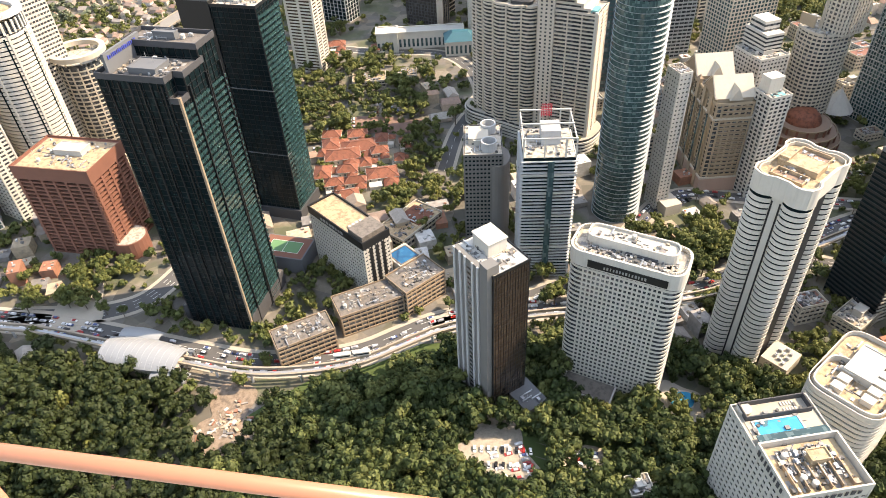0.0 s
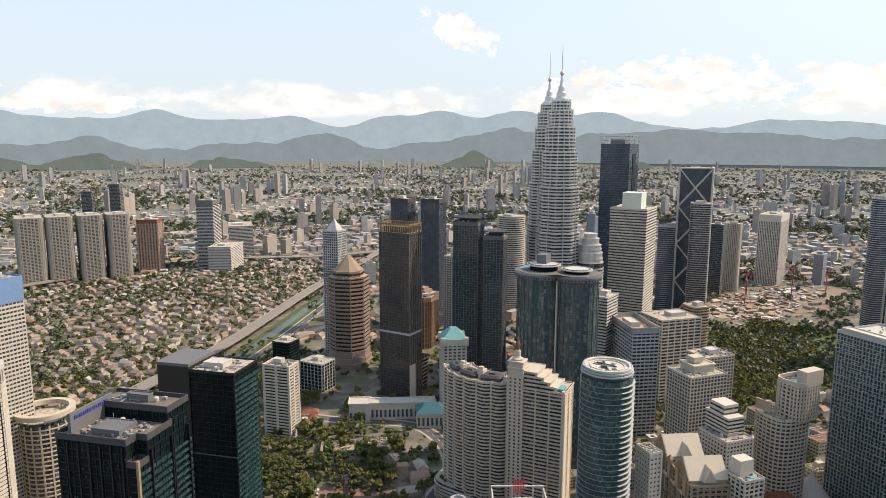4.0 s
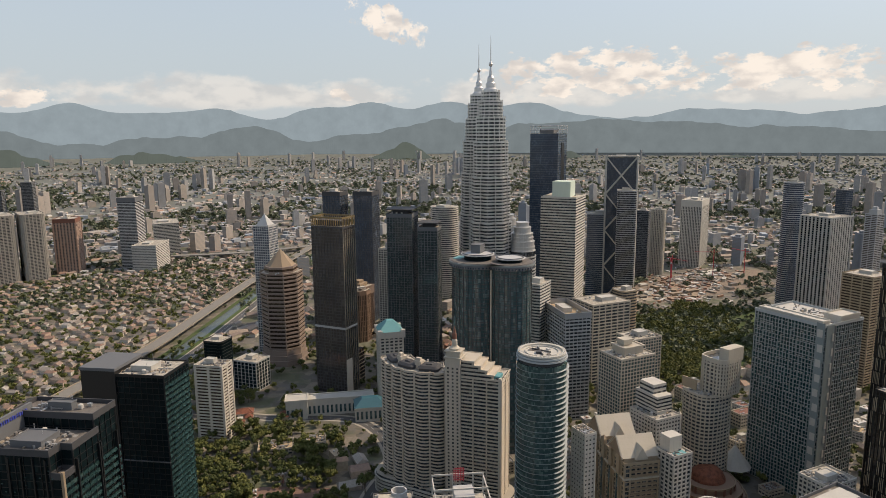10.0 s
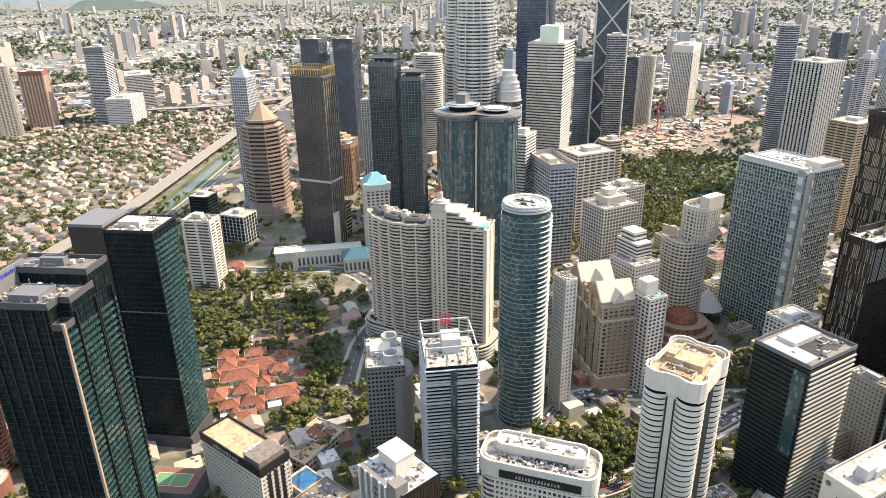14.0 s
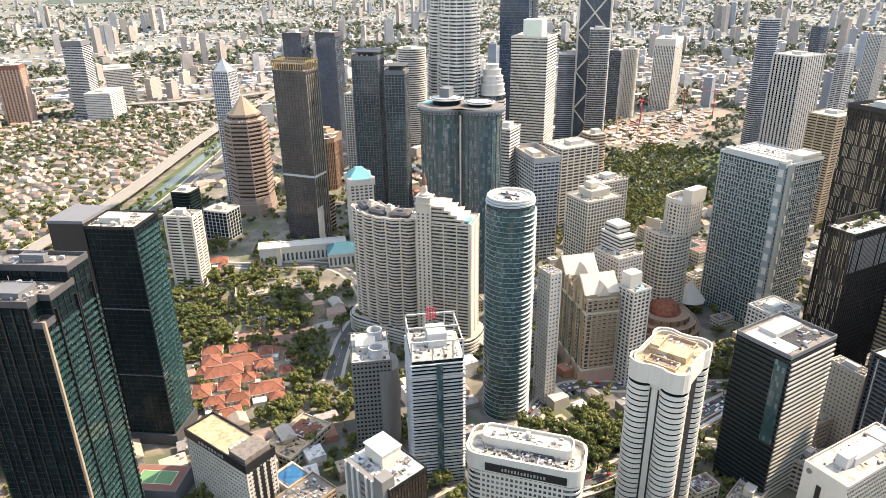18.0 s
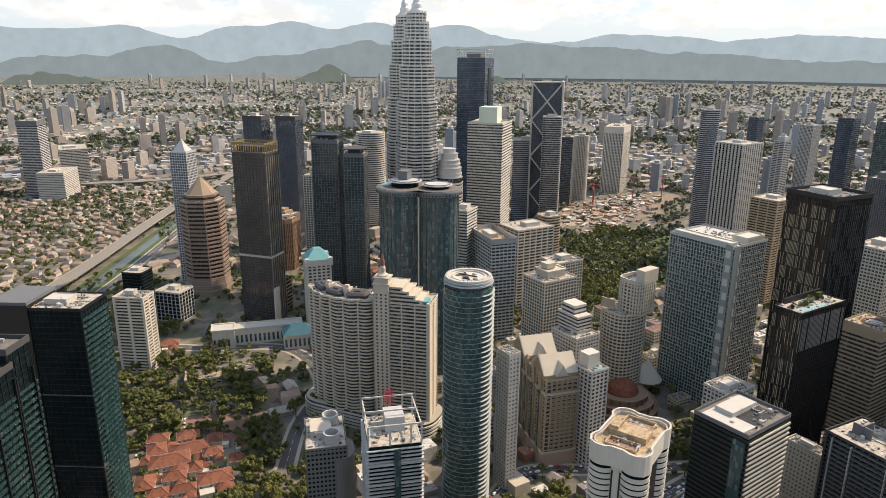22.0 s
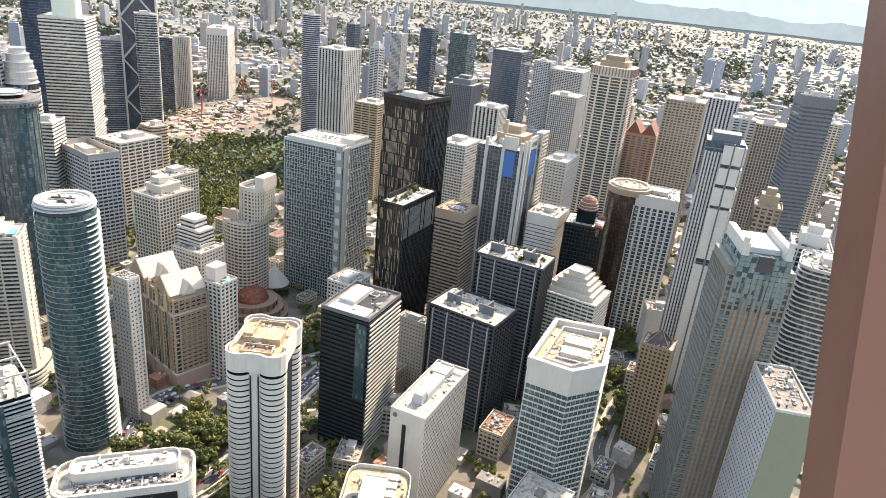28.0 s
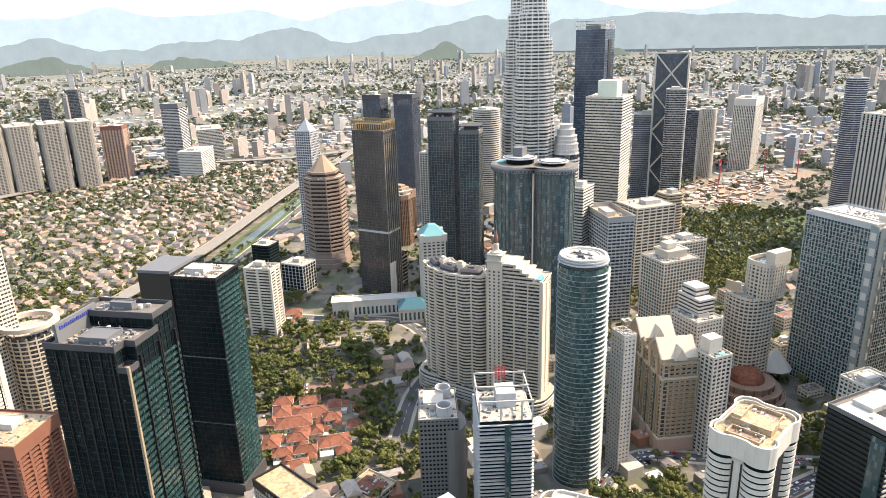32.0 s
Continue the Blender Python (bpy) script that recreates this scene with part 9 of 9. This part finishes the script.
# ---- houses to the north and the far city ----
def houses(name, label, spec, roofs, walls):
    """spec rows: x, y, w, d, h, angle. Walls and pitched roofs, joined."""
    wv, wf, rv, rf = [], [], [], []
    for x, y, w, d, h, a in spec:
        c, s = math.cos(a), math.sin(a)
        def tr(px, py, pz):
            X, Y, Z, q = squash(x, y, 0.0)
            return X + (c * px - s * py) * q, Y + (s * px + c * py) * q, Z + pz * q
        k = len(wv)
        wv += [tr(px, py, z) for z in (-0.5, h) for px, py in rect(w, d)]
        wf += [(k, k + 1, k + 5, k + 4), (k + 1, k + 2, k + 6, k + 5), (k + 2, k + 3, k + 7, k + 6), (k + 3, k, k + 4, k + 7)]
        k = len(rv)
        o = 0.7
        rise = 0.32 * d
        rv += [tr(px, py, h) for px, py in rect(w + 2 * o, d + 2 * o)] + [tr(-w / 2 + 0.8, 0, h + rise), tr(w / 2 - 0.8, 0, h + rise)]
        rf += [(k, k + 1, k + 5, k + 4), (k + 2, k + 3, k + 4, k + 5), (k + 1, k + 2, k + 5), (k + 3, k, k + 4), (k + 3, k + 2, k + 1, k)]
    tagged(put(name + "_wall", mesh_of(name, wv, wf, walls), kind="stuff"), label + ", pale walls", "houses")
    tagged(put(name + "_roof", mesh_of(name, rv, rf, roofs), kind="stuff"), label + ", pitched roofs", "houses")


M_ROOFS = island("mixed_roof_tile", [(0.27, 0.165, 0.12), (0.24, 0.175, 0.14), (0.31, 0.205, 0.145), (0.27, 0.235, 0.205), (0.38, 0.345, 0.30), (0.21, 0.165, 0.14), (0.29, 0.20, 0.155), (0.19, 0.155, 0.13), (0.34, 0.265, 0.205)], noise_scale=0.4)
M_WALLS = island("mixed_house_wall", [(0.50, 0.45, 0.37), (0.56, 0.53, 0.47), (0.42, 0.35, 0.26), (0.48, 0.39, 0.32)], noise_scale=0.4)


def north_side(x, y):
    best = 1e9
    side = -1
    for a, b in zip(HW, HW[1:]):
        ax, ay, bx, by = *a, *b
        t = max(0, min(1, ((x - ax) * (bx - ax) + (y - ay) * (by - ay)) / ((bx - ax) ** 2 + (by - ay) ** 2)))
        dd = math.hypot(x - ax - t * (bx - ax), y - ay - t * (by - ay))
        if dd < best:
            best, side = dd, (bx - ax) * (y - ay) - (by - ay) * (x - ax)
    return best, side


spec, greens = [], []
rng = random.Random(21)
for i in range(90):
    for j in range(90):
        x0, y0 = -300 + i * 19, 620 + j * 16
        a = radians(28)
        x, y = x0 + 7 * rng.random() + 0.12 * y0, y0 + 6 * rng.random()
        d, az = math.hypot(x, y), math.degrees(math.atan2(x, y))
        if not (4 < az < 48 and 640 < d < 1750):
            continue
        best, side = north_side(x, y)
        if side < 0 or best < 24 or not free(x, y, 4):
            continue
        if rng.random() < 0.27 + 0.6 * max(0, noise.noise((x * 0.008, y * 0.008, 3))):
            greens.append((x, y, -0.5, rng.uniform(0.7, 1.3)))
            continue
        spec.append((x, y, rng.uniform(8, 15), rng.uniform(6.5, 10), rng.uniform(2.8, 6.0), a + rng.choice((0, 1.57)) + rng.gauss(0, 0.18)))
        if rng.random() < 0.45:
            greens.append((x + 8, y + 5, -0.5, rng.uniform(0.45, 0.85)))
houses("village_houses", "low village houses in dense rows", spec, M_ROOFS, M_WALLS)
scatter("village_trees", "green trees between the village houses", greens, CLUMPS, M_LEAF)

# apartment blocks, sheds and towers in the distance
# Walls and windows kept pale and close in tone to stand in for haze.
FAR_WHITE = facade_far("far_pale_blocks", (0.375, 0.365, 0.35), (0.27, 0.285, 0.30))
FAR_TAN = facade_far("far_tan_blocks", (0.38, 0.33, 0.285), (0.25, 0.24, 0.23))
FAR_BLUE = facade_far("far_glass_blocks", (0.29, 0.325, 0.36), (0.20, 0.24, 0.29))


def blocks(name, label, spec, mat):
    v, f = [], []
    for x, y, w, d, h, a in spec:
        c, s = math.cos(a), math.sin(a)
        X, Y, Z, q = squash(x, y, 0.0)
        k = len(v)
        v += [(X + (c * px - s * py) * q, Y + (s * px + c * py) * q, Z + z * q) for z in (-4, h) for px, py in rect(w, d)]
        f += [(k, k + 1, k + 5, k + 4), (k + 1, k + 2, k + 6, k + 5), (k + 2, k + 3, k + 7, k + 6), (k + 3, k, k + 4, k + 7), (k + 4, k + 5, k + 6, k + 7)]
        if h > 25:
            k = len(v)
            v += [(X + (c * px - s * py) * q, Y + (s * px + c * py) * q, Z + z * q) for z in (h, h + 5) for px, py in rect(w * 0.45, d * 0.5)]
            f += [(k, k + 1, k + 5, k + 4), (k + 1, k + 2, k + 6, k + 5), (k + 2, k + 3, k + 7, k + 6), (k + 3, k, k + 4, k + 7), (k + 4, k + 5, k + 6, k + 7)]
    tagged(put(name, mesh_of(name, v, f, mat), kind="stuff"), label, "buildings")


def city(n, dmin, dmax, az0, az1, hfun, seed, keep=None):
    rng, out = random.Random(seed), []
    while len(out) < n:
        az, d = rng.uniform(az0, az1), dmin * (dmax / dmin) ** rng.random()
        x, y = d * math.sin(radians(az)), d * math.cos(radians(az))
        if d < 1900:
            best, side = north_side(x, y)
            if (side > 0 and d < 1700 and az < 48) or best < 70:
                continue
        if not free(x, y, 9):
            continue
        if 690 < x < 1700 and 160 < y < 520 and d < 1760:
            continue
        if keep and not keep(x, y, rng):
            continue
        w, dp, h = hfun(rng)
        out.append((x, y, w, dp, h, radians(rng.choice((-28, 62, 20, 5)) + rng.gauss(0, 6))))
    return out


low = lambda r: (r.uniform(14, 42), r.uniform(10, 22), r.uniform(6, 16))
mid = lambda r: (r.uniform(16, 40), r.uniform(12, 20), r.uniform(18, 60))
high = lambda r: (r.uniform(20, 34), r.uniform(16, 26), r.uniform(60, 125))
thick = lambda x, y, r: noise.noise((x * 0.0016, y * 0.0016, 6.0)) > r.uniform(-0.05, 0.4)
blocks("shop_houses", "low flat-roofed shops and sheds between the towers", INFILL, M_LOWROOF)
houses("street_houses", "small tiled houses between the towers", HOUSES, M_ROOFS, M_WALLS)
fits = []
for x, y, w, d, h, a in INFILL:
    for _ in range(4):
        u, t = rng.uniform(-0.4, 0.4) * w, rng.uniform(-0.4, 0.4) * d
        v, f = box_data(rng.uniform(0.8, 2.5), rng.uniform(0.8, 2), rng.uniform(0.5, 1.6), z=h)
        fits.append(([(x + math.cos(a) * (u + p[0]) - math.sin(a) * (t + p[1]), y + math.sin(a) * (u + p[0]) + math.cos(a) * (t + p[1]), p[2]) for p in v], f))
tagged(put("roof_units", mesh_of("roof_units", *join_data(fits), M_LOWROOF), kind="stuff"), "small units and hatches on low roofs", "roof units")
small = lambda r: (r.uniform(10, 28), r.uniform(8, 16), r.uniform(4, 11))
blocks("shop_rows", "low pale shop rows between the towers", city(420, 760, 2600, 48, 132, low, 1), FAR_WHITE)
blocks("shop_rows", "low tan shop rows between the towers", city(240, 800, 2600, 48, 132, low, 2), FAR_TAN)
blocks("shop_rows", "small pale shops along the northern streets", city(360, 1600, 2900, 3, 50, small, 11), FAR_WHITE)
blocks("mid_rise_blocks", "pale mid-rise blocks in the city", city(150, 900, 4200, 40, 132, mid, 3), FAR_WHITE)
blocks("mid_rise_blocks", "tan mid-rise flats in the city", city(100, 1000, 5200, 30, 132, mid, 4), FAR_TAN)
blocks("mid_rise_blocks", "pale mid-rise flats to the north", city(46, 2000, 5200, 3, 45, mid, 13), FAR_TAN)
blocks("far_tower_blocks", "pale apartment towers far off", city(120, 2100, 8500, 45, 132, high, 5, thick), FAR_WHITE)
blocks("far_tower_blocks", "pale apartment towers on the northern edge", city(46, 3200, 8500, 3, 48, high, 15, thick), FAR_WHITE)
blocks("far_tower_blocks", "grey-blue towers far off", city(70, 1500, 6500, 48, 132, high, 6, thick), FAR_BLUE)
blocks("far_tower_blocks", "tan apartment towers far off", city(80, 2300, 8000, 20, 132, high, 7, thick), FAR_TAN)
for seed, mat, count, lab in ((8, FAR_WHITE, 3400, "distant pale low buildings"), (18, FAR_TAN, 3000, "distant tan and brown low buildings"), (28, FAR_BLUE, 2200, "distant grey low buildings")):
    blocks("far_low_blocks", lab, city(count, 2000, 9500, 0, 135, lambda r: (r.uniform(12, 44), r.uniform(9, 22), r.choice((4, 5, 6, 8, 10, 14))), seed), mat)
spec = [(x, y, w, d, 5, a) for x, y, w, d, h, a in city(6500, 1050, 7500, 0, 135, lambda r: (r.uniform(12, 34), r.uniform(8, 14), 5), 9)]
houses("distant_houses", "distant rows of red-roofed houses", [q for q in spec if math.hypot(q[0], q[1]) < 2800], M_ROOFS, M_WALLS)
# Roofs past 2.8 km get a paler copy with haze in its colour.
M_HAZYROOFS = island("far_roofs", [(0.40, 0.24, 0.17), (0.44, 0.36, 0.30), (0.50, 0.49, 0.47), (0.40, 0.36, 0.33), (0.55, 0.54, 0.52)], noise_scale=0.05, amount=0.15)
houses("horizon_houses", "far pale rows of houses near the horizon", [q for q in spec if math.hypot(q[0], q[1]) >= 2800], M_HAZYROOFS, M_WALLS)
pts = []
rng = random.Random(33)
for _ in range(36000):
    az, d = radians(rng.uniform(0, 135)), 1000 * 8.5 ** rng.random()
    x, y = d * math.sin(az), d * math.cos(az)
    if d < 1900 and not free(x, y, 6):
        continue
    if noise.noise((x * 0.0016, y * 0.0016, 2.0)) < rng.uniform(-0.35, 0.3):
        continue
    if 1180 < x < 1680 and 310 < y < 490 and rng.random() < 0.88:
        continue
    X, Y, Z, q = squash(x, y, 0.0)
    pts.append((X, Y, Z - 0.5, q * rng.uniform(0.5, 1.1) * (1.35 if d < 1700 else 1.7 if d < 2600 else 2.5)))
# Leaf colours are paled to stand in for haze over distance.
scatter("distant_trees", "distant green trees between the houses", pts, FARCL, leafy("hazed_leaves", (0.09, 0.115, 0.07), (0.14, 0.16, 0.105), 0.02))


# ---- the tower on which the camera stands ----
root = thing("observation_tower", -9.3, -6.0, "concrete observation tower with a salmon safety rail", "tower")
put("shaft", lathe("shaft", [(11, 40), (8.5, 80), (7, 200), (7, 300), (9, 312), (11.6, 316.6)], M_GREY, 36), root)
put("ledge", prism("ledge", disc(12.0, 64), 316.6, 316.9, M_GREY), root)



def tube(name, p, q, r, mat, n=16):
    p, q = Vector(p), Vector(q)
    z = (q - p).normalized()
    x = z.orthogonal().normalized()
    y = z.cross(x)
    v = [tuple(a + (x * math.cos(2 * math.pi * i / n) + y * math.sin(2 * math.pi * i / n)) * r) for a in (p, q) for i in range(n)]
    f = [(i, (i + 1) % n, n + (i + 1) % n, n + i) for i in range(n)] + [tuple(reversed(range(n))), tuple(range(n, 2 * n))]
    me = mesh_of(name, v, f, mat)
    for poly in me.polygons:
        poly.use_smooth = len(poly.vertices) == 4
    return me


O = Vector((9.3, 6.0, 0))
A, B = Vector((-0.86, 2.72, 318.5)), Vector((0.86, 0.19, 318.5))
put("safety_rail", tube("safety_rail", A + O, B + O, 0.023, M_RAIL), root, label="salmon-painted tubular safety rail")
for t in (0.05, 0.395, 0.72, 0.97):
    p = A.lerp(B, t)
    put("rail_post", tube("rail_post", p + O, Vector((p.x, p.y, 316.8)) + O, 0.018, M_RAIL, 12), root)


def toward(az, el, hd):
    return Vector((hd * math.sin(radians(az)), hd * math.cos(radians(az)), EYE + hd * math.tan(radians(el))))


put("window_mullion", mesh_of("window_mullion", *beam_data(toward(143.5, -60, 1.75) + O, toward(124.5, 14, 1.95) + O, 0.26), paint("brown_frame_paint", (0.16, 0.065, 0.04), rough=0.5)), root, label="brown leaning window post")
